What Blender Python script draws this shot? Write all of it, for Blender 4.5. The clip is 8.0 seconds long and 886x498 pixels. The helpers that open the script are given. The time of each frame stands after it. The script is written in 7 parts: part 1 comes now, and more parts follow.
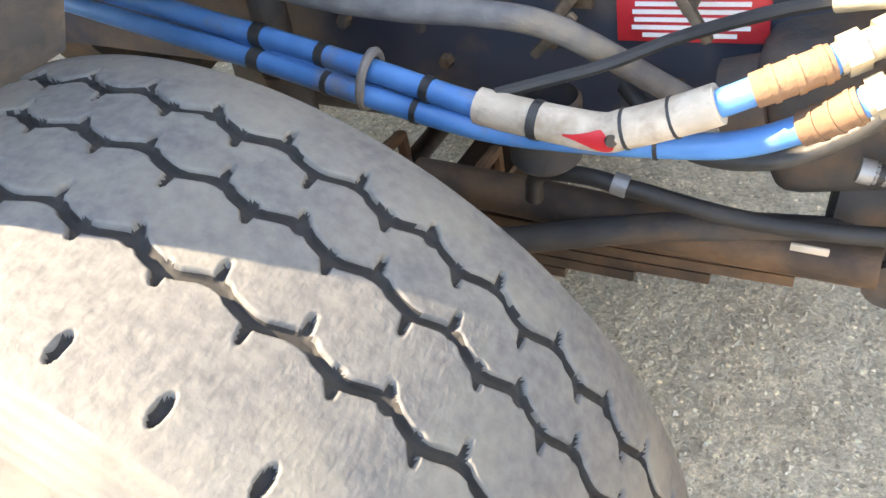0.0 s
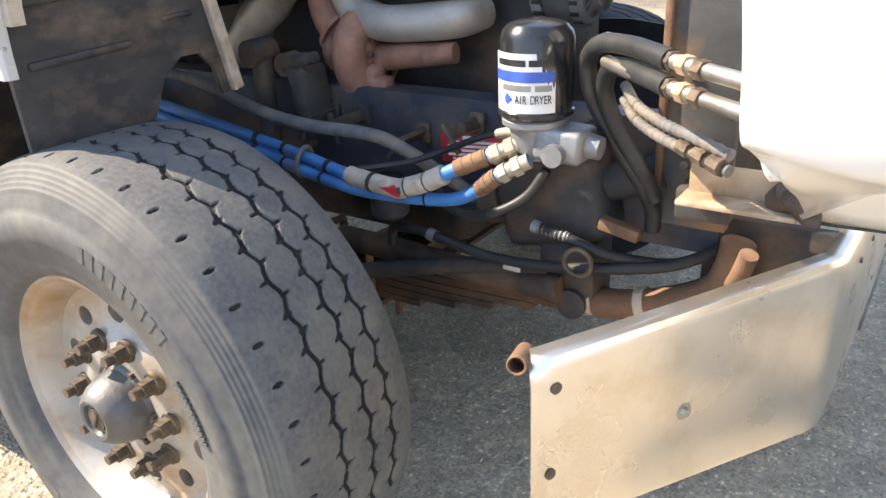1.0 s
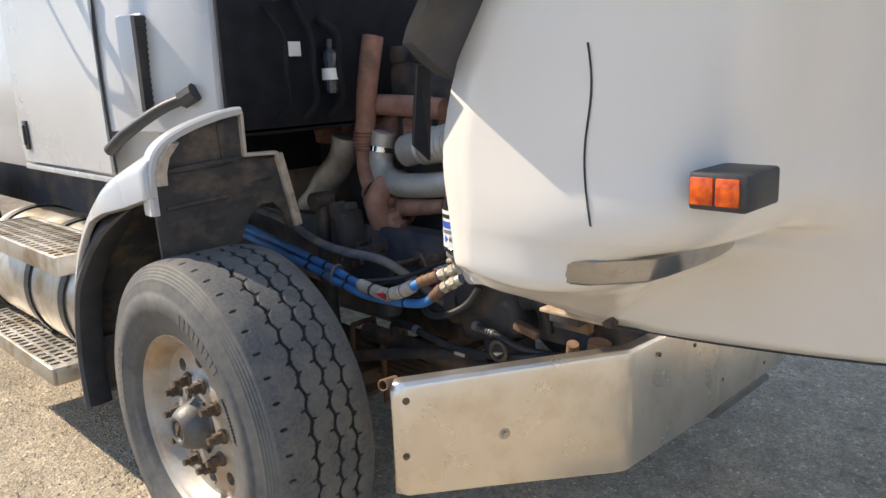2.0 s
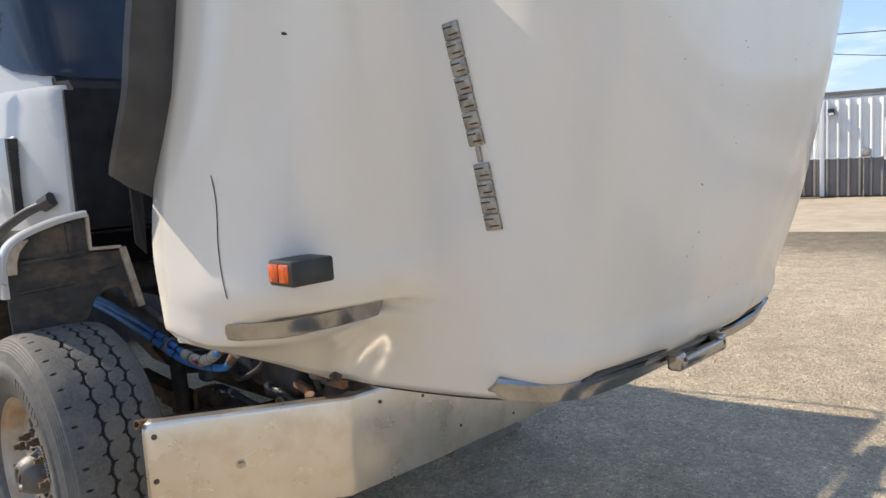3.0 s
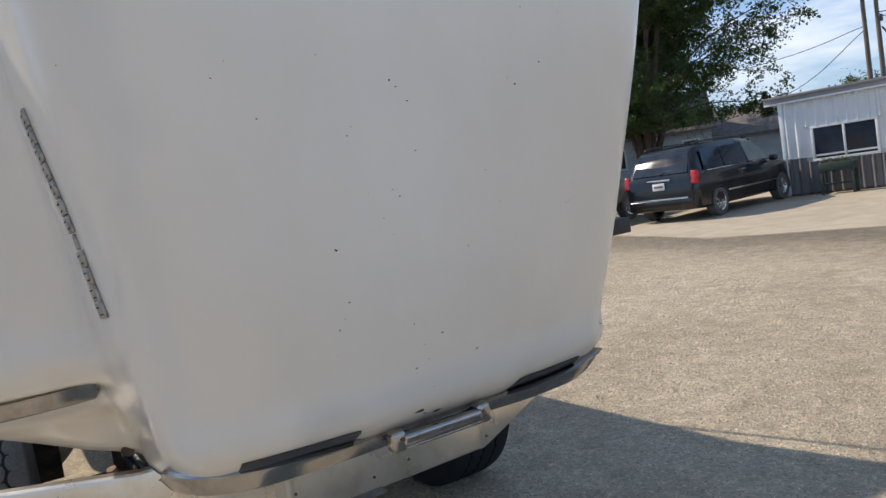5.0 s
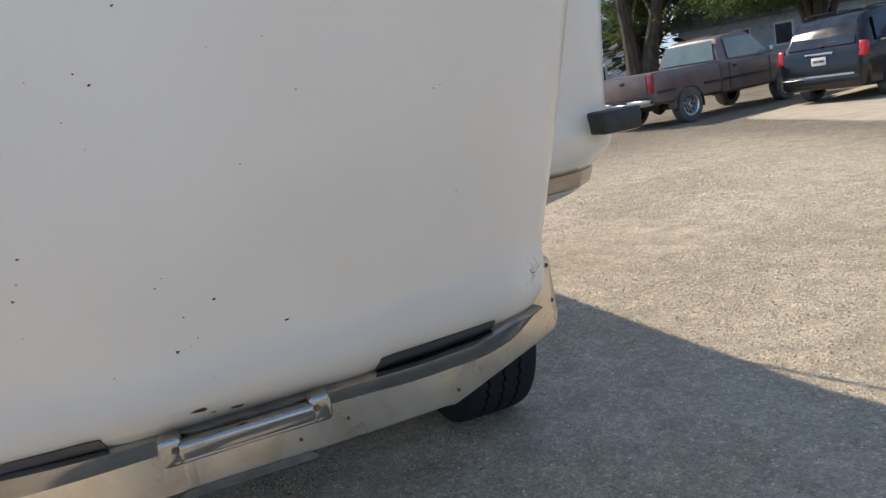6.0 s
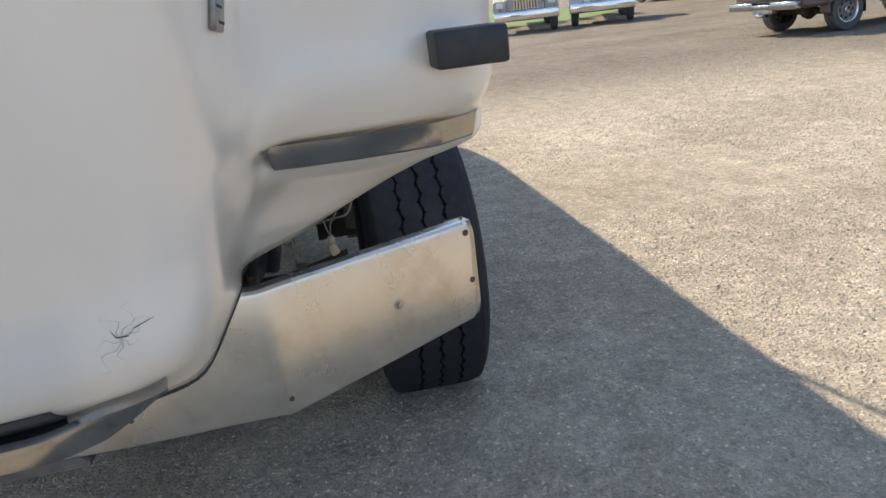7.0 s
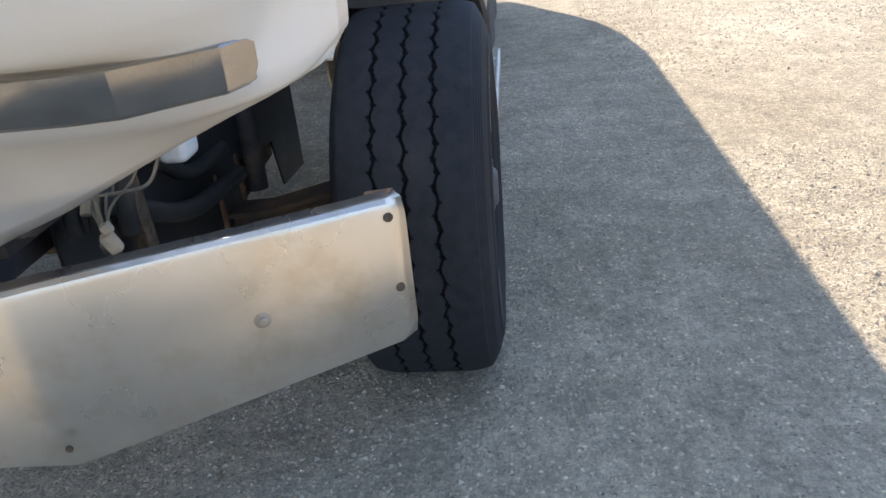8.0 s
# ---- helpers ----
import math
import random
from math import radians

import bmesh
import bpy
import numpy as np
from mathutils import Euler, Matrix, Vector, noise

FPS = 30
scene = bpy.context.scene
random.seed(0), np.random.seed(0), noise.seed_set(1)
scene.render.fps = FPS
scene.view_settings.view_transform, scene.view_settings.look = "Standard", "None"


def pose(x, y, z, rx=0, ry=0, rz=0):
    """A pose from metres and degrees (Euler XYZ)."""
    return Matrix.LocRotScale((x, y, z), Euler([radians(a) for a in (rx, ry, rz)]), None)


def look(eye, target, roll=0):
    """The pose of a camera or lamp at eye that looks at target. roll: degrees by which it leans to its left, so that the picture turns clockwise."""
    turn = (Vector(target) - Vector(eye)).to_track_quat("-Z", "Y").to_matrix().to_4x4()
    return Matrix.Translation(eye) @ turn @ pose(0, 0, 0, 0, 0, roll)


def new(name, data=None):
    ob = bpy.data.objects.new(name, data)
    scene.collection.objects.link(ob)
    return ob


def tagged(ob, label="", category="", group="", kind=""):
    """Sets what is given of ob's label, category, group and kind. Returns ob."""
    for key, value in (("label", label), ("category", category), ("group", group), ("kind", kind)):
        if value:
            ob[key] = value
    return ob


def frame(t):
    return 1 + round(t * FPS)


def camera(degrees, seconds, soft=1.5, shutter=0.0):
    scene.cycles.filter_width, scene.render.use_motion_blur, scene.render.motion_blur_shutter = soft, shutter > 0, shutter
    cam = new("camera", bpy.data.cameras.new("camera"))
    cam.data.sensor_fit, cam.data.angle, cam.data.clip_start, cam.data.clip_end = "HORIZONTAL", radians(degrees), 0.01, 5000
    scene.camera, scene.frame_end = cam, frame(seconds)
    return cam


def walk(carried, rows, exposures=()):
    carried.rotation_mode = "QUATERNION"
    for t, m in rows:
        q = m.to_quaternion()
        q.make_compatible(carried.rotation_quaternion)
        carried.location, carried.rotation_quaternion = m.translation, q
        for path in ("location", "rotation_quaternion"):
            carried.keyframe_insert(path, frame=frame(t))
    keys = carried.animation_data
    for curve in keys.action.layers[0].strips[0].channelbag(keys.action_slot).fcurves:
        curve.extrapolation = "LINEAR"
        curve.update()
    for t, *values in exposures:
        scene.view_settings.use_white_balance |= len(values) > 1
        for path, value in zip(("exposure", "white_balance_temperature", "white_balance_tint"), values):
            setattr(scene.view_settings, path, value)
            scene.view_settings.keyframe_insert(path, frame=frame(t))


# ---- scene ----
cam = camera(60.2, 8.0)
PATH = [
    (0, (0.544, -1.37, 1.312), (-0.247, -0.043, 0.042), -8.2),
    (0.5, (0.906, -1.664, 1.311), (-0.029, -0.239, 0.264), -3.6),
    (1, (1.316, -1.907, 1.409), (0.265, -0.408, 0.606), -2.7),
    (1.2, (1.47, -2.018, 1.473), (0.341, -0.529, 0.759), -3.0),
    (2.3, (2.448, -2.209, 1.571), (1.036, -0.854, 1.158), -2.1),
    (2.5, (2.646, -2.204, 1.57), (1.264, -0.811, 1.183), -2.2),
    (3, (3.089, -2.079, 1.614), (1.695, -0.666, 1.373), -3.3),
    (3.5, (3.518, -1.9, 1.642), (2.011, -0.592, 1.514), -4.1),
    (4, (3.809, -1.645, 1.643), (2.227, -0.43, 1.505), -5.5),
    (4.2, (3.889, -1.492, 1.625), (2.282, -0.312, 1.474), -6.3),
    (5.3, (3.693, -0.701, 1.584), (1.932, 0.232, 1.417), -9.2),
    (5.5, (3.644, -0.508, 1.544), (1.841, 0.335, 1.347), -9.3),
    (6, (3.402, -0.05, 1.503), (1.543, 0.583, 1.12), -10.2),
    (6.5, (3.135, 0.387, 1.481), (1.256, 0.859, 0.987), -9.9),
    (7, (2.875, 0.82, 1.438), (0.99, 1.091, 0.826), -7.0),
    (7.5, (2.487, 1.094, 1.383), (0.633, 1.107, 0.637), -5.9),
    (8, (2.109, 1.385, 1.355), (0.326, 1.171, 0.474), -5.8),
]
walk(cam, [(t, look(eye, target, roll)) for t, eye, target, roll in PATH], ((0, 3.30, 9600, 14), (0.6, 2.44, 8500, 14), (1.2, 1.68, 7750, 13), (2.3, 0.94, 7800, 13), (2.5, 0.96, 7800, 13), (3.0, 0.80, 7700, 13), (3.5, 0.45, 7600, 13), (4.2, 0.42, 7550, 13), (5.5, 0.47, 7400, 13), (6.5, 0.86, 7550, 13), (7.3, 1.07, 7550, 13), (8, 1.44, 7250, 13)))

# ---- sky, sun ----
SUN = Vector((-1.0, -0.44, 1.0)).normalized()  # towards the sun
world = bpy.data.worlds.new("sky")
scene.world = world
world.use_nodes = True
wn = world.node_tree.nodes
wl = world.node_tree.links
for n in list(wn):
    wn.remove(n)
sky = wn.new("ShaderNodeTexSky")
sky.sky_type = "NISHITA"
sky.sun_disc = False
sky.sun_elevation = math.asin(SUN.z)
sky.sun_rotation = math.atan2(SUN.x, SUN.y)
sky.air_density, sky.dust_density, sky.ozone_density = 1.0, 0.15, 2.4
# thin cirrus
wco = wn.new("ShaderNodeTexCoord")
wmap = wn.new("ShaderNodeMapping")
wmap.inputs["Scale"].default_value = (1.2, 3.4, 9.0)
wmap.inputs["Location"].default_value = (0.4, 1.1, 0.3)
wmap.inputs["Rotation"].default_value = (0.2, 0.35, 0.5)
wnoise = wn.new("ShaderNodeTexNoise")
wnoise.inputs["Scale"].default_value = 1.6
wnoise.inputs["Detail"].default_value = 7.0
wnoise.inputs["Roughness"].default_value = 0.58
wramp = wn.new("ShaderNodeValToRGB")
wramp.color_ramp.elements[0].position, wramp.color_ramp.elements[1].position = 0.54, 0.76
wramp.color_ramp.elements[1].color = (0.7, 0.7, 0.7, 1)
wmix = wn.new("ShaderNodeMix")
wmix.data_type = "RGBA"
wmix.inputs[7].default_value = (6.0, 6.4, 7.0, 1)
wbg = wn.new("ShaderNodeBackground")
wbg.inputs["Strength"].default_value = 0.15
wout = wn.new("ShaderNodeOutputWorld")
wl.new(wco.outputs["Generated"], wmap.inputs["Vector"])
wl.new(wmap.outputs["Vector"], wnoise.inputs["Vector"])
# a loose bank of it stands over the shed
wdot = wn.new("ShaderNodeVectorMath")
wdot.operation = "DOT_PRODUCT"
wdot.inputs[1].default_value = (-0.357, 0.917, 0.178)
wbank = wn.new("ShaderNodeMapRange")
wbank.interpolation_type = "SMOOTHSTEP"
wbank.inputs["From Min"].default_value, wbank.inputs["From Max"].default_value = 0.955, 0.999
wbank.inputs["To Min"].default_value, wbank.inputs["To Max"].default_value = 0.0, 0.11
wadd = wn.new("ShaderNodeMath")
wl.new(wco.outputs["Generated"], wdot.inputs[0])
wl.new(wdot.outputs["Value"], wbank.inputs["Value"])
wl.new(wbank.outputs["Result"], wadd.inputs[0])
wl.new(wnoise.outputs["Fac"], wadd.inputs[1])
wl.new(wadd.outputs["Value"], wramp.inputs["Fac"])
wl.new(wramp.outputs["Color"], wmix.inputs[0])
# clear spring air: the blue holds down to the horizon
wsep = wn.new("ShaderNodeSeparateXYZ")
whor = wn.new("ShaderNodeMapRange")
whor.inputs["From Min"].default_value, whor.inputs["From Max"].default_value = 0.0, 0.55
whor.inputs["To Min"].default_value, whor.inputs["To Max"].default_value = 0.85, 0.0
wblue = wn.new("ShaderNodeMix")
wblue.data_type = "RGBA"
whigh = wn.new("ShaderNodeMapRange")
whigh.inputs["From Min"].default_value, whigh.inputs["From Max"].default_value = 0.02, 0.24
wcol = wn.new("ShaderNodeMix")
wcol.data_type = "RGBA"
wcol.inputs[6].default_value, wcol.inputs[7].default_value = (1.35, 2.5, 4.3, 1), (0.42, 1.45, 4.0, 1)
wl.new(whigh.outputs["Result"], wcol.inputs[0])
wl.new(wcol.outputs[2], wblue.inputs[7])
wl.new(wco.outputs["Generated"], wsep.inputs["Vector"])
wl.new(wsep.outputs["Z"], whor.inputs["Value"])
wl.new(wsep.outputs["Z"], whigh.inputs["Value"])
wl.new(whor.outputs["Result"], wblue.inputs[0])
wl.new(sky.outputs["Color"], wblue.inputs[6])
wl.new(wblue.outputs[2], wmix.inputs[6])
wl.new(wmix.outputs[2], wbg.inputs["Color"])
wl.new(wbg.outputs["Background"], wout.inputs["Surface"])

sun_data = bpy.data.lights.new("sun", "SUN")
sun_data.energy = 3.3
sun_data.angle = radians(0.53)
sun_data.color = (1.0, 0.955, 0.88)
sun = new("sun", sun_data)
sun.rotation_euler = SUN.to_track_quat("Z", "Y").to_euler()

# ---- materials ----


def surface(name, c1, c2, scale=8.0, rough=0.6, metallic=0.0, bump=0.0, bump_scale=60.0, dirt=None, dirt_scale=2.0,
            dirt_at=(0.5, 0.7), rough_var=0.12, coat=0.0, per_object=0.0, stretch=(1, 1, 1), bump_dist=0.004, specular=0.5):
    """Two-scale procedural surface: c1 to c2 by fine noise, dirt by coarse noise, bump by a third."""
    m = bpy.data.materials.new(name)
    m.use_nodes = True
    nt = m.node_tree
    n, l = nt.nodes, nt.links
    b = n["Principled BSDF"]
    co = n.new("ShaderNodeTexCoord")
    mp = n.new("ShaderNodeMapping")
    mp.inputs["Scale"].default_value = stretch
    l.new(co.outputs["Object"], mp.inputs["Vector"])
    n1 = n.new("ShaderNodeTexNoise")
    n1.inputs["Scale"].default_value = scale
    n1.inputs["Detail"].default_value = 6.0
    l.new(mp.outputs["Vector"], n1.inputs["Vector"])
    r1 = n.new("ShaderNodeValToRGB")
    r1.color_ramp.elements[0].position, r1.color_ramp.elements[1].position = 0.35, 0.65
    r1.color_ramp.elements[0].color, r1.color_ramp.elements[1].color = (*c1, 1), (*c2, 1)
    l.new(n1.outputs["Fac"], r1.inputs["Fac"])
    col = r1.outputs["Color"]
    if dirt:
        n2 = n.new("ShaderNodeTexNoise")
        n2.inputs["Scale"].default_value = dirt_scale
        n2.inputs["Detail"].default_value = 8.0
        n2.inputs["Roughness"].default_value = 0.62
        l.new(mp.outputs["Vector"], n2.inputs["Vector"])
        r2 = n.new("ShaderNodeValToRGB")
        r2.color_ramp.elements[0].position, r2.color_ramp.elements[1].position = dirt_at
        l.new(n2.outputs["Fac"], r2.inputs["Fac"])
        mx = n.new("ShaderNodeMix")
        mx.data_type = "RGBA"
        mx.inputs[7].default_value = (*dirt, 1)
        l.new(r2.outputs["Color"], mx.inputs[0])
        l.new(col, mx.inputs[6])
        col = mx.outputs[2]
    if per_object:
        oi = n.new("ShaderNodeObjectInfo")
        hs = n.new("ShaderNodeHueSaturation")
        mr = n.new("ShaderNodeMapRange")
        mr.inputs["To Min"].default_value, mr.inputs["To Max"].default_value = 1 - per_object, 1 + per_object
        l.new(oi.outputs["Random"], mr.inputs["Value"])
        l.new(mr.outputs["Result"], hs.inputs["Value"])
        l.new(col, hs.inputs["Color"])
        col = hs.outputs["Color"]
    l.new(col, b.inputs["Base Color"])
    b.inputs["Metallic"].default_value = metallic
    b.inputs["Specular IOR Level"].default_value = specular
    b.inputs["Coat Weight"].default_value = coat
    b.inputs["Coat Roughness"].default_value = 0.08
    mr = n.new("ShaderNodeMapRange")
    mr.inputs["To Min"].default_value, mr.inputs["To Max"].default_value = max(0.02, rough - rough_var), min(1.0, rough + rough_var)
    l.new(n1.outputs["Fac"], mr.inputs["Value"])
    l.new(mr.outputs["Result"], b.inputs["Roughness"])
    if bump:
        n3 = n.new("ShaderNodeTexNoise")
        n3.inputs["Scale"].default_value = bump_scale
        n3.inputs["Detail"].default_value = 4.0
        l.new(mp.outputs["Vector"], n3.inputs["Vector"])
        bp = n.new("ShaderNodeBump")
        bp.inputs["Strength"].default_value = bump
        bp.inputs["Distance"].default_value = bump_dist
        l.new(n3.outputs["Fac"], bp.inputs["Height"])
        l.new(bp.outputs["Normal"], b.inputs["Normal"])
    return m


M_PAINT = surface("white_paint", (0.79, 0.775, 0.735), (0.83, 0.815, 0.778), 0.9, 0.27, bump=0.04, bump_scale=300, dirt=(0.73, 0.675, 0.575),
                  dirt_scale=1.1, dirt_at=(0.40, 1.0), coat=0.6, rough_var=0.0, stretch=(1, 1, 0.45))
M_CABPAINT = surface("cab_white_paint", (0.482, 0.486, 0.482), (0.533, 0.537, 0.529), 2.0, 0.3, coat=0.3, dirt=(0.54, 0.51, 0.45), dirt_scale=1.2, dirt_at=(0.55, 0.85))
M_BUMPER = surface("polished_stainless", (0.69, 0.64, 0.565), (0.78, 0.73, 0.65), 5.0, 0.30, 0.93, bump=0.05, bump_scale=9, bump_dist=0.002,
                   dirt=(0.58, 0.50, 0.38), dirt_scale=9.0, dirt_at=(0.5, 0.82), rough_var=0.12)
M_CHROME = surface("chrome", (0.72, 0.71, 0.69), (0.80, 0.79, 0.77), 12.0, 0.1, 1.0, dirt=(0.4, 0.33, 0.25), dirt_scale=18.0, dirt_at=(0.56, 0.75), rough_var=0.05)
# base darkened to paint in dimmer reflections, brown dirt patches on top
M_DARKCHROME = surface("dimmed_chrome", (0.34, 0.335, 0.33), (0.43, 0.425, 0.42), 12.0, 0.16, 1.0, dirt=(0.22, 0.18, 0.15), dirt_scale=16.0, dirt_at=(0.55, 0.85), rough_var=0.06)
M_HUB = surface("grimy_hub_casting", (0.085, 0.087, 0.088), (0.15, 0.15, 0.145), 15.0, 0.5, 0.35, bump=0.3, bump_scale=90, dirt=(0.15, 0.105, 0.07), dirt_scale=9.0, dirt_at=(0.56, 0.8))
M_ALU = surface("dull_aluminium", (0.42, 0.40, 0.36), (0.58, 0.55, 0.50), 9.0, 0.42, 0.9, bump=0.15, bump_scale=80, dirt=(0.30, 0.22, 0.13), dirt_scale=6.0, dirt_at=(0.48, 0.7))
M_RIM = surface("weathered_rim", (0.38, 0.345, 0.295), (0.48, 0.44, 0.38), 7.0, 0.55, 0.35, bump=0.2, bump_scale=60, dirt=(0.36, 0.23, 0.12), dirt_scale=5.0, dirt_at=(0.46, 0.66))
# darker copy for the left tyre, shade painted into the rubber
M_RUBBER_SHADE = surface("shaded_tyre_rubber", (0.014, 0.016, 0.019), (0.025, 0.026, 0.030), 30.0, 0.75, bump=0.3, bump_scale=130, dirt=(0.05, 0.049, 0.047), dirt_scale=4.0, dirt_at=(0.55, 0.85), bump_dist=0.003, specular=0.3)
M_RUBBER = surface("tyre_rubber", (0.084, 0.085, 0.085), (0.125, 0.124, 0.120), 95.0, 0.78, bump=0.35, bump_scale=160, dirt=(0.18, 0.171, 0.142), dirt_scale=9.0, dirt_at=(0.44, 0.80), bump_dist=0.002, specular=0.35)
M_RUBBERW = surface("tyre_sidewall_rubber", (0.084, 0.083, 0.081), (0.115, 0.113, 0.106), 40.0, 0.7, bump=0.15, bump_scale=220, dirt=(0.19, 0.18, 0.148), dirt_scale=3.0, dirt_at=(0.46, 0.74), specular=0.35)
# darker rubber for the grooves, shade painted into the recesses
M_GROOVE_SHADE = surface("tread_groove", (0.014, 0.014, 0.015), (0.026, 0.026, 0.025), 40.0, 0.9, bump=0.2, bump_scale=150)
M_GROOVEL_SHADE = surface("shaded_left_groove", (0.005, 0.005, 0.006), (0.010, 0.010, 0.011), 40.0, 0.9, specular=0.1)
M_BAY = surface("black_engine_bay", (0.006, 0.007, 0.010), (0.014, 0.015, 0.019), 14.0, 0.75, bump=0.25, bump_scale=70, dirt=(0.04, 0.036, 0.032), dirt_scale=5.0, dirt_at=(0.58, 0.9), specular=0.2)
M_BLACK = surface("black_plastic", (0.018, 0.019, 0.02), (0.035, 0.036, 0.036), 18.0, 0.5, bump=0.15, bump_scale=160, dirt=(0.075, 0.068, 0.058), dirt_scale=6.0, dirt_at=(0.52, 0.8))
M_LINER = surface("dusty_black_liner", (0.026, 0.027, 0.030), (0.050, 0.049, 0.048), 12.0, 0.65, bump=0.3, bump_scale=45, dirt=(0.21, 0.148, 0.092), dirt_scale=6.5, dirt_at=(0.47, 0.80), stretch=(1, 1, 1.6))
M_FLARE = surface("rubber_flare", (0.034, 0.037, 0.043), (0.058, 0.061, 0.067), 9.0, 0.5, bump=0.1, bump_scale=160, dirt=(0.13, 0.112, 0.09), dirt_scale=5.0, dirt_at=(0.54, 0.86))
M_FRAME = surface("navy_frame_paint", (0.022, 0.030, 0.050), (0.042, 0.050, 0.070), 7.0, 0.5, bump=0.2, bump_scale=50, dirt=(0.16, 0.12, 0.085), dirt_scale=4.5, dirt_at=(0.47, 0.72))
M_IRON = surface("dirty_cast_iron", (0.032, 0.033, 0.037), (0.065, 0.062, 0.06), 13.0, 0.7, 0.2, bump=0.4, bump_scale=70, dirt=(0.17, 0.105, 0.062), dirt_scale=6.0, dirt_at=(0.46, 0.74))
M_RUST = surface("rusty_steel", (0.13, 0.065, 0.036), (0.26, 0.15, 0.085), 14.0, 0.8, 0.1, bump=0.5, bump_scale=90, dirt=(0.09, 0.05, 0.035), dirt_scale=7.0, dirt_at=(0.5, 0.7))
M_STAIN = surface("rust_stained_grey", (0.055, 0.056, 0.058), (0.095, 0.093, 0.088), 9.0, 0.7, 0.1, bump=0.3, bump_scale=60, dirt=(0.26, 0.15, 0.075), dirt_scale=5.0, dirt_at=(0.45, 0.66))
M_TAN = surface("pale_tan_rust", (0.33, 0.22, 0.13), (0.50, 0.39, 0.27), 12.0, 0.75, 0.1, bump=0.3, bump_scale=90, dirt=(0.20, 0.10, 0.05), dirt_scale=8.0, dirt_at=(0.5, 0.72))
M_SPRING = surface("rusty_spring_steel", (0.05, 0.036, 0.03), (0.10, 0.07, 0.05), 16.0, 0.75, 0.2, bump=0.4, bump_scale=80, dirt=(0.19, 0.11, 0.06), dirt_scale=7.0, dirt_at=(0.46, 0.72))
M_TURBO = surface("heat_rusted_casting", (0.26, 0.12, 0.085), (0.36, 0.19, 0.13), 17.0, 0.78, bump=0.5, bump_scale=80, dirt=(0.15, 0.09, 0.06), dirt_scale=9.0)
M_NUT = surface("rusty_nuts", (0.085, 0.064, 0.047), (0.18, 0.135, 0.095), 60.0, 0.65, 0.5, bump=0.3, bump_scale=150)
M_BLUE = surface("blue_hose", (0.03, 0.16, 0.40), (0.06, 0.24, 0.54), 14.0, 0.42, bump=0.1, bump_scale=200, dirt=(0.17, 0.17, 0.17), dirt_scale=13.0, dirt_at=(0.55, 0.75))
M_SLEEVE = surface("beige_sleeve", (0.40, 0.335, 0.26), (0.54, 0.465, 0.375), 22.0, 0.8, bump=0.3, bump_scale=260, dirt=(0.26, 0.19, 0.13), dirt_scale=14.0)
M_RED = surface("red_paint", (0.50, 0.02, 0.03), (0.60, 0.035, 0.04), 18.0, 0.45, dirt=(0.2, 0.05, 0.04), dirt_scale=12.0, dirt_at=(0.6, 0.85))
M_GREY = surface("grey_hose_cover", (0.09, 0.09, 0.095), (0.16, 0.155, 0.15), 24.0, 0.75, bump=0.3, bump_scale=260, dirt=(0.24, 0.19, 0.13), dirt_scale=8.0, dirt_at=(0.5, 0.75))
M_CAST = surface("cast_aluminium", (0.24, 0.245, 0.25), (0.34, 0.345, 0.345), 20.0, 0.5, 0.5, bump=0.3, bump_scale=150, dirt=(0.2, 0.16, 0.11), dirt_scale=10.0, dirt_at=(0.52, 0.75))
M_PIPE = surface("silver_coated_pipe", (0.36, 0.34, 0.31), (0.50, 0.47, 0.42), 10.0, 0.5, 0.45, bump=0.15, bump_scale=70, dirt=(0.25, 0.2, 0.14), dirt_scale=6.0)
M_BRASS = surface("dull_brass", (0.36, 0.32, 0.24), (0.48, 0.43, 0.34), 30.0, 0.5, 0.45, bump=0.2, bump_scale=200)
M_WHITE = surface("white_label", (0.72, 0.72, 0.70), (0.80, 0.80, 0.78), 20.0, 0.5, dirt=(0.5, 0.47, 0.42), dirt_scale=14.0, dirt_at=(0.58, 0.85))
M_LABELBLUE = surface("blue_print", (0.03, 0.09, 0.42), (0.05, 0.13, 0.5), 40.0, 0.5)
M_INK = surface("black_print", (0.012, 0.012, 0.014), (0.03, 0.03, 0.03), 50.0, 0.5)
M_CANISTER = surface("glossy_black_canister", (0.012, 0.013, 0.016), (0.02, 0.021, 0.024), 9.0, 0.22, coat=0.3, dirt=(0.12, 0.10, 0.08), dirt_scale=8.0, dirt_at=(0.58, 0.85))
M_AMBER = surface("amber_lens", (0.38, 0.035, 0.002), (0.72, 0.11, 0.004), 70.0, 0.22, coat=0.3)
M_REDLENSD = surface("weathered_red_lens", (0.22, 0.008, 0.012), (0.30, 0.012, 0.018), 40.0, 0.25, coat=0.2)
M_REDLENS = surface("red_lens", (0.45, 0.012, 0.012), (0.6, 0.02, 0.02), 40.0, 0.2, coat=0.3)
M_LETTER = surface("badge_metal", (0.30, 0.28, 0.25), (0.44, 0.41, 0.37), 40.0, 0.4, 0.7, dirt=(0.12, 0.1, 0.08), dirt_scale=30.0)
M_CHIP = surface("bare_primer", (0.015, 0.014, 0.014), (0.05, 0.045, 0.04), 90.0, 0.8)
M_CRACK = surface("crazed_paint", (0.50, 0.48, 0.42), (0.62, 0.59, 0.53), 90.0, 0.6)
M_PLUG = surface("dusty_plug", (0.22, 0.19, 0.14), (0.34, 0.29, 0.22), 60.0, 0.7)
M_WIN = surface("dark_window_glass", (0.011, 0.020, 0.034), (0.019, 0.034, 0.055), 3.0, 0.06, specular=0.4)
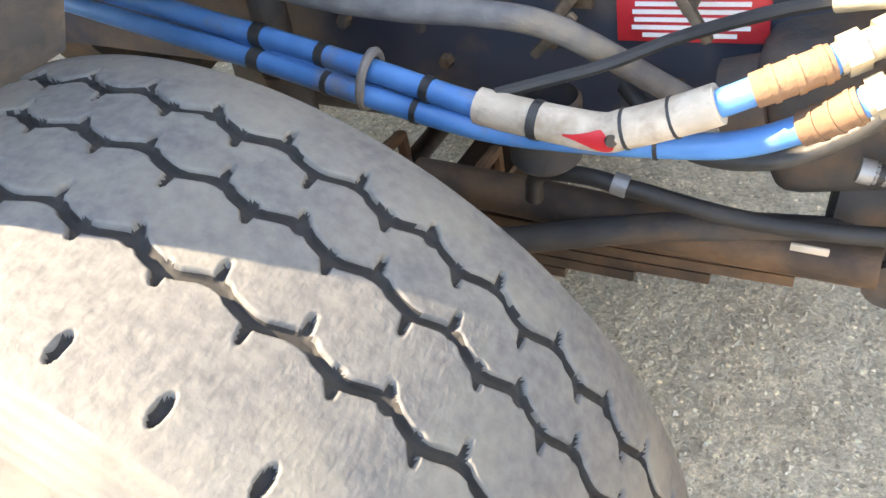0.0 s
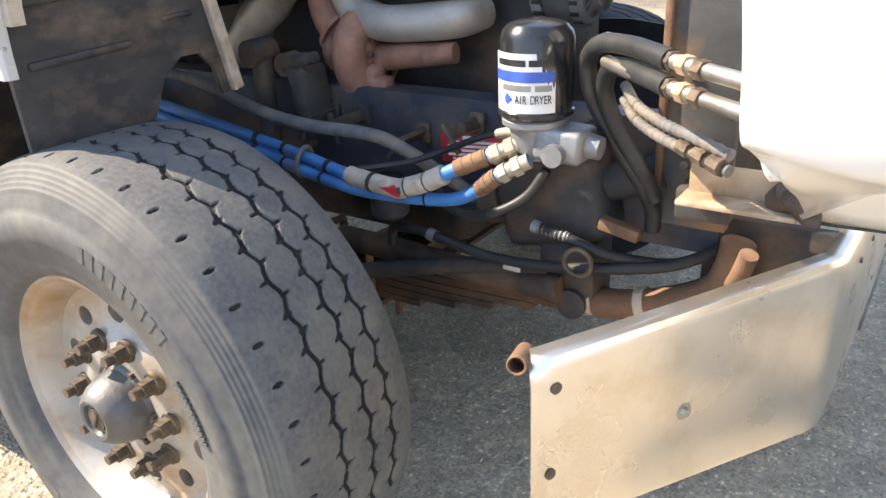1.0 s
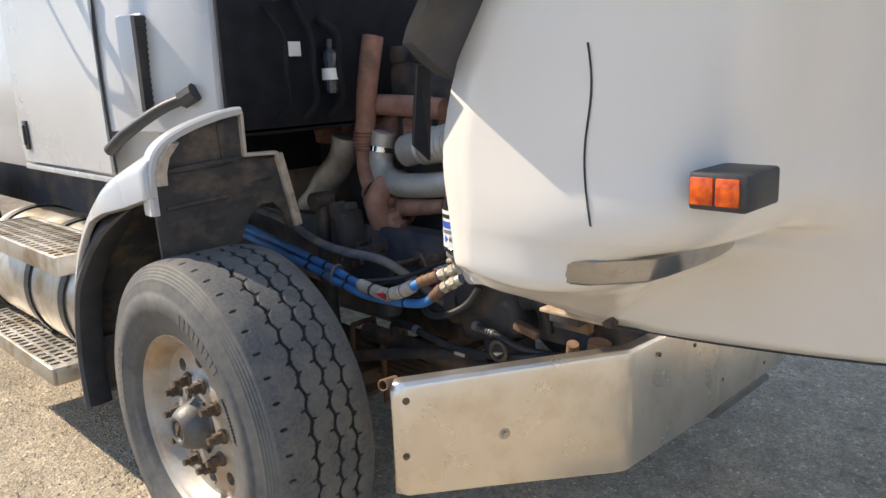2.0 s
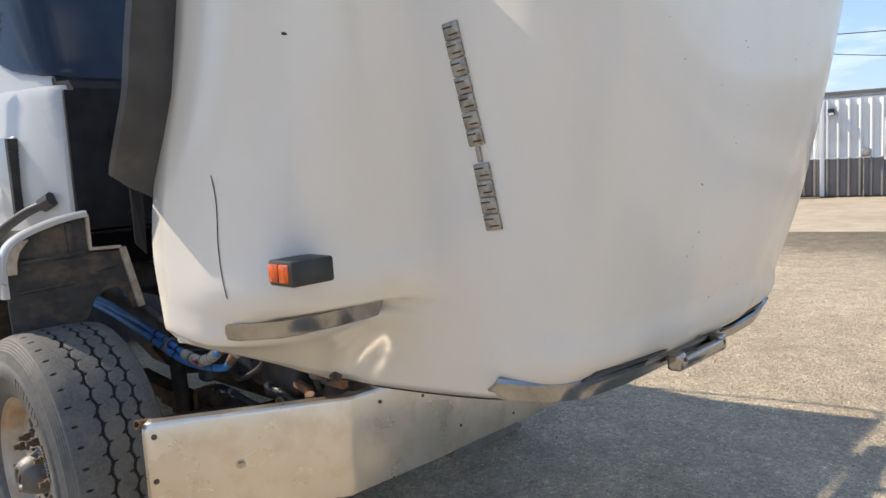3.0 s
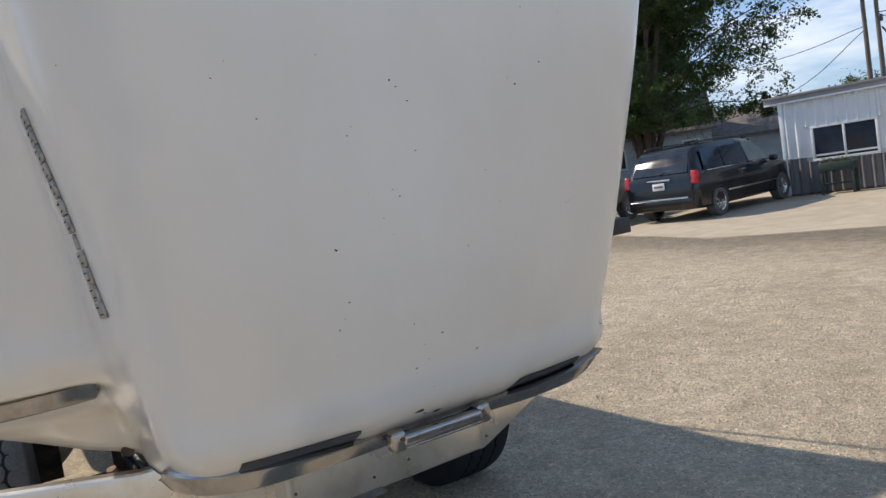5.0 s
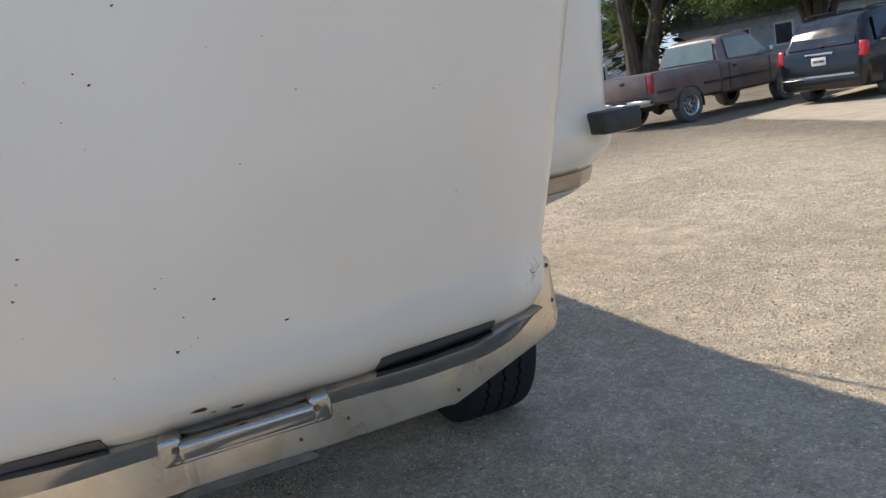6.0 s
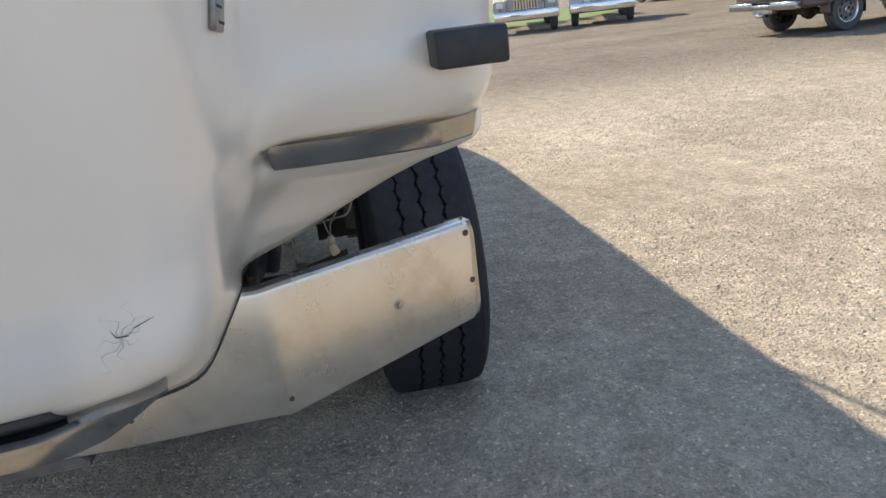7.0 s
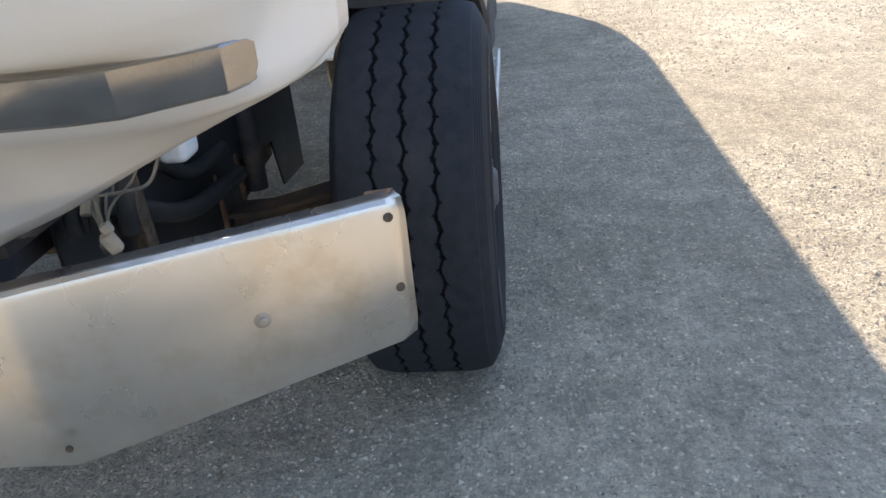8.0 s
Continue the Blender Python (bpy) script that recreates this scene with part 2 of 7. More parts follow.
M_TINT = surface("green_tinted_glass", (0.11, 0.155, 0.14), (0.15, 0.20, 0.185), 2.0, 0.05, coat=0.7)
M_FASCIA = surface("grey_fascia", (0.24, 0.24, 0.245), (0.32, 0.32, 0.325), 2.0, 0.5)
M_CONC = surface("concrete", (0.396, 0.333, 0.243), (0.486, 0.414, 0.315), 3.0, 0.85, bump=0.3, bump_scale=40, dirt=(0.34, 0.28, 0.20), dirt_scale=0.5, dirt_at=(0.48, 0.75))
M_SHEETW = surface("white_sheet_metal", (0.68, 0.70, 0.71), (0.76, 0.78, 0.79), 1.0, 0.4, dirt=(0.5, 0.49, 0.46), dirt_scale=0.8, dirt_at=(0.55, 0.85))
M_SHEETG = surface("grey_sheet_metal", (0.15, 0.145, 0.145), (0.20, 0.19, 0.19), 1.0, 0.45, dirt=(0.26, 0.24, 0.21), dirt_scale=1.5, dirt_at=(0.55, 0.85))
M_DARKGREEN = surface("dark_green_wood", (0.02, 0.035, 0.03), (0.035, 0.055, 0.045), 9.0, 0.6, bump=0.2, bump_scale=60)
M_VAN = surface("black_car_paint", (0.006, 0.007, 0.010), (0.010, 0.012, 0.016), 3.0, 0.2, coat=0.3, dirt=(0.05, 0.047, 0.04), dirt_scale=1.6, dirt_at=(0.55, 0.9))
M_PICK = surface("faded_brown_paint", (0.135, 0.098, 0.088), (0.175, 0.13, 0.115), 2.0, 0.34, coat=0.3, dirt=(0.20, 0.16, 0.135), dirt_scale=1.6, dirt_at=(0.5, 0.85))
M_BARK = surface("bark", (0.06, 0.045, 0.032), (0.13, 0.10, 0.075), 6.0, 0.9, bump=0.8, bump_scale=22, bump_dist=0.03, stretch=(1, 1, 0.3))
M_LEAF = surface("spring_leaves", (0.045, 0.072, 0.03), (0.095, 0.122, 0.052), 1.3, 0.8, specular=0.15, dirt=(0.03, 0.055, 0.02), dirt_scale=0.7, dirt_at=(0.45, 0.7))
def lets_light(m, share, value, saturation):
    """Thin leaves and fibreglass: part of the light passes through."""
    n, l = m.node_tree.nodes, m.node_tree.links
    b, out = n["Principled BSDF"], n["Material Output"]
    tr, mx = n.new("ShaderNodeBsdfTranslucent"), n.new("ShaderNodeMixShader")
    hs = n.new("ShaderNodeHueSaturation")
    hs.inputs["Value"].default_value, hs.inputs["Saturation"].default_value = value, saturation
    l.new(b.inputs["Base Color"].links[0].from_socket, hs.inputs["Color"])
    l.new(hs.outputs["Color"], tr.inputs["Color"])
    mx.inputs[0].default_value = share
    l.new(b.outputs["BSDF"], mx.inputs[1])
    l.new(tr.outputs["BSDF"], mx.inputs[2])
    l.new(mx.outputs["Shader"], out.inputs["Surface"])


lets_light(M_PAINT, 0.17, 1.1, 1.1)
lets_light(M_LEAF, 0.45, 2.2, 1.15)
M_LEAFD = surface("dark_conifer_needles", (0.018, 0.04, 0.018), (0.04, 0.075, 0.03), 1.8, 0.6)
M_GRASS = surface("grass", (0.10, 0.16, 0.035), (0.18, 0.24, 0.06), 2.0, 0.8, bump=0.7, bump_scale=30, bump_dist=0.03)
M_SHINGLE = surface("grey_shingles", (0.13, 0.115, 0.10), (0.20, 0.18, 0.16), 3.0, 0.85, bump=0.5, bump_scale=12, bump_dist=0.02)
M_SIDING = surface("pale_siding", (0.42, 0.44, 0.44), (0.5, 0.52, 0.52), 2.0, 0.6)
M_POLE = surface("weathered_pole_wood", (0.16, 0.13, 0.10), (0.25, 0.21, 0.17), 6.0, 0.85, bump=0.5, bump_scale=20, stretch=(1, 1, 0.15))
M_WIRE = surface("cable_black", (0.015, 0.015, 0.016), (0.03, 0.03, 0.03), 20.0, 0.6)
M_CLOTH = surface("dirty_rag", (0.075, 0.066, 0.05), (0.13, 0.115, 0.09), 18.0, 0.9, bump=0.5, bump_scale=120)

# gravel ground: tan fines with grit, scattered pale and dark stones, worn lanes
M_GRAVEL = bpy.data.materials.new("gravel")
M_GRAVEL.use_nodes = True
gn, gl = M_GRAVEL.node_tree.nodes, M_GRAVEL.node_tree.links
gb = gn["Principled BSDF"]
gco = gn.new("ShaderNodeTexCoord")


def gnoise(scale, detail, rough):
    n = gn.new("ShaderNodeTexNoise")
    n.inputs["Scale"].default_value, n.inputs["Detail"].default_value, n.inputs["Roughness"].default_value = scale, detail, rough
    gl.new(gco.outputs["Object"], n.inputs["Vector"])
    return n


def gmath(op, a, b, c=None):
    n = gn.new("ShaderNodeMath")
    n.operation = op
    for k, v in enumerate((a, b, c)):
        if v is None:
            continue
        if isinstance(v, (int, float)):
            n.inputs[k].default_value = v
        else:
            gl.new(v, n.inputs[k])
    return n.outputs["Value"]


broad, grit, lump = gnoise(0.5, 9.0, 0.68), gnoise(95.0, 4.0, 0.75), gnoise(26.0, 6.0, 0.72)
gv = gn.new("ShaderNodeTexVoronoi")
gv.inputs["Scale"].default_value = 70.0
gv.inputs["Randomness"].default_value = 1.0
gl.new(gco.outputs["Object"], gv.inputs["Vector"])
gsep = gn.new("ShaderNodeSeparateColor")
gl.new(gv.outputs["Color"], gsep.inputs["Color"])
# one cell in four holds a stone, each of its own size and tone
stone = gmath("MULTIPLY", gmath("GREATER_THAN", gsep.outputs["Red"], 0.5), gmath("LESS_THAN", gv.outputs["Distance"], gmath("MULTIPLY_ADD", gsep.outputs["Green"], 0.30, 0.14)))
gr1 = gn.new("ShaderNodeValToRGB")
gr1.color_ramp.elements[0].position, gr1.color_ramp.elements[1].position = 0.33, 0.68
gr1.color_ramp.elements[0].color, gr1.color_ramp.elements[1].color = (0.335, 0.275, 0.198, 1), (0.53, 0.452, 0.340, 1)
gl.new(broad.outputs["Fac"], gr1.inputs["Fac"])
patch = gnoise(5.0, 7.0, 0.72)
tone = gmath("MULTIPLY", gmath("MULTIPLY_ADD", grit.outputs["Fac"], 1.5, 0.33), gmath("MULTIPLY_ADD", patch.outputs["Fac"], 1.5, 0.32))
tone = gmath("MULTIPLY", tone, gmath("MULTIPLY_ADD", lump.outputs["Fac"], 1.5, 0.3))
tone = gmath("MULTIPLY", tone, gmath("MULTIPLY_ADD", stone, gmath("MULTIPLY_ADD", gsep.outputs["Blue"], 1.1, -0.45), 1.0))
tone = gmath("MULTIPLY", tone, gmath("MULTIPLY_ADD", gsep.outputs["Green"], 0.28, 0.92))
# darker packed lane beside the apron and towards the far yard, ragged at its edge
gxyz = gn.new("ShaderNodeSeparateXYZ")
gl.new(gco.outputs["Object"], gxyz.inputs["Vector"])


def gstep(v, lo, hi):
    n = gn.new("ShaderNodeMapRange")
    n.interpolation_type = "SMOOTHSTEP"
    n.inputs["From Min"].default_value, n.inputs["From Max"].default_value = lo, hi
    gl.new(v, n.inputs["Value"])
    return n.outputs["Result"]


ragged = gmath("MULTIPLY_ADD", broad.outputs["Fac"], 7.0, -3.5)
lane = gmath("MAXIMUM", gstep(gmath("ADD", gxyz.outputs["Y"], ragged), 7.4, 10.2), gstep(gmath("SUBTRACT", ragged, gxyz.outputs["X"]), 5.0, 10.5))
tone = gmath("MULTIPLY", tone, gmath("MULTIPLY_ADD", lane, -0.54, 1.0))
ghs = gn.new("ShaderNodeHueSaturation")
gl.new(gr1.outputs["Color"], ghs.inputs["Color"])
gl.new(tone, ghs.inputs["Value"])
gl.new(ghs.outputs["Color"], gb.inputs["Base Color"])
gb.inputs["Roughness"].default_value = 0.92
gb.inputs["Specular IOR Level"].default_value = 0.25
gbp = gn.new("ShaderNodeBump")
gbp.inputs["Strength"].default_value = 0.9
gbp.inputs["Distance"].default_value = 0.03
height = gmath("MULTIPLY_ADD", grit.outputs["Fac"], 0.5, gmath("MULTIPLY_ADD", lump.outputs["Fac"], 1.1, gmath("MULTIPLY", patch.outputs["Fac"], 2.0)))
height = gmath("MULTIPLY_ADD", gv.outputs["Distance"], -0.35, height)
gl.new(gmath("MULTIPLY_ADD", stone, 0.16, height), gbp.inputs["Height"])
gl.new(gbp.outputs["Normal"], gb.inputs["Normal"])
M_STONE = surface("loose_stones", (0.31, 0.25, 0.18), (0.56, 0.475, 0.36), 35.0, 0.85, bump=0.3, bump_scale=150)

# ---- mesh helpers ----


def part(name, bm, material, parent=None, label="", smooth=True, sharp=38.0):
    """Links a bmesh as one mesh object, under a thing or part if one is given. A list of materials serves face material indices."""
    bmesh.ops.recalc_face_normals(bm, faces=bm.faces[:])
    if smooth:
        lim = radians(sharp)
        for f in bm.faces:
            f.smooth = True
        for e in bm.edges:
            if len(e.link_faces) == 2 and e.calc_face_angle(0.0) > lim:
                e.smooth = False
    me = bpy.data.meshes.new(name)
    bm.to_mesh(me)
    bm.free()
    for m in material if isinstance(material, (list, tuple)) else [material]:
        me.materials.append(m)
    ob = new(name, me)
    if parent:
        ob.parent = parent
    if label:
        ob["label"] = label
    return ob


def thing(name, label, category, at=Matrix(), group="", kind=""):
    ob = new(name)
    ob.empty_display_size = 0.1
    ob.matrix_basis = at
    return tagged(ob, label, category, group, kind)


def again(ob, m, parent):
    """One more object on the same mesh, posed by m under parent."""
    o = new(ob.name.split(".")[0], ob.data)
    o.parent = parent
    o.matrix_basis = m
    if "label" in ob:
        o["label"] = ob["label"]
    return o


def box(bm, c, size, rot=None, bevel=0.0, seg=2, mi=0):
    m = Matrix.Translation(c) @ (rot.to_matrix().to_4x4() if rot else Matrix()) @ Matrix.Diagonal((*size, 1))
    r = bmesh.ops.create_cube(bm, size=1.0, matrix=m)
    fs = {f for v in r["verts"] for f in v.link_faces}
    for f in fs:
        f.material_index = mi
    if bevel > 0:
        es = list({e for v in r["verts"] for e in v.link_edges})
        out = bmesh.ops.bevel(bm, geom=es, offset=bevel, segments=seg, affect="EDGES", profile=0.5)
        for f in out["faces"]:
            f.material_index = mi
    return bm


def loft(bm, rings, closed=True, caps=False, mi=0):
    """Faces between consecutive rings of equally many points."""
    vs = [[bm.verts.new(p) for p in ring] for ring in rings]
    n = len(rings[0])
    for a, b in zip(vs, vs[1:]):
        for i in range(n if closed else n - 1):
            j = (i + 1) % n
            bm.faces.new((a[i], a[j], b[j], b[i])).material_index = mi
    if caps:
        bm.faces.new(vs[0][::-1]).material_index = mi
        bm.faces.new(vs[-1]).material_index = mi
    return vs


def basis(d):
    d = d.normalized()
    a = Vector((0, 0, 1)) if abs(d.z) < 0.9 else Vector((1, 0, 0))
    u = d.cross(a).normalized()
    return u, d.cross(u).normalized()


def cyl(bm, p0, p1, r0, r1=None, seg=16, mi=0, caps=True):
    p0, p1 = Vector(p0), Vector(p1)
    u, v = basis(p1 - p0)
    r1 = r0 if r1 is None else r1
    ring = [(math.cos(6.28318 * k / seg), math.sin(6.28318 * k / seg)) for k in range(seg)]
    loft(bm, [[p + r * (c * u + s * v) for c, s in ring] for p, r in ((p0, r0), (p1, r1))], True, caps, mi)
    return bm


def lathe(bm, prof, origin, axis, seg=48, caps=False, mi=0):
    """prof: (distance along axis, radius)."""
    o, d = Vector(origin), Vector(axis).normalized()
    u, v = basis(d)
    ring = [(math.cos(2 * math.pi * k / seg), math.sin(2 * math.pi * k / seg)) for k in range(seg)]
    loft(bm, [[o + a * d + r * (c * u + s * v) for c, s in ring] for a, r in prof], True, caps, mi)
    return bm


def spline(pts, n=8):
    """Catmull-Rom through pts."""
    p = [Vector(q) for q in pts]
    p = [2 * p[0] - p[1]] + p + [2 * p[-1] - p[-2]]
    out = []
    for i in range(1, len(p) - 2):
        for k in range(n):
            t = k / n
            a, b, c, d = p[i - 1], p[i], p[i + 1], p[i + 2]
            out.append(0.5 * (2 * b + (c - a) * t + (2 * a - 5 * b + 4 * c - d) * t * t + (3 * b - a - 3 * c + d) * t ** 3))
    return out + [p[-2]]


def tube(bm, pts, r, seg=10, n=8, mi=0, smooth=True, ripple=0.0, ripple_len=0.02):
    path = spline(pts, n) if smooth else [Vector(q) for q in pts]
    rings = []
    u = None
    run = 0.0
    for i, p in enumerate(path):
        d = (path[min(i + 1, len(path) - 1)] - path[max(i - 1, 0)]).normalized()
        if u is None:
            u, w = basis(d)
        u = (u - d * u.dot(d)).normalized()
        w = d.cross(u)
        if i:
            run += (p - path[i - 1]).length
        rr = (r(i / (len(path) - 1)) if callable(r) else r) + ripple * math.sin(2 * math.pi * run / ripple_len)
        rings.append([p + rr * (math.cos(2 * math.pi * k / seg) * u + math.sin(2 * math.pi * k / seg) * w) for k in range(seg)])
    loft(bm, rings, True, True, mi)
    return bm


def prism(bm, poly, origin, ex, ey, depth, mi=0):
    """A flat polygon (2D, in ex and ey from origin) with thickness along ex x ey."""
    o, ex, ey = Vector(origin), Vector(ex), Vector(ey)
    n = ex.cross(ey).normalized() * depth
    a = [bm.verts.new(o + x * ex + y * ey) for x, y in poly]
    b = [bm.verts.new(o + x * ex + y * ey + n) for x, y in poly]
    k = len(poly)
    for i in range(k):
        bm.faces.new((a[i], a[(i + 1) % k], b[(i + 1) % k], b[i])).material_index = mi
    bm.faces.new(a[::-1]).material_index = mi
    bm.faces.new(b).material_index = mi
    return bm


def one(fn, *a, **k):
    bm = bmesh.new()
    fn(bm, *a, **k)
    return bm


def lerp(a, b, t):
    return a + (b - a) * t


def table(rows, z):
    """Linear look-up in rows of (z, value)."""
    if z <= rows[0][0]:
        return rows[0][1]
    for (a, va), (b, vb) in zip(rows, rows[1:]):
        if z <= b:
            return lerp(va, vb, (z - a) / (b - a))
    return rows[-1][1]


def sheet(name, bm, material, parent, label="", thick=0.006):
    """A skin with thickness."""
    ob = part(name, bm, material, parent, label)
    s = ob.modifiers.new("thickness", "SOLIDIFY")
    s.thickness, s.offset = thick, 0.0
    return ob


def words(name, text, size, m, material, parent, squeeze=1.0):
    """Flat raised lettering in Blender's own font, as a mesh."""
    cu = bpy.data.curves.new(name, "FONT")
    cu.body, cu.size, cu.extrude = text, size, 0.0006
    cu.align_x, cu.align_y = "CENTER", "CENTER"
    tmp = new(name, cu)
    bpy.context.view_layer.update()
    me = bpy.data.meshes.new_from_object(tmp)
    bpy.data.objects.remove(tmp)
    me.materials.clear()
    me.materials.append(material)
    ob = new(name, me)
    ob.parent = parent
    ob.matrix_basis = m @ Matrix.Diagonal((squeeze, 1, 1, 1))
    return ob

# ---- ground ----
bm = bmesh.new()
edges = [-900, -300, -120, -60, -30, -16, -10, -6, -4, -2, 0, 2, 4, 6, 10, 16, 30, 60, 120, 300, 900]
grid = [[bm.verts.new((x, y, 0.0 if abs(x) < 9 and abs(y) < 9 else 0.02 * noise.noise((x * 0.13, y * 0.13, 0)))) for x in edges] for y in edges]
for j in range(len(edges) - 1):
    for i in range(len(edges) - 1):
        bm.faces.new((grid[j][i], grid[j][i + 1], grid[j + 1][i + 1], grid[j + 1][i]))
tagged(part("ground", bm, M_GRAVEL), "tan crushed gravel yard, packed by wheels", "ground", kind="structure")

# loose stones where the camera comes close
rng = np.random.default_rng(4)


def stones(name, count, x0, x1, y0, y1, small, large, label):
    dirs = np.array([(1, 0, 0), (0, 1, 0), (-1, 0, 0), (0, -1, 0), (0, 0, 1)], float)
    tris = np.array([(0, 1, 4), (1, 2, 4), (2, 3, 4), (3, 0, 4)])
    c = np.stack([rng.uniform(x0, x1, count), rng.uniform(y0, y1, count), np.zeros(count)], 1)
    size = small + (large - small) * rng.random(count) ** 3
    a = rng.uniform(0, 6.28, count)
    v = dirs[None] * size[:, None, None] * rng.uniform(0.55, 1.25, (count, 5, 3))
    v[:, 4, :2] += rng.uniform(-0.3, 0.3, (count, 2)) * size[:, None]
    v[:, 4, 2] *= 0.75
    ca, sa = np.cos(a)[:, None], np.sin(a)[:, None]
    x = v[:, :, 0] * ca - v[:, :, 1] * sa
    y = v[:, :, 0] * sa + v[:, :, 1] * ca
    v = np.stack([x, y, v[:, :, 2]], 2) + c[:, None]
    f = (tris[None] + 5 * np.arange(count)[:, None, None]).reshape(-1, 3)
    me = bpy.data.meshes.new(name)
    me.from_pydata(v.reshape(-1, 3).tolist(), [], f.tolist())
    me.materials.append(M_STONE)
    tagged(new(name, me), label, "gravel", kind="stuff")


stones("gravel_stones", 26000, -1.6, 2.6, 0.6, 4.2, 0.003, 0.011, "loose grey and tan stones on the packed gravel")
stones("gravel_stones", 9000, -1.2, 2.4, -1.2, 0.6, 0.003, 0.010, "loose grey and tan stones on the packed gravel")
stones("gravel_stones", 9000, -4.5, -0.6, -3.2, -0.8, 0.004, 0.012, "loose tan stones on the packed gravel")
stones("gravel_stones", 42000, -5.0, 4.0, 4.2, 8.5, 0.004, 0.013, "loose tan stones on the packed gravel")

stones("gravel_stones", 36000, -1.5, 9.0, 2.3, 10.0, 0.004, 0.015, "loose tan stones on the packed gravel")
stones("gravel_stones", 24000, -11.0, -3.0, 2.0, 11.0, 0.006, 0.016, "loose tan stones on the packed gravel")

# concrete apron in front of the shed
bm = bmesh.new()
prism(bm, [(-9.95, 13.5), (-9.3, 11.26), (-8.9, 11.12), (-7.0, 10.68), (-5.4, 10.15), (-1.3, 11.2), (4, 12.7), (16, 16.2), (15.0, 22.0), (2, 19.2), (-11.6, 20.0)], (0, 0, -0.05), (1, 0, 0), (0, 1, 0), 0.07)
tagged(part("pavement", bm, M_CONC), "pale sunlit concrete apron along the shed", "pavement", kind="structure")
# far grass verge
bm = bmesh.new()
prism(bm, [(-160, 26), (-35.5, 17.5), (-31.5, 14), (-29.5, 6), (-34, -10), (-160, -30)], (0, 0, -0.05), (1, 0, 0), (0, 1, 0), 0.07)
tagged(part("grass", bm, M_GRASS), "bright green mown grass beyond the gravel yard", "grass", kind="stuff")

# ---- the truck, its nose to +x, front axle at x = 0 ----
truck = thing("truck", "white conventional heavy truck, hood tilted open, on gravel", "truck")

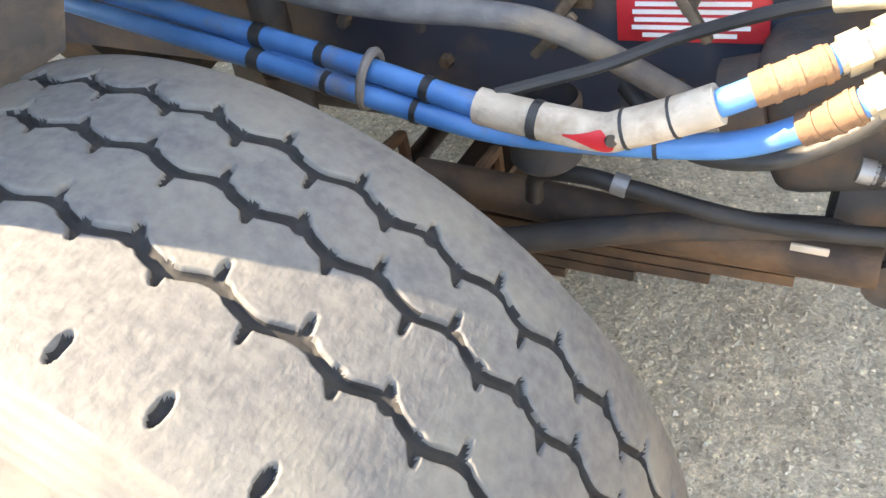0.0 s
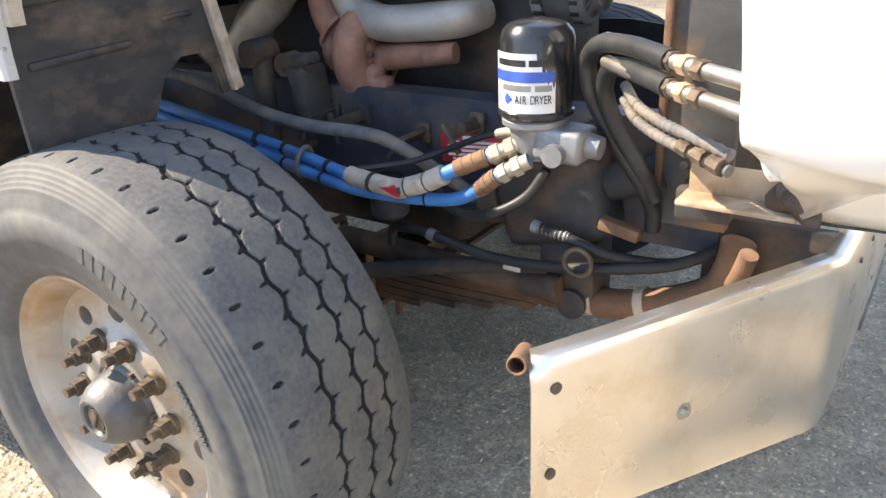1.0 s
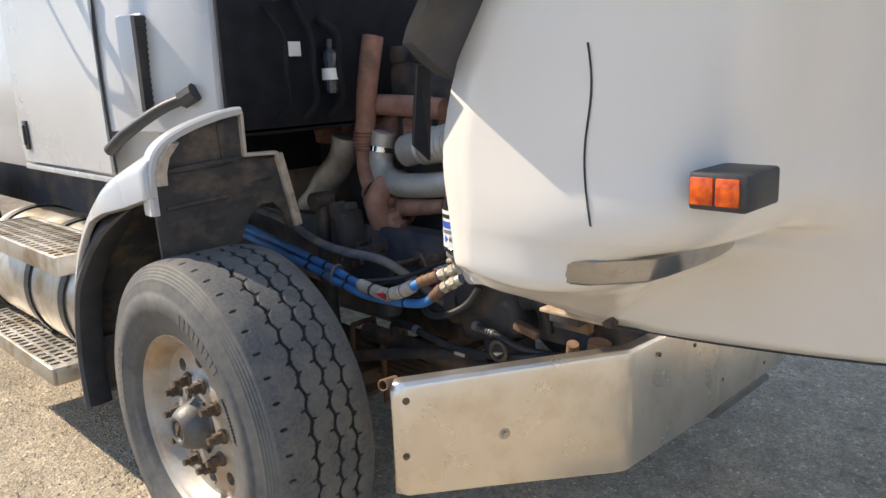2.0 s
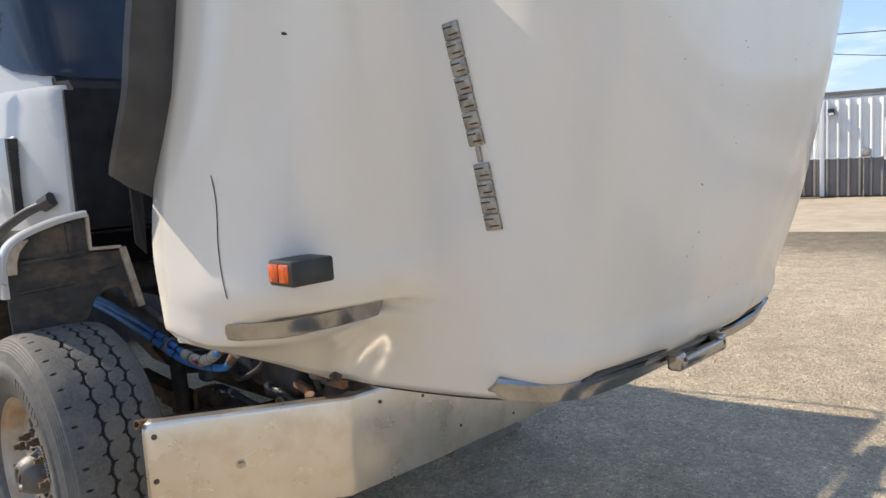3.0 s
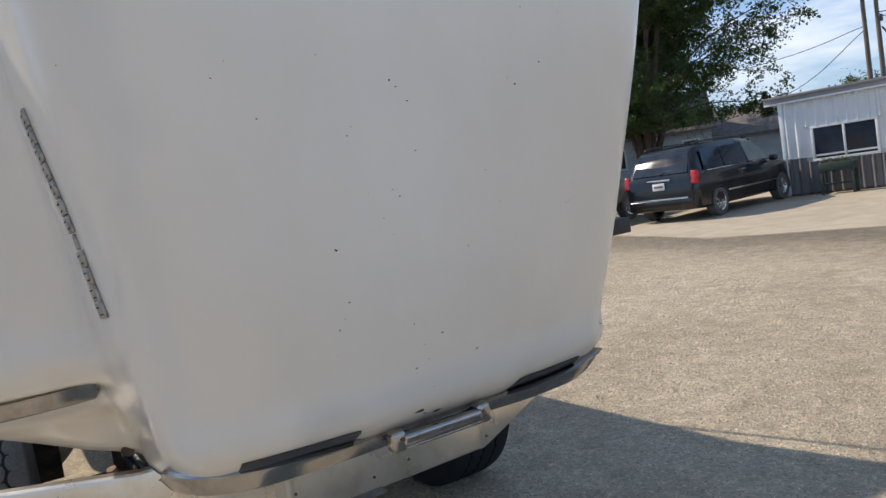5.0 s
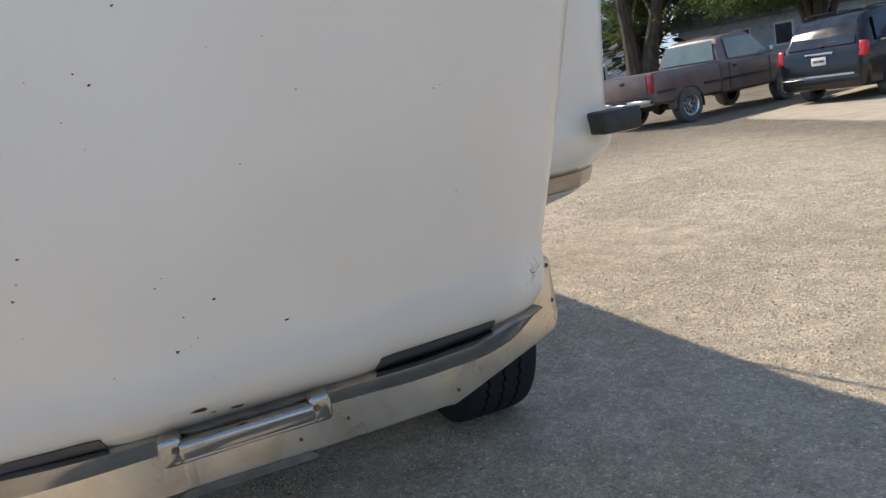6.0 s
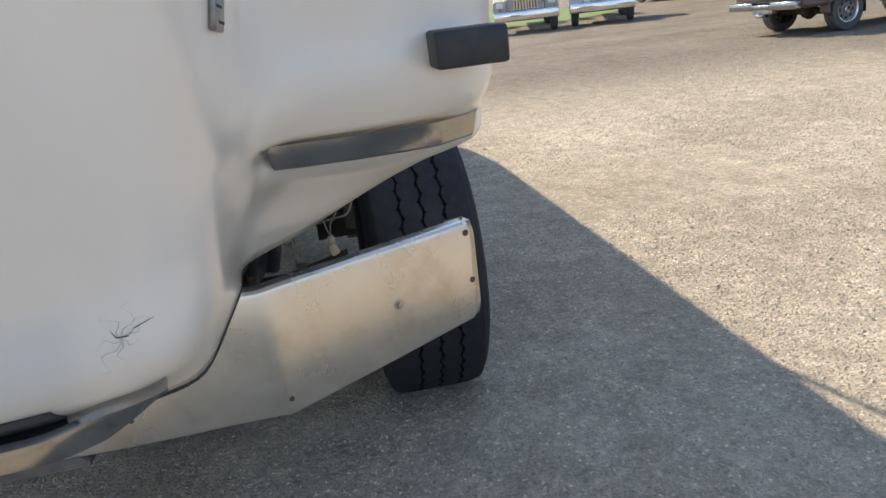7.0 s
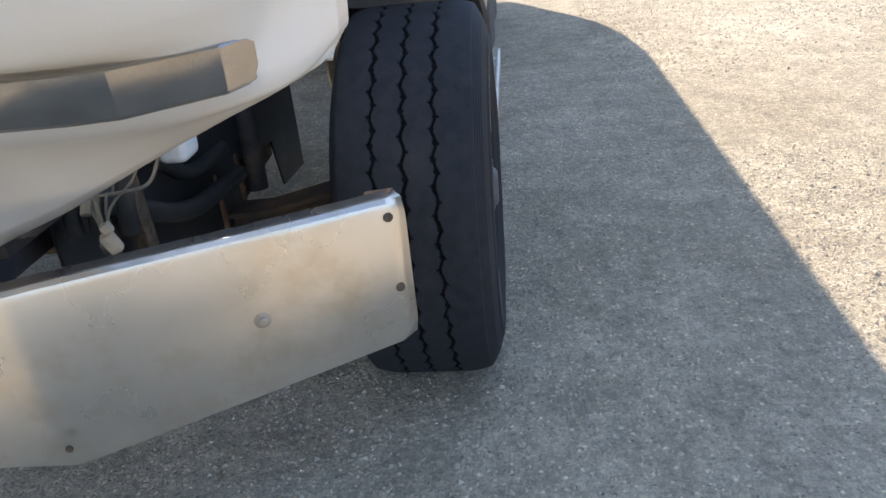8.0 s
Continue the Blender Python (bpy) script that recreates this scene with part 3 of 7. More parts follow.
# hood, tilted forward to stand upright
EDGE = [(1.19, 1.15), (1.35, 1.138), (1.50, 1.137), (1.58, 1.172), (1.68, 1.238), (1.80, 1.312), (2.0, 1.382), (2.2, 1.41), (2.3, 1.415)]
HOOD = [  # height of each column's point, then the half outline from the middle to the wheel-arch edge
    ((1.003, 1.002, 1.0, 0.996, 0.990, 0.977, 0.952, 0.930, 0.920, 0.976, 1.038, 1.092, 1.13, 1.165),
     ((1.985, 0), (1.985, .20), (1.975, .34), (1.95, .490), (1.908, .564), (1.83, .606), (1.62, .611), (1.36, .614), (1.152, .613), (1.16, .75), (1.17, .88), (1.18, 1.0), (1.185, 1.09), (1.185, 1.160))),
    ((1.06,) * 7 + (1.055, 1.05, 1.076, 1.104, 1.130, 1.156, 1.188),
     ((2.086, 0), (2.086, .22), (2.074, .37), (2.048, .526), (1.998, .608), (1.88, .641), (1.70, .645), (1.47, .648), (1.285, .648), (1.30, .79), (1.305, .925), (1.29, 1.04), (1.235, 1.125), (1.165, 1.174))),
    ((1.19,) * 13 + (1.215,),
     ((2.134, 0), (2.134, .25), (2.121, .41), (2.086, .555), (2.028, .63), (1.925, .668), (1.80, .680), (1.64, .70), (1.495, .725), (1.475, .85), (1.458, 1.0), (1.425, 1.09), (1.32, 1.155), (1.15, 1.183))),
    ((1.232,) * 13 + (1.245,),
     ((2.150, 0), (2.150, .26), (2.136, .42), (2.096, .553), (2.028, .628), (1.93, .676), (1.815, .694), (1.65, .708), (1.50, .733), (1.482, .855), (1.475, 1.0), (1.45, 1.096), (1.335, 1.158), (1.148, 1.184))),
    ((1.252,) * 13 + (1.266,),
     ((2.158, 0), (2.158, .265), (2.144, .425), (2.104, .559), (2.037, .634), (1.935, .683), (1.822, .701), (1.69, .717), (1.605, .775), (1.59, .88), (1.56, 1.01), (1.495, 1.10), (1.35, 1.16), (1.147, 1.185))),
    ((1.275,) * 13 + (1.29,),
     ((2.165, 0), (2.165, .27), (2.15, .43), (2.11, .565), (2.045, .64), (1.94, .69), (1.83, .708), (1.71, .725), (1.64, .785), (1.62, .89), (1.595, 1.02), (1.53, 1.11), (1.37, 1.166), (1.145, 1.186))),
    ((1.42,) * 14,
     ((2.203, 0), (2.203, .30), (2.19, .46), (2.15, .595), (2.08, .672), (1.96, .712), (1.84, .730), (1.725, .745), (1.668, .81), (1.648, .91), (1.62, 1.03), (1.558, 1.115), (1.41, 1.172), (1.137, 1.188))),
    ((1.62,) * 14,
     ((2.233, 0), (2.233, .33), (2.22, .50), (2.18, .642), (2.105, .715), (1.98, .742), (1.85, .755), (1.735, .767), (1.688, .84), (1.67, .93), (1.648, 1.035), (1.59, 1.115), (1.46, 1.174), (1.20, 1.19))),
    ((1.92,) * 14,
     ((2.272, 0), (2.272, .38), (2.26, .57), (2.22, .712), (2.14, .78), (2.0, .798), (1.86, .806), (1.76, .815), (1.705, .875), (1.69, .955), (1.668, 1.045), (1.63, 1.118), (1.56, 1.173), (1.362, 1.19))),
    ((2.22,) * 7 + (2.26, 2.24, 2.225, 2.218, 2.215, 2.212, 2.21),  # the fender ends here, the flank goes on
     ((2.306, 0), (2.306, .41), (2.295, .62), (2.252, .765), (2.172, .825), (2.025, .838), (1.87, .845), (1.775, .855), (1.72, .92), (1.70, .99), (1.685, 1.05), (1.668, 1.12), (1.632, 1.173), (1.412, 1.193))),
    ((2.75,) * 14,
     ((2.355, 0), (2.355, .44), (2.343, .66), (2.30, .82), (2.215, .89), (2.05, .905), (1.86, .91), (1.74, .915), (1.67, .975), (1.64, 1.01), (1.60, 1.07), (1.53, 1.13), (1.40, 1.175), (1.18, 1.19))),
    ((3.2,) * 14,
     ((2.39, 0), (2.39, .45), (2.378, .68), (2.335, .84), (2.25, .92), (2.06, .935), (1.84, .94), (1.68, .945), (1.61, .99), (1.56, 1.02), (1.50, 1.08), (1.43, 1.135), (1.30, 1.175), (1.08, 1.19))),
]


def eased(us, pts, u):
    """A smooth curve through pts at the uneven stations us."""
    i = max(k for k in range(len(us) - 1) if us[k] <= u + 1e-9)

    def slope(k):
        if k == 0:
            return (pts[1] - pts[0]) / (us[1] - us[0])
        if k == len(us) - 1:
            return (pts[-1] - pts[-2]) / (us[-1] - us[-2])
        g, h = us[k] - us[k - 1], us[k + 1] - us[k]
        return ((pts[k] - pts[k - 1]) / g * h + (pts[k + 1] - pts[k]) / h * g) / (g + h)

    h = us[i + 1] - us[i]
    t = (u - us[i]) / h
    return (2 * t ** 3 - 3 * t * t + 1) * pts[i] + (t ** 3 - 2 * t * t + t) * h * slope(i) + (3 * t * t - 2 * t ** 3) * pts[i + 1] + (t ** 3 - t * t) * h * slope(i + 1)


def hood_rows():
    levels = []
    for zs, prof in HOOD:
        half = [Vector((x, y, z)) for (x, y), z in zip(prof, zs)]
        full = [Vector((p.x, -p.y, p.z)) for p in half[:0:-1]] + half
        levels.append(spline(full, 4))
    us = [zs[0] for zs, _ in HOOD]
    fine = [lerp(p, q, k / 5) for p, q in zip(us, us[1:]) for k in range(5)] + [us[-1]]
    free = [k for k in range(len(us)) if k not in (3, 4, 5)]  # the headlight step stays out of the nose
    cols = []
    for j, col in enumerate(zip(*levels)):
        w = min(1.0, max(0.0, abs(j - len(levels[0]) // 2) / 4 - 6))
        stepped = [eased(us, col, u) for u in fine]
        plain = [eased([us[k] for k in free], [col[k] for k in free], u) for u in fine]
        col = [p.lerp(q, w) for p, q in zip(plain, stepped)]
        for p in col:  # the nose's middle panel stands a little proud, its sides drawn in towards the lip
            rise = min(1.0, max(0.0, (1.85 - p.z) / 0.45))
            p.x += 0.013 * rise * min(1.0, max(0.0, (lerp(.26, .37, (p.z - 1.1) / .62) - abs(p.y)) / .04))
        cols.append(col)
    return [list(r) for r in zip(*cols)]


rows = hood_rows()
bm = bmesh.new()
hv = [[bm.verts.new(p) for p in r] for r in rows]
mid, top_row = len(rows[0]) // 2, 5 * (len(HOOD) - 3)
for i in range(len(rows) - 1):
    for j in range(len(rows[0]) - 1):
        if i >= top_row and abs(j + 0.5 - mid) > 27:
            continue  # the fenders stop short of the hood's rear edge
        bm.faces.new((hv[i][j], hv[i][j + 1], hv[i + 1][j + 1], hv[i + 1][j]))
bmesh.ops.delete(bm, geom=[v for v in bm.verts if not v.link_faces], context="VERTS")
hood = part("hood", bm, M_PAINT, truck, "white sun-aged hood with stone chips, tilted forward", sharp=60)
sol = hood.modifiers.new("thickness", "SOLIDIFY")
sol.thickness, sol.offset = 0.008, -1.0


def hood_hit(origin, way):
    """Where a ray meets the hood's outer skin."""
    ok, p, n, _ = hood.ray_cast(Vector(origin), Vector(way).normalized())
    return (p, n) if ok else (Vector(origin), Vector((1, 0, 0)))


# dark panel added inside the nose to stop light coming through the lower skin
bm = bmesh.new()
loft(bm, [[(1.93, -.46, z), (1.95, -.25, z), (1.955, 0, z), (1.95, .25, z), (1.93, .46, z), (1.915, .46, z), (1.935, .25, z), (1.94, 0, z), (1.935, -.25, z), (1.915, -.46, z)] for z in (1.015, 1.34)], True, True)
part("light_block_panel", bm, M_BLACK, hood, "black panel added inside the nose to block light")

# dark tube painting edge shade along the lower edge, from the fender valleys round the nose
bm = bmesh.new()
tube(bm, [p + Vector((0, 0, -.002)) for p in rows[0][mid - 32:mid + 33:2]], 0.0025, 6, 2)
part("edge_shade", bm, M_BLACK, hood, "thin black line painting the shade at the hood's edge")

# rubber wheel-arch flares along the rear edges, pointed at the foot
for s in (-1, 1):
    rings = []
    for k in range(44):
        z = 1.545 + (2.225 - 1.545) * k / 43
        x = table(EDGE, z)
        out = 0.092 + 0.012 * math.sin(k * 0.08)
        up = lerp(0.070, 0.016, min(1.0, k / 14))
        rings.append([(x + 0.014, s * 1.178, z), (x + 0.016, s * (1.185 + out * .5), z + up * .5 - .004), (x + 0.010, s * (1.188 + out), z + up), (x - 0.010, s * (1.194 + out), z + up), (x - 0.016, s * (1.19 + out * .5), z + up * .5), (x - 0.026, s * 1.19, z + up * .2)])
    flare = part("wheel_arch_flare", one(loft, rings, True, True), M_FLARE, hood, "black rubber wheel-arch flare", sharp=30)
    flap = [(1.112, 1.188, 1.575), (1.114, 1.222, 1.578), (1.090, 1.212, 1.500), (1.072, 1.204, 1.430), (1.10, 1.188, 1.40)]
    bm = bmesh.new()
    loft(bm, [[(x + dx, s * y, z) for x, y, z in flap] for dx in (-.004, .002)], True, True)
    part("flare_flap", bm, M_BAY, flare, smooth=False)

# headlight bezels, seen edge-on below the fender crown
for s in (-1, 1):
    bm = bmesh.new()
    top = [(1.38, 1.136), (1.43, 1.120), (1.497, 1.045), (1.508, 1.0), (1.516, .88), (1.514, .78), (1.506, .728), (1.44, .72), (1.40, .9)]
    rings = []
    for z, g in ((1.236, -0.010), (1.235, 0.004), (1.233, 0.006), (1.215, 0.001), (1.190, -0.010), (1.186, -0.016)):
        rings.append([(x + g, s * (y + g * (0.4 if y > 0.9 else -0.4)), z) for x, y in top])
    loft(bm, rings, True, True)
    part("headlight_bezel", bm, M_DARKCHROME, hood, "pitted chrome headlight bezel", sharp=20)

# chrome strip round the lower lip, with pointed ends
strip_path = [(1.82, -.648, 1.010), (1.885, -.628, 1.009), (1.958, -.586, 1.007), (2.008, -.50, 1.004), (2.026, -.40, 1.002), (2.032, -.28, 1.0), (2.032, -.15, 1.0), (2.036, 0, 1.0), (2.038, .15, 1.001), (2.036, .30, 0.997), (2.034, .40, 1.0),
              (2.035, .47, 1.006), (2.032, .54, 1.026), (2.022, .60, 1.050)]
rings = []
sp = spline(strip_path, 5)
for i, p in enumerate(sp):
    d = (sp[min(i + 1, len(sp) - 1)] - sp[max(i - 1, 0)]).normalized()
    out = Vector((d.y, -d.x, 0)).normalized()
    h = (0.021 + (0.010 if p.y < 0 else 0.003) * min(1.0, abs(p.y) / 0.5) ** 2) * (1.0 if 1 < i < len(sp) - 6 else max(0.25, min(i + 1, len(sp) - i) / 7))
    rings.append([p + out * a + Vector((0, 0, b * h / 0.021)) for a, b in ((-0.075, 0.020), (0.0, 0.026), (0.012, 0.024), (0.018, 0.018), (0.016, 0.010), (0.002, -0.014), (-0.03, -0.014))])
part("chrome_lip", one(loft, rings, True, True), M_DARKCHROME, hood, "scratched chrome lip strip along the lower edge", sharp=25)
# pull handle in the middle of the lip
bm = bmesh.new()
box(bm, (2.088, -0.013, 1.004), (0.028, 0.24, 0.036), Euler((0, .2, 0)), bevel=0.011, seg=3)
box(bm, (2.070, -0.013, 0.984), (0.045, 0.27, 0.010), bevel=0.004)
box(bm, (2.062, -0.013, 1.003), (0.05, 0.25, 0.010), bevel=0.002)
for y in (-.142, .116):
    box(bm, (2.075, y, 1.006), (0.045, 0.042, 0.055), bevel=0.012, seg=3)
handle = part("pull_handle", bm, M_DARKCHROME, hood, "chrome pull handle let into the lip", sharp=30)
for y in (-.135, .109):
    part("handle_screw", one(cyl, (2.095, y, 1.010), (2.101, y, 1.010), 0.006, seg=10), M_NUT, handle)
# dark rubber pads above the lip
for s in (-1, 1):
    bm = bmesh.new()
    rings = []
    for k in range(9):
        y = s * lerp(.24, .485 if s > 0 else .52, k / 8)
        ring = []
        for z, o in ((1.020, .001), (1.020, .010), (1.058, .008), (1.064, .005), (1.064, .000)):
            p, nn = hood_hit((3.0, y, z), (-1, 0, 0))
            ring.append((p.x + o, y, z))
        rings.append(ring)
    loft(bm, rings, True, True)
    part("lip_pad", bm, M_FLARE, hood, "dark grey rubber pad")

# black rubber hood props at the flanks' rear edges
for s in (-1, 1):
    bm = bmesh.new()
    box(bm, (1.80, s * .86, 2.30), (.06, .05, .24), Euler((s * -.35, -.25, 0)), 0.015, 3)
    part("hood_rest", bm, M_BLACK, hood, "black rubber hood rest", sharp=30)

# clearance lamps on the fenders
for s in (-1, 1):
    bm = bmesh.new()
    a = Vector((1.655, s * (1.085 if s < 0 else 1.072), 1.376 if s < 0 else 1.368))
    rot = Euler((0, 0, 0))
    box(bm, a, (0.092, 0.116, 0.058), rot, bevel=0.006)
    lamp = part("clearance_lamp", bm, M_BLACK, hood, "black box clearance lamp", sharp=25)
    for k in (-1, 1):
        bm = bmesh.new()
        c = a + rot.to_matrix() @ Vector((-0.004 + 0.020 * k, s * 0.057, 0))
        box(bm, c, (0.037, 0.008, 0.042), rot, bevel=0.003)
        part("lens", bm, M_AMBER, lamp, "amber lens")

# badge letters along the hood's flanks, as plain blocks
for s in (-1, 1):
    k = 0
    for n_slot in range(12):
        if n_slot == 7:
            height, width = 0.036, 0.012
        else:
            height, width = 0.0385, 0.044
        f = n_slot / 11
        z = lerp(1.89, 1.455, f)
        y_guess = 1.6
        x = lerp(1.895, 1.925, f)
        p, nn = hood_hit((x, s * y_guess, z), (0, -s, 0))
        q = nn.to_track_quat("Z", "X").to_matrix().to_4x4()
        up = Vector((0.1, 0, -1)) - nn * Vector((0.1, 0, -1)).dot(nn)
        up.normalize()
        side = nn.cross(up)
        bm = bmesh.new()
        m = Matrix((up, side, nn)).transposed()
        box(bm, p + nn * 0.004, (height, width, 0.009), m.to_euler(), bevel=0.003)
        if n_slot != 7:  # dark recessed strokes
            for k in (-1, 1):
                box(bm, p + nn * 0.0076 + up * (0.0085 * k) + side * (0.006 * k), (0.0035, 0.026, 0.0024), m.to_euler(), mi=1)
        part("badge_block", bm, [M_LETTER, M_CHIP], hood, sharp=25)

# stone chips in the paint
chips = [(-.069, 1.812, 3.5), (-.227, 1.748, 3.5), (-.284, 1.508, 4.5), (-.287, 1.328, 4), (-.061, 1.701, 3.5), (-.114, 1.603, 3.5), (-.019, 1.26, 3.5), (.086, 1.193, 5), (-.092, 1.186, 4), (.239, 1.831, 3.5), (-.264, 1.388, 3), (.164, 1.553, 2.5), (-.501, 1.886, 3),
         (-.018, 1.051, 14), (-.078, 1.069, 17), (-.062, 1.055, 8), (-.13, 1.62, 2), (-.16, 1.56, 2), (-.14, 1.52, 2), (.06, 1.46, 2), (-.11, 1.86, 4), (-.095, 1.845, 4), (-.42, 1.80, 3), (.32, 1.88, 3), (-.1, 1.30, 2), (-.19, 1.17, 2)]
bm = bmesh.new()
crng = random.Random(7)
for k in range(64):
    if k < len(chips):
        y, z, mm = chips[k]
    else:
        y, z, mm = crng.gauss(-0.05, 0.3), crng.uniform(1.1, 2.3), crng.uniform(0.9, 2.2)
    p, nn = hood_hit((4, y, z), (-1, 0, 0))
    if k == 63:  # one on the fender's brow
        p, nn = hood_hit((2.56, -1.49, 1.82), (-.91, .41, .08))
        mm = 8
    if nn.x < 0.5:
        continue
    u, v = basis(nn)
    c = bm.verts.new(p + nn * 0.0012)
    ring = []
    for j in range(7):
        r = mm * 0.00065 * crng.uniform(0.35, 1.3)
        ring.append(bm.verts.new(p + nn * 0.0009 + (u * math.cos(j * 0.8976) * 1.5 + v * math.sin(j * 0.8976)) * r))
    for j in range(7):
        bm.faces.new((c, ring[j], ring[(j + 1) % 7]))
tagged(part("paint_chips", bm, M_CHIP, hood, "dark stone chips through the white paint"), kind="stuff")

# hairline cracks: a long one on the right fender, a star on the left lip
bm = bmesh.new()
prev = None
for k in range(16):
    z = lerp(1.60, 1.305, k / 15)
    p, nn = hood_hit((lerp(1.452, 1.441, k / 15) + 0.006 * math.sin(k * 0.5), -2, z), (0, 1, 0))
    w = 0.0022
    cur = (bm.verts.new(p + nn * 0.0012 + Vector((w, 0, 0))), bm.verts.new(p + nn * 0.0012 - Vector((w, 0, 0))))
    if prev:
        bm.faces.new((prev[0], prev[1], cur[1], cur[0]))
    prev = cur
part("crack", bm, M_CHIP, hood, "long dark crack in the paint")
bm = bmesh.new()
for ang, ln in ((0.5, .05), (1.1, .07), (1.75, .06), (3.0, .045), (3.9, .07), (4.5, .05), (5.6, .03)):
    prev = None
    for k in range(8):
        y = .578 + 0.62 * math.cos(ang + 0.3 * math.sin(k * 1.3)) * ln * k / 7
        z = 1.135 + 0.62 * math.sin(ang + 0.3 * math.sin(k * 1.3)) * ln * k / 7
        p, nn = hood_hit((4, y, z), (-1, 0.0, 0))
        t = Vector((0, -math.sin(ang), math.cos(ang))) * (0.0009 - 0.00011 * k)
        cur = (bm.verts.new(p + nn * 0.0012 + t), bm.verts.new(p + nn * 0.0012 - t))
        if prev:
            bm.faces.new((prev[0], prev[1], cur[1], cur[0]))
        prev = cur
part("crack", bm, M_CRACK, hood, "star-shaped crack in the paint")
bm = bmesh.new()
prev = None
for y, z, w in ((.570, 1.150, .0003), (.574, 1.140, .0007), (.585, 1.138, .0008), (.591, 1.144, .0008), (.601, 1.146, .0006), (.611, 1.148, .0002)):
    p, nn = hood_hit((4, y, z), (-1, 0.0, 0))
    cur = (bm.verts.new(p + nn * 0.0018 + Vector((0, w * .5, w))), bm.verts.new(p + nn * 0.0018 - Vector((0, w * .5, w))))
    if prev:
        bm.faces.new((prev[0], prev[1], cur[1], cur[0]))
    prev = cur
part("crack", bm, M_CHIP, hood, "short dark split in the paint")

# unplugged lamp socket dangling below the left fender
lead = bmesh.new()
tube(lead, [(1.11, .85, 1.035), (1.125, .83, 1.0), (1.15, .815, .985), (1.172, .812, .975), (1.186, .81, .957)], 0.0022, 6, 6)
tube(lead, [(1.11, .80, 1.02), (1.12, .795, .985), (1.145, .80, .99), (1.168, .805, .972), (1.184, .815, .957)], 0.0022, 6, 6)
tube(lead, [(1.11, .88, 1.045), (1.13, .86, 1.0), (1.15, .83, .995), (1.13, .77, .985), (1.11, .74, 1.0)], 0.0026, 6, 8)
socket_lead = part("lamp_lead", lead, M_CLOTH, hood, "frayed grey lamp leads")
bm = bmesh.new()
box(bm, (1.188, .812, .935), (.017, .020, .032), Euler((.35, .2, .3)), 0.004, 2)
box(bm, (1.188, .811, .957), (.012, .015, .016), Euler((.35, .2, .3)), 0.003, 2)
part("lamp_socket", bm, M_PLUG, socket_lead, "beige plug")

# ---- bumper ----
BUMP = [(-1.185, .935, .622, .885), (-1.16, .955, .612, .888), (-.95, 1.062, .588, .882), (-.67, 1.196, .549, .872), (-.648, 1.207, .549, .871), (-.625, 1.214, .555, .870),
        (-.3, 1.222, .552, .868), (0, 1.223, .552, .868), (.3, 1.222, .552, .868), (.625, 1.214, .555, .870), (.648, 1.207, .549, .871), (.67, 1.196, .549, .872), (.95, 1.062, .580, .875),
        (1.16, .955, .602, .877), (1.185, .935, .612, .874)]
bm = bmesh.new()
rings = []
for i, (y, x, z0, z1) in enumerate(BUMP):
    a = BUMP[max(i - 1, 0)]
    b = BUMP[min(i + 1, len(BUMP) - 1)]
    d = Vector((b[1] - a[1], b[0] - a[0], 0)).normalized()
    inw = Vector((-d.y, d.x, 0))  # towards the truck
    p = Vector((x, y, 0))
    e = 0.02 if i in (0, len(BUMP) - 1) else 0.0
    prof = [(0.055, z0 + 0.008), (0.008, z0), (0.002, z0 + 0.004 + e), (0.0, z0 + 0.012 + e), (0.0, z1 - 0.014 - e), (0.002, z1 - 0.005 - e), (0.009, z1), (0.034, z1 + 0.004)]
    rings.append([p + inw * o + Vector((0, 0, z)) for o, z in prof])
loft(bm, rings, closed=False)
bumper = part("bumper", bm, M_BUMPER, truck, "dull polished steel bumper with swept-back wings", sharp=24)
sol = bumper.modifiers.new("thickness", "SOLIDIFY")
sol.thickness, sol.offset = 0.005, 0.0
for s in (-1, 1):
    for y, x, z in ((1.16, .957, .850), (1.165, .953, .715), (.95, 1.062, .724)):
        d = Vector((0.9, s * 0.43, 0)).normalized()
        p = Vector((x, s * y, z))
        bm = bmesh.new()
        if y > 1:
            cyl(bm, p - d * 0.004, p + d * 0.003, 0.0085, seg=14)
            part("bolt", bm, M_NUT, bumper, "rusty bolt head")
        else:
            cyl(bm, p - d * 0.004, p + d * 0.003, 0.0145, seg=18)
            cyl(bm, p + d * 0.003, p + d * 0.010, 0.0085, 0.007, seg=6)
            part("bolt", bm, M_ALU, bumper, "dull steel bolt head on a washer", sharp=25)
for y, z in ((-.52, .83), (-.33, .80), (.30, .62), (.66, .60), (-.15, .64), (.15, .60)):
    part("bolt", one(cyl, (1.222, y, z), (1.227, y, z), 0.006, seg=8), M_NUT, bumper)
for y in (-.165,):
    part("joint_strip", one(box, (1.223, y, .71), (0.005, 0.030, 0.300), None, 0.001), M_BUMPER, bumper, "dull joint strip")
bm = bmesh.new()
prism(bm, [(-.20, 0), (.19, 0), (.19, .012), (.17, .026), (-.18, .026), (-.20, .018)], (1.228, 0, .530), (0, 1, 0), (0, 0, 1), -0.05)
part("skid_plate", bm, M_HUB, bumper, "bent lower plate")
# rusty step tube behind each wing
for s in (-1, 1):
    axis = Vector((.25, s * .95, .18)).normalized()
    bm = bmesh.new()
    lathe(bm, [(-.05, .0135), (0, .0135), (.001, .012), (0, .0105), (-.03, .010), (-.031, .001)], (.918, s * (1.192 if s < 0 else 1.165), .888 if s < 0 else .872), axis, 20)
    part("wing_stay", bm, M_RUST, bumper, "rusty open-ended stay tube", sharp=25)

# ---- front wheels ----
WZ, TR = 0.510, 0.535
WY = {-1: 1.075, 1: 1.115}  # wheel centres from the middle


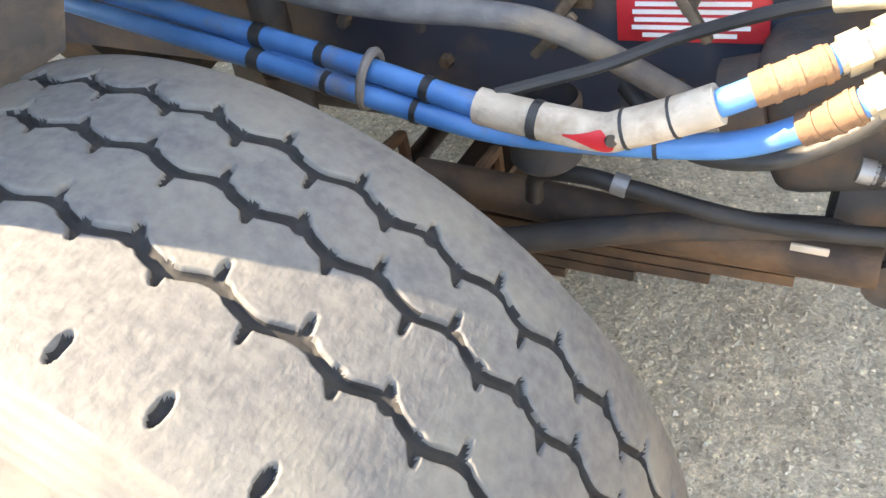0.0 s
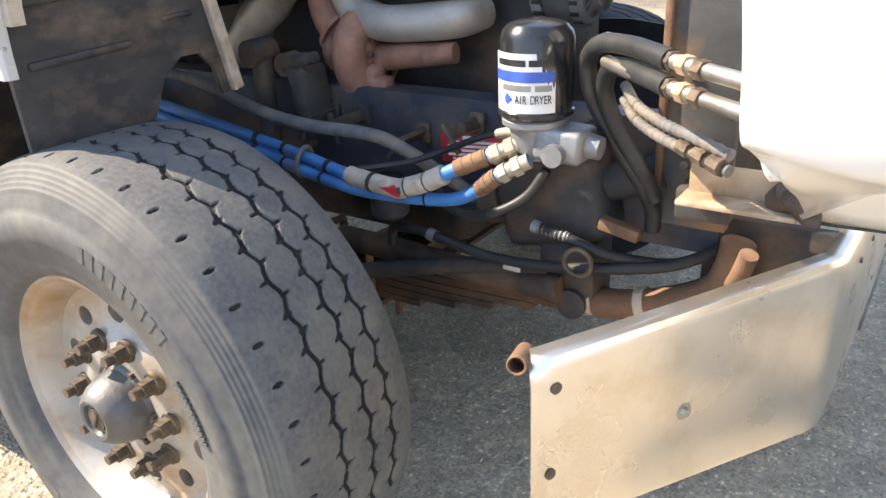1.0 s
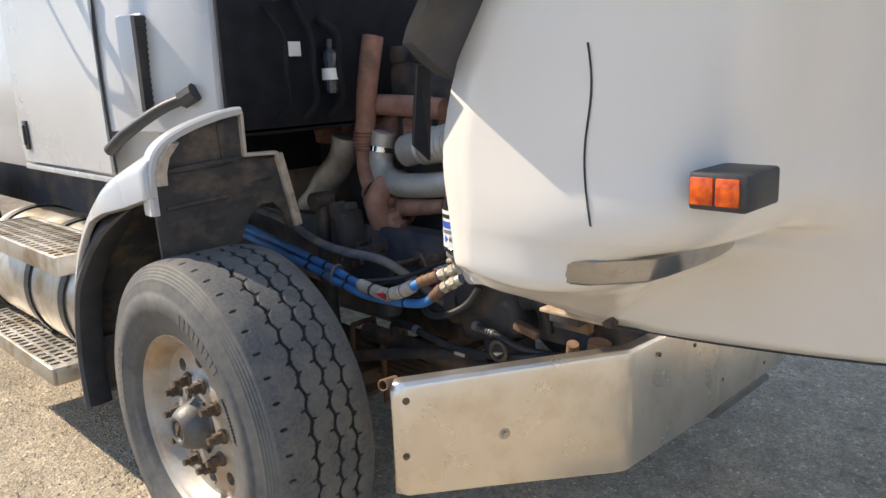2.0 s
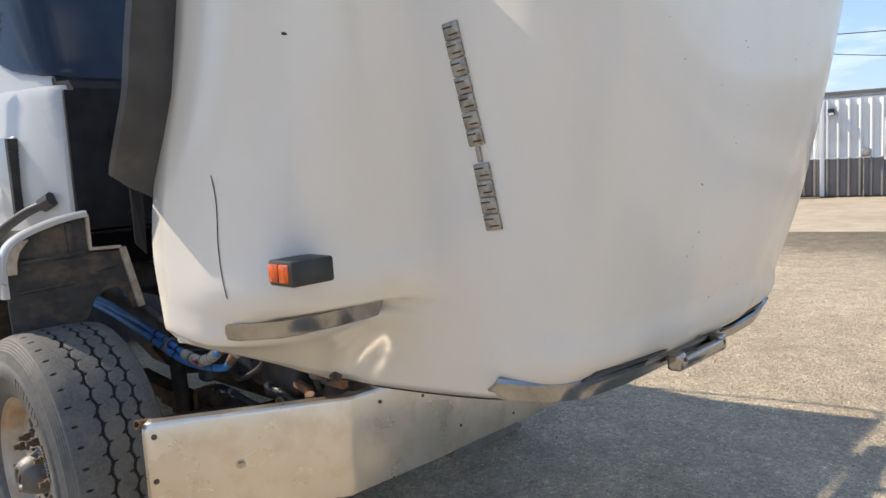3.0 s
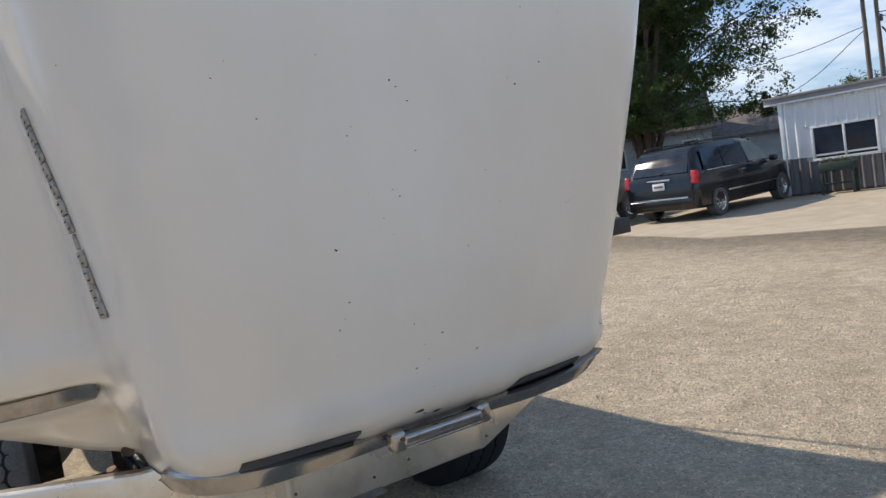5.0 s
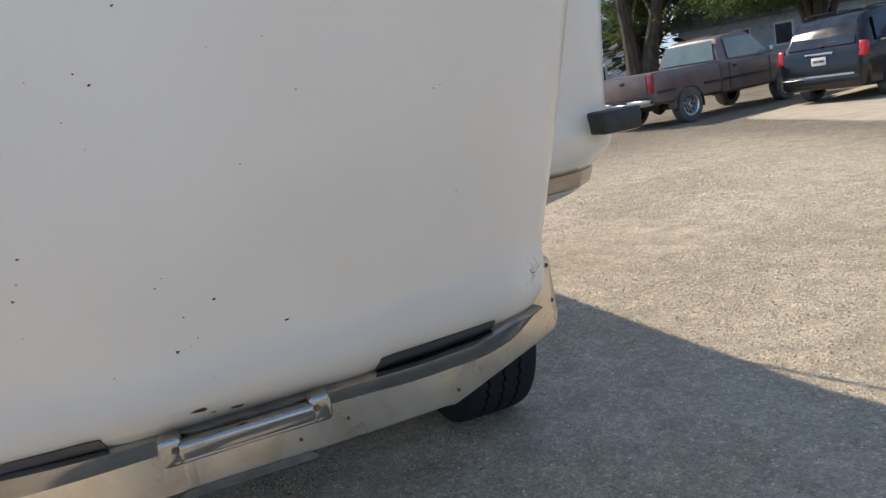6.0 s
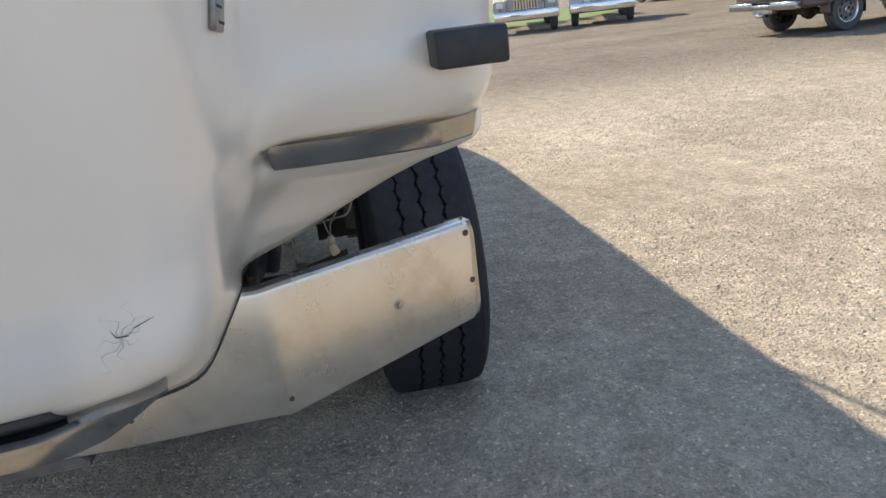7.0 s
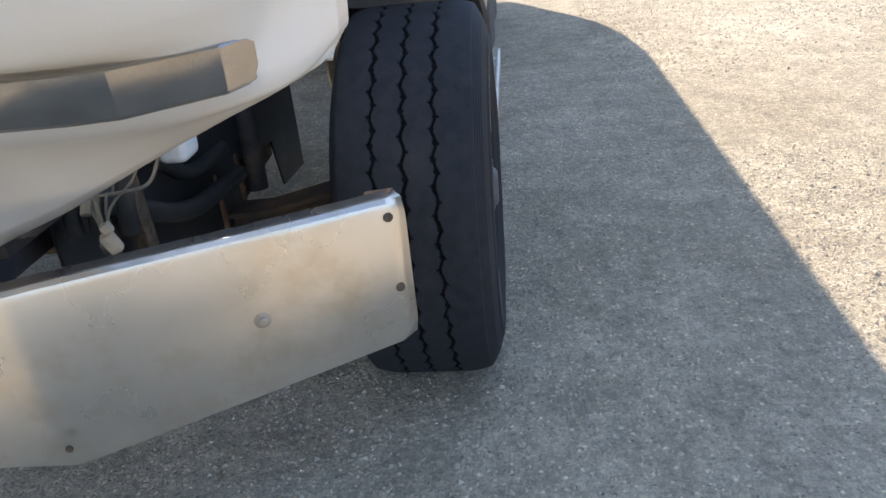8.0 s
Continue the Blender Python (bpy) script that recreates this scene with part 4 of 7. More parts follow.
def tyre_mesh(s):
    """Radial truck tyre about the y axis, outside towards s: a worn tread as a fine relief, with zigzag grooves, spurs off their bends and slots in the shoulder."""
    grooves = (-0.090, -0.029, 0.047) if s < 0 else (-0.073, 0.0, 0.073)
    waves, near = 50, s < 0
    step = 0.0013 if near else 0.002
    # stations across: close together at the grooves and the shoulder slots
    ys = [-0.160]
    while ys[-1] < 0.157:
        y = ys[-1]
        close = min(abs(y - g) for g in grooves) < 0.019 or (near and 0.112 < y < 0.146)
        ys.append(y + (step if close else 0.004))
    ys = np.array(ys)
    # stations round: close together over the top and the front
    a = [math.radians(-45)]
    while a[-1] < math.radians(-45 + 360) - 1e-6:
        d = math.degrees(a[-1])
        a.append(a[-1] + (step if -35 < d < 125 else 0.0035) / TR)
    th = np.array(a[:-1])
    arc = th * TR
    L = 2 * math.pi * TR / waves
    A, Y0 = np.meshgrid(arc, ys, indexing="ij")
    amp, half = (0.0048, 0.0052) if near else (0.0044, 0.0036)
    g_rng = np.random.default_rng(11 if near else 12)
    wob = np.interp(arc, np.linspace(arc[0], arc[-1], 90), g_rng.normal(0, 1, 90))  # slow wear round the tyre

    def zigzag(gi):
        u = (arc + gi * 1.3 / (2 * math.pi) * L) / L % 1.0
        return amp * np.interp(u, (0, .18, .30, .42, .68, .80, .92, 1), (0, .75, 1, .8, -.75, -1, -.8, 0)) + 0.0006 * wob

    # the stations lean with the grooves, so that their walls run clean
    Yy = Y0 + sum(zigzag(gi)[:, None] * np.clip((0.030 - np.abs(ys - g)) / 0.010, 0, 1)[None, :] for gi, g in enumerate(grooves))
    crown = TR - 0.10 * Yy ** 2 - np.clip(np.abs(Yy) - 0.10, 0, 1) ** 2 * 2.6
    deep = np.zeros_like(A)

    def edge(d, r, soft=0.0011):
        return np.clip((r + soft - d) / (2 * soft), 0, 1)

    def capsule(px, py, qx, qy, r0, r1):
        """Distance to a tapered stroke, less its radius."""
        dx, dy = qx - px, qy - py
        t = np.clip(((X - px) * dx + (Yy - py) * dy) / (dx * dx + dy * dy), 0, 1)
        return np.hypot(X - px - t * dx, Yy - py - t * dy) - (r0 + (r1 - r0) * t)

    for gi, g in enumerate(grooves):
        shift = gi * 1.3 / (2 * math.pi) * L
        n_wave = np.floor((A + shift) / L)
        X = A + shift - n_wave * L  # 0 to L along one wave
        kind = (n_wave + gi) % 3
        c = (g + zigzag(gi))[:, None]
        wide = half * (1 + 0.10 * wob[:, None])
        deep = np.maximum(deep, 0.0090 * edge(np.abs(Yy - c), wide, 0.0014))
        top, low = g + amp * .8, g - amp * .8
        long = 0.0175 if near else 0.008
        thin = np.minimum(capsule(.30 * L, top, .34 * L, top + long, .0042, .0022), capsule(.80 * L, low, .76 * L, low - long, .0042, .0022))
        broad = np.minimum(capsule(.26 * L, top, .33 * L, top + long * .72, .0074, .0026), capsule(.84 * L, low, .77 * L, low - long * .72, .0074, .0026))
        mixed = np.minimum(capsule(.26 * L, top, .34 * L, top + long * .8, .0066, .0026), capsule(.80 * L, low, .75 * L, low - long, .0042, .0022))
        spur = np.where(kind == 0, thin, np.where(kind == 1, broad, mixed))
        deep = np.maximum(deep, 0.0065 * edge(spur, 0.0, 0.0013))
    # slots in the outer shoulder rib
    if near:
        P = 2 * math.pi * TR / 46
        X = A - np.floor(A / P) * P - P / 2
        e = np.hypot(X / 0.0045, (Yy - 0.130) / 0.0110)
        deep = np.maximum(deep, 0.0065 * np.clip((1.12 - e) / 0.24, 0, 1))
    fine = g_rng.normal(0, 1, A.shape) * (0.00009 if near else 0.00006)
    R = crown - deep + fine
    R -= 0.0006 * np.clip(wob[:, None], -1, 2) * np.clip((0.02 - np.abs(Yy - 0.1)) / 0.02, 0, 1)
    # side walls: shoulder ridges, a raised writing band, the bead
    outer = [(0.161, 0.522), (0.1645, 0.518), (0.1648, 0.5125), (0.1668, 0.512), (0.1700, 0.5085), (0.1702, 0.503), (0.1722, 0.5025), (0.1752, 0.499), (0.1754, 0.4935), (0.1774, 0.493), (0.1802, 0.4895), (0.1804, 0.484), (0.1824, 0.4835), (0.1846, 0.480), (0.1846, 0.4745),
             (0.1868, 0.470), (0.193, 0.45), (0.1962, 0.436), (0.1982, 0.4352), (0.1995, 0.405), (0.1990, 0.384), (0.1965, 0.381), (0.194, 0.352), (0.1920, 0.350), (0.188, 0.332), (0.180, 0.315), (0.172, 0.310), (0.160, 0.292)]
    inner = [(-0.150, 0.30), (-0.186, 0.345), (-0.198, 0.40), (-0.192, 0.455), (-0.176, 0.498), (-0.166, 0.516)]
    ay = np.concatenate([[p[0] for p in inner], ys, [p[0] for p in outer]])
    n, m, k0 = len(th), len(ay), len(inner)
    rad = np.empty((n, m))
    across = np.tile(ay, (n, 1))
    across[:, k0:k0 + len(ys)] = Yy
    rad[:, :k0] = [p[1] for p in inner]
    rad[:, k0:k0 + len(ys)] = R
    rad[:, k0 + len(ys):] = [p[1] for p in outer]
    z = np.maximum(rad * np.cos(th)[:, None], -WZ + 0.002)
    co = np.stack([rad * np.sin(th)[:, None], s * (WY[s] + across), WZ + z], 2).reshape(-1, 3)
    ii, jj = np.meshgrid(np.arange(n), np.arange(m - 1), indexing="ij")
    nx = (ii + 1) % n
    quads = np.stack([ii * m + jj, ii * m + jj + 1, nx * m + jj + 1, nx * m + jj], 2)
    if s > 0:
        quads = quads[:, :, ::-1]
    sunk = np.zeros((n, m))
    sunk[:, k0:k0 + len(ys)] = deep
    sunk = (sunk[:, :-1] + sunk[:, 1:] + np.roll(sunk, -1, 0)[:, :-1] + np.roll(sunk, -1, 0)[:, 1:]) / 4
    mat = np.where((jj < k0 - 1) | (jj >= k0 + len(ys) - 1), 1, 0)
    # sunk faces get the painted groove shade
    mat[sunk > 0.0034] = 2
    me = bpy.data.meshes.new("tyre")
    me.from_pydata(co.tolist(), [], quads.reshape(-1, 4).tolist())
    me.polygons.foreach_set("material_index", mat.reshape(-1).astype(np.int32))
    me.polygons.foreach_set("use_smooth", np.ones(len(me.polygons), bool))
    me.update()
    return me


def wheel(s):
    o = Vector((0, s * WY[s], WZ))
    Y = Vector((0, s, 0))
    # disc with hand holes
    bm = bmesh.new()
    lathe(bm, [(-0.15, 0.285), (-0.15, 0.30), (-0.13, 0.292), (-0.10, 0.262), (0.08, 0.258), (0.11, 0.266), (0.135, 0.277), (0.150, 0.288), (0.160, 0.300), (0.166, 0.302), (0.168, 0.296), (0.156, 0.286)], o, Y, 72)
    lathe(bm, [(0.156, 0.286), (0.148, 0.274), (0.120, 0.262), (0.098, 0.252), (0.095, 0.236)], o, Y, 100)
    ring_o, ring_h = [], []
    u, v = basis(Y)
    for k in range(10):
        c0 = 2 * math.pi * (k + 0.5) / 10
        hole_c = 0.2 * Vector((math.cos(c0), math.sin(c0)))
        outer, inner = [], []
        for j in range(40):
            t = 2 * math.pi * j / 40
            # boundary of the sector, followed round
            q = Vector((math.cos(t), math.sin(t)))
            m = max(abs(q.x), abs(q.y))
            fr, fa = q.x / m, q.y / m
            r = 0.2 + 0.036 * fr
            a = c0 + fa * math.pi / 10
            outer.append(o + Y * (0.095 + 0.012 * (0.236 - r) / 0.072) + u * (r * math.cos(a)) + v * (r * math.sin(a)))
            h = hole_c + 0.0215 * (q.x * Vector((math.cos(c0), math.sin(c0))) + 1.15 * q.y * Vector((-math.sin(c0), math.cos(c0))))
            inner.append(o + Y * 0.100 + u * h.x + v * h.y)
        deep = [p - Y * 0.02 for p in inner]
        loft(bm, [outer, inner, deep], True)
    lathe(bm, [(0.107, 0.164), (0.112, 0.158), (0.120, 0.15), (0.123, 0.125), (0.122, 0.105), (0.118, 0.085)], o, Y, 60)
    bmesh.ops.remove_doubles(bm, verts=bm.verts[:], dist=0.0008)
    w = part("wheel", bm, M_RIM, truck, "weathered aluminium disc wheel with ten hand holes", sharp=40)
    # inner dark barrel behind the holes
    part("brake_drum", one(lathe, [(-0.12, 0.20), (-0.12, 0.235), (0.05, 0.235), (0.07, 0.22), (0.07, 0.05)], o, Y, 40), M_IRON, w)
    me = tyre_mesh(s)
    # the left wheel takes the copies with shade in their colour
    for mat in (M_RUBBER if s < 0 else M_RUBBER_SHADE, M_RUBBERW if s < 0 else M_RUBBER_SHADE, M_GROOVE_SHADE if s < 0 else M_GROOVEL_SHADE):
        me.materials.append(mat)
    tyre = new("tyre", me)
    tyre.parent = w
    tyre["label"] = "worn dusty radial tyre with zigzag grooves" if s < 0 else "worn radial tyre with zigzag grooves, shade painted into its rubber"
    # hub with oil cap
    bm = bmesh.new()
    lathe(bm, [(0.09, 0.104), (0.116, 0.104), (0.120, 0.098), (0.120, 0.086), (0.127, 0.080), (0.150, 0.076), (0.172, 0.068), (0.188, 0.058), (0.196, 0.050), (0.199, 0.044), (0.197, 0.036), (0.188, 0.033), (0.187, 0.0005)], o, Y, 40)
    hub = part("hub", bm, M_HUB, w, "dark grey cast hub with dusty oil cap", sharp=30)
    bm = bmesh.new()
    cyl(bm, o + Y * 0.186, o + Y * 0.1935, 0.026, 0.025, 18)
    box(bm, o + Y * 0.195, (0.012, 0.007, 0.04), Euler((0, 0.5, 0)), 0.002)
    part("oil_plug", bm, M_NUT, hub)
    for k in range(6):
        a = 2 * math.pi * k / 6
        p = o + u * (0.092 * math.cos(a)) + v * (0.092 * math.sin(a))
        part("cap_screw", one(cyl, p + Y * 0.118, p + Y * 0.130, 0.007, 0.007, 6), M_NUT, hub)
    first = None
    for k in range(10):
        a = 2 * math.pi * k / 10
        p = Vector((0.1425 * math.cos(a), 0.1425 * math.sin(a)))
        c = u * p.x + v * p.y
        if first is None:
            bm = bmesh.new()
            cyl(bm, Y * 0.118, Y * 0.127, 0.026, 0.024, 16)
            cyl(bm, Y * 0.127, Y * 0.153, 0.0185, 0.0175, 6)
            cyl(bm, Y * 0.153, Y * 0.172, 0.0118, 0.0108, 12)
            first = part("wheel_nut", bm, M_NUT, w, "rusty wheel nut on a long stud", sharp=25)
            first.matrix_basis = Matrix.Translation(o + c)
        else:
            again(first, Matrix.Translation(o + c), w)
    # moulded sidewall writing as plain bars
    for a0, a1, r, nb, hgt in ((0.25, 0.85, 0.405, 9, 0.035), (1.0, 1.35, 0.365, 12, 0.016), (1.75, 2.3, 0.40, 8, 0.024), (3.4, 3.9, 0.405, 6, 0.034), (4.6, 5.2, 0.40, 9, 0.034)):
        for k in range(nb):
            bm = bmesh.new()
            a = lerp(a0, a1, (k + 0.2) / nb)
            b = lerp(a0, a1, (k + 0.72) / nb)
            pts = []
            for aa, rr in ((a, r - hgt / 2), (b, r - hgt / 2), (b, r + hgt / 2), (a, r + hgt / 2)):
                y = 0.1995 if rr < 0.43 else 0.197
                pts.append(o + Y * y + Vector((rr * math.sin(aa), 0, rr * math.cos(aa))))
            loft(bm, [[p - Y * 0.006 for p in pts], [p + Y * 0.0012 for p in pts]], True, True)
            part("sidewall_mark", bm, M_RUBBERW, w)
    return w


for s in (-1, 1):
    wheel(s)

# ---- cab ----


def plan(z, y0, x0, back, tuck):
    """Right half outline of the cab at a height: cowl middle to rear corner."""
    return [(x0, 0), (x0, y0 * 0.45), (x0 - 0.005, y0 * 0.80), (x0 - 0.03, y0 * 0.865), (x0 - 0.09, y0 * 0.90), (x0 - 0.30, y0 * 0.955), (x0 - 0.57, y0 * 0.997), (x0 - 0.9, y0), (back + 0.1, y0 - tuck), (back, y0 - 0.08 - tuck)]


rings = []
for z, y0, x0, back, tuck in ((1.20, 1.02, -.62, -3.35, 0), (1.26, 1.045, -.62, -3.38, 0), (1.385, 1.048, -.62, -3.39, 0), (1.40, 1.05, -.165, -3.39, 0), (1.6, 1.05, -.165, -3.4, 0), (1.94, 1.035, -.17, -3.4, 0), (1.99, 1.02, -.20, -3.4, 0), (2.0, 1.0, -.33, -3.4, 0),
                              (2.3, .985, -.50, -3.38, .01), (2.68, .955, -.73, -3.36, .02), (2.79, .90, -.87, -3.32, .03), (2.835, .78, -1.07, -3.2, .05), (2.845, .55, -1.3, -3.0, .08)):
    h = plan(z, y0, x0, back, tuck)
    rings.append([(x, -y, z) for x, y in h] + [(x, y, z) for x, y in h[::-1]])
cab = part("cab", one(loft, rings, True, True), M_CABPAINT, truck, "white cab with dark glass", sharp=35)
# firewall and dark glass
part("firewall", one(box, (-.158, 0, 1.68), (0.026, 1.80, 0.57), None, 0.006), M_BAY, cab, "black dusty firewall panel")
part("cowl_cover", one(loft, [[(-.146, y, 1.955), (-.150, y, 1.972), (-.188, y, 2.006), (-.322, y, 2.016), (-.330, y, 2.036), (-.37, y, 2.036), (-.37, y, 1.96)] for y in (-.86, -.45, 0, .45, .86)], True, True), M_BAY, cab, "black cowl cover under the windscreen", sharp=30)
part("toe_board", one(box, (-.39, 0, 1.38), (0.45, 1.70, 0.012), None, 0.003), M_BAY, cab, "black underside of the cowl")
part("firewall", one(box, (-.61, 0, 1.28), (0.012, 1.70, 0.2), None, 0.003), M_BAY, cab, "black lower firewall")
bm = bmesh.new()
sweep = [(0, 0), (.45, 0), (.80, -.005), (.865, -.03), (.90, -.09), (.955, -.30), (.997, -.57)]
glass = []
for z, y0, x0, end in ((2.035, .998, -.352, .80), (2.05, .998, -.362, .89), (2.085, .996, -.384, .935), (2.14, .993, -.418, .958), (2.3, .985, -.50, .97), (2.50, .969, -.621, .97), (2.61, .961, -.688, .962), (2.655, .957, -.715, .93)):
    f = [end * q for q in (1, .985, .965, .94, .91, .88, .80, .5)]
    f = [-q for q in f] + [0] + f[::-1]
    glass.append([(x0 + table(sweep, abs(q)) + 0.016, q * y0 * 1.014, z) for q in f] + [(x0 + table(sweep, abs(q)) - 0.02, q * y0 * .98, z) for q in f[::-1]])
loft(bm, glass, True, True)
part("windscreen", bm, M_WIN, cab, "dark windscreen glass")
for s in (-1, 1):
    bm = bmesh.new()
    prism(bm, [(-1.0, 2.0), (-1.12, 2.60), (-1.68, 2.60), (-1.68, 2.0)], (0, s * 1.015, 0), (1, 0, 0), (0, 0, 1), 0.006 * s)
    g = part("side_window", bm, M_WIN, cab, "dark door glass")
    # door skin with a fine gap round it
    bm = bmesh.new()
    prism(bm, [(-.76, 1.24), (-1.74, 1.24), (-1.76, 1.3), (-1.76, 1.95), (-.80, 1.95), (-.765, 1.9)], (0, s * 1.049, 0), (1, 0, 0), (0, 0, 1), -0.012 * s)
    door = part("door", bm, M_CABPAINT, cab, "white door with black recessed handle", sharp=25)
    bm = bmesh.new()
    box(bm, (-1.66, s * 1.066, 1.36), (0.05, 0.012, 0.13), None, 0.005)
    box(bm, (-1.66, s * 1.074, 1.36), (0.018, 0.012, 0.09), None, 0.004)
    part("door_handle", bm, M_BLACK, door, "black door handle")
    bm = bmesh.new()
    tube(bm, [(-.747, s * 1.047, 1.23), (-.75, s * 1.054, 1.5), (-.765, s * 1.05, 1.8), (-.79, s * 1.03, 1.96)], 0.005, seg=6)
    part("door_gap", bm, M_BLACK, cab)
    part("sill_trim", one(box, (-1.25, s * 1.045, 1.213), (1.05, 0.02, 0.025), None, 0.004), M_CABPAINT, cab)
    # cowl air intake louvre
    bm = bmesh.new()
    box(bm, (-.55, s * .992, 1.63), (0.16, 0.06, 0.34), Euler((0, 0, s * radians(-10))), 0.012, 3)
    louvre = part("cowl_vent", bm, M_CABPAINT, cab, "white raised vent box", sharp=30)
    bm = bmesh.new()
    box(bm, (-.474, s * .995, 1.63), (0.022, 0.085, 0.32), Euler((0, 0, s * radians(-10))))
    part("vent_mesh", bm, M_BLACK, louvre, "black vent mesh")
    for k in range(16):
        bm = bmesh.new()
        box(bm, (-.460, s * 1.0, 1.48 + k * 0.02), (0.006, 0.08, 0.007), Euler((0, 0, s * radians(-10))))
        part("vent_slat", bm, M_BLACK, louvre)
    # hood hold-down strap
    bm = bmesh.new()
    tube(bm, [(-.60, s * 1.12, 1.34), (-.50, s * 1.095, 1.40), (-.37, s * 1.03, 1.475), (-.27, s * .975, 1.515)], lambda t: 0.023 - 0.005 * t, seg=10)
    cyl(bm, (-.285, s * .983, 1.508), (-.24, s * .958, 1.532), 0.032, seg=8)
    part("hood_latch", bm, M_BLACK, cab, "black rubber hood hold-down latch")
    # mirror bracket
    bm = bmesh.new()
    tube(bm, [(-.95, s * 1.05, 1.98), (-1.0, s * 1.2, 1.97), (-1.12, s * 1.24, 1.97), (-1.25, s * 1.22, 2.0), (-1.28, s * 1.05, 2.03)], 0.012, seg=10)
    tube(bm, [(-.93, s * 1.05, 2.03), (-1.05, s * 1.22, 2.06), (-1.1, s * 1.26, 2.3), (-1.05, s * 1.24, 2.55)], 0.012, seg=10)
    part("mirror_arm", bm, M_CHROME, cab, "chrome tube mirror arm")
# visor with marker lamps
bm = bmesh.new()
loft(bm, [[(-.74 - .05 * abs(y), y, 2.725), (-.55 - .12 * y * y, y, 2.655), (-.54 - .12 * y * y, y, 2.70), (-.74 - .05 * abs(y), y, 2.80)] for y in (-.93, -.8, -.5, 0, .5, .8, .93)], True, True)
visor = part("sun_visor", bm, M_CHROME, cab, "polished sun visor")
for y in (-.75, -.4, 0, .4, .75):
    part("marker_lens", one(box, (-.60 - .10 * y * y, y, 2.765), (0.05, 0.07, 0.03), Euler((0, radians(25), 0)), 0.008), M_AMBER, visor)

# rear quarter fenders fixed to the cab, with splash panels
for s in (-1, 1):
    bm = bmesh.new()
    rings = []
    for k in range(26):
        a = radians(lerp(96, 186, k / 25))
        R = table([(84, .985), (100, .945), (120, .915), (150, .90), (186, .89)], math.degrees(a))
        deep = table([(96, .235), (108, .225), (124, .165)], math.degrees(a))
        prof = [(R - .012, .885), (R, .90), (R - .018, .98), (R - .045, 1.08), (R - .078, 1.15), (R - .105, 1.195), (R - .130, 1.217), (R - .148, 1.224), (R - deep * .97, 1.226), (R - deep, 1.212)]
        flare = table([(96, 0), (102, .012), (114, .060), (186, .066)], math.degrees(a))
        rings.append([(r * math.cos(a), s * (y + flare * max(0, (y - .9) / .326) ** 1.6), WZ + r * math.sin(a)) for r, y in prof])
    loft(bm, rings, False)
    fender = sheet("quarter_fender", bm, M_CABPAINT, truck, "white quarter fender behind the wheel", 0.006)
    bm = bmesh.new()
    rings = []
    for k in range(34):
        # a pointed tip at the front that swells into the full lip
        deg = lerp(109, 190, (k / 33) ** 1.2)
        grow = min(1.0, (deg - 108.5) / 16)
        yo = table([(109, 1.228), (125, 1.262), (150, 1.300), (190, 1.300)], deg)
        ring = []
        for r, y in ((.800, yo - .075), (.785, yo - .035), (.735, yo - .004), (.715, yo), (.704, yo - .012), (.710, yo - .075), (.722, yo - .10), (.765, yo - .10)):
            r, y = lerp(.716, r, grow), lerp(1.222, y, grow)
            ring.append((r * math.cos(radians(deg)), s * y, WZ + r * math.sin(radians(deg))))
        rings.append(ring)
    loft(bm, rings, True, True)
    part("fender_lip", bm, M_FLARE, fender, "black rubber fender lip")
    # black inner liner
    bm = bmesh.new()
    rings = []
    for k in range(20):
        a = radians(lerp(97, 188, k / 19))
        rings.append([(r * math.cos(a), s * y, WZ + r * math.sin(a)) for r, y in ((.80, .74), (.815, 1.0), (.81, 1.19))])
    loft(bm, rings, False)
    sheet("fender_liner", bm, M_LINER, fender, "dusty black wheel-well liner", 0.006)
    # splash panel facing forward
    bm = bmesh.new()
    poly = [(1.198, 1.345), (1.178, 1.378), (1.13, 1.408), (1.05, 1.438), (.96, 1.462), (.90, 1.472), (.885, 1.455), (.885, 1.325), (.77, 1.318), (.745, 1.30), (.70, 1.06), (.735, 1.05), (.752, 1.115), (.785, 1.150), (.835, 1.150), (.885, 1.115), (.925, 1.035), (1.20, 1.02), (1.205, 1.20)]
    prism(bm, poly, (-.115, 0, 0), (0, s, 0), (0, 0, 1), 0.012 * s)
    splash = part("splash_panel", bm, M_LINER, fender, "black splash panel with a dusty face")
    for (y0, z0, wy, wz), deep in (((1.03, 1.305, .26, .020), .020), ((.955, 1.375, .030, .120), .016), ((1.06, 1.19, .22, .016), .014), ((.83, 1.235, .085, .012), .012)):
        part("panel_rib", one(box, (-.103, s * y0, z0), (deep, wy, wz), Euler((radians(3), 0, 0)), .006), M_LINER, splash, sharp=30)
    rim_bits = [((.885, 1.46), (.885, 1.325)), ((.885, 1.322), (.765, 1.318)), ((.755, 1.31), (.70, 1.06))]
    for (ya, za), (yb, zb) in rim_bits:
        w = 0.012 if za != 1.31 else 0.028
        bm = bmesh.new()
        d = Vector((0, s * (yb - ya), zb - za))
        c = Vector((-.10, s * (ya + yb) / 2, (za + zb) / 2))
        L = d.length
        d.normalize()
        rot = Matrix((Vector((1, 0, 0)), d, Vector((1, 0, 0)).cross(d))).transposed()
        box(bm, c, (0.03, L + 0.008, w), rot.to_euler(), 0.003)
        part("panel_edge", bm, M_SLEEVE, splash, "pale fibreglass edge")
    edge_line = spline([(0, .89, 1.478), (0, .98, 1.464), (0, 1.08, 1.436), (0, 1.15, 1.405), (0, 1.197, 1.365), (0, 1.218, 1.31), (0, 1.224, 1.24), (0, 1.224, 1.172)], 3)
    bm = bmesh.new()
    rings = []
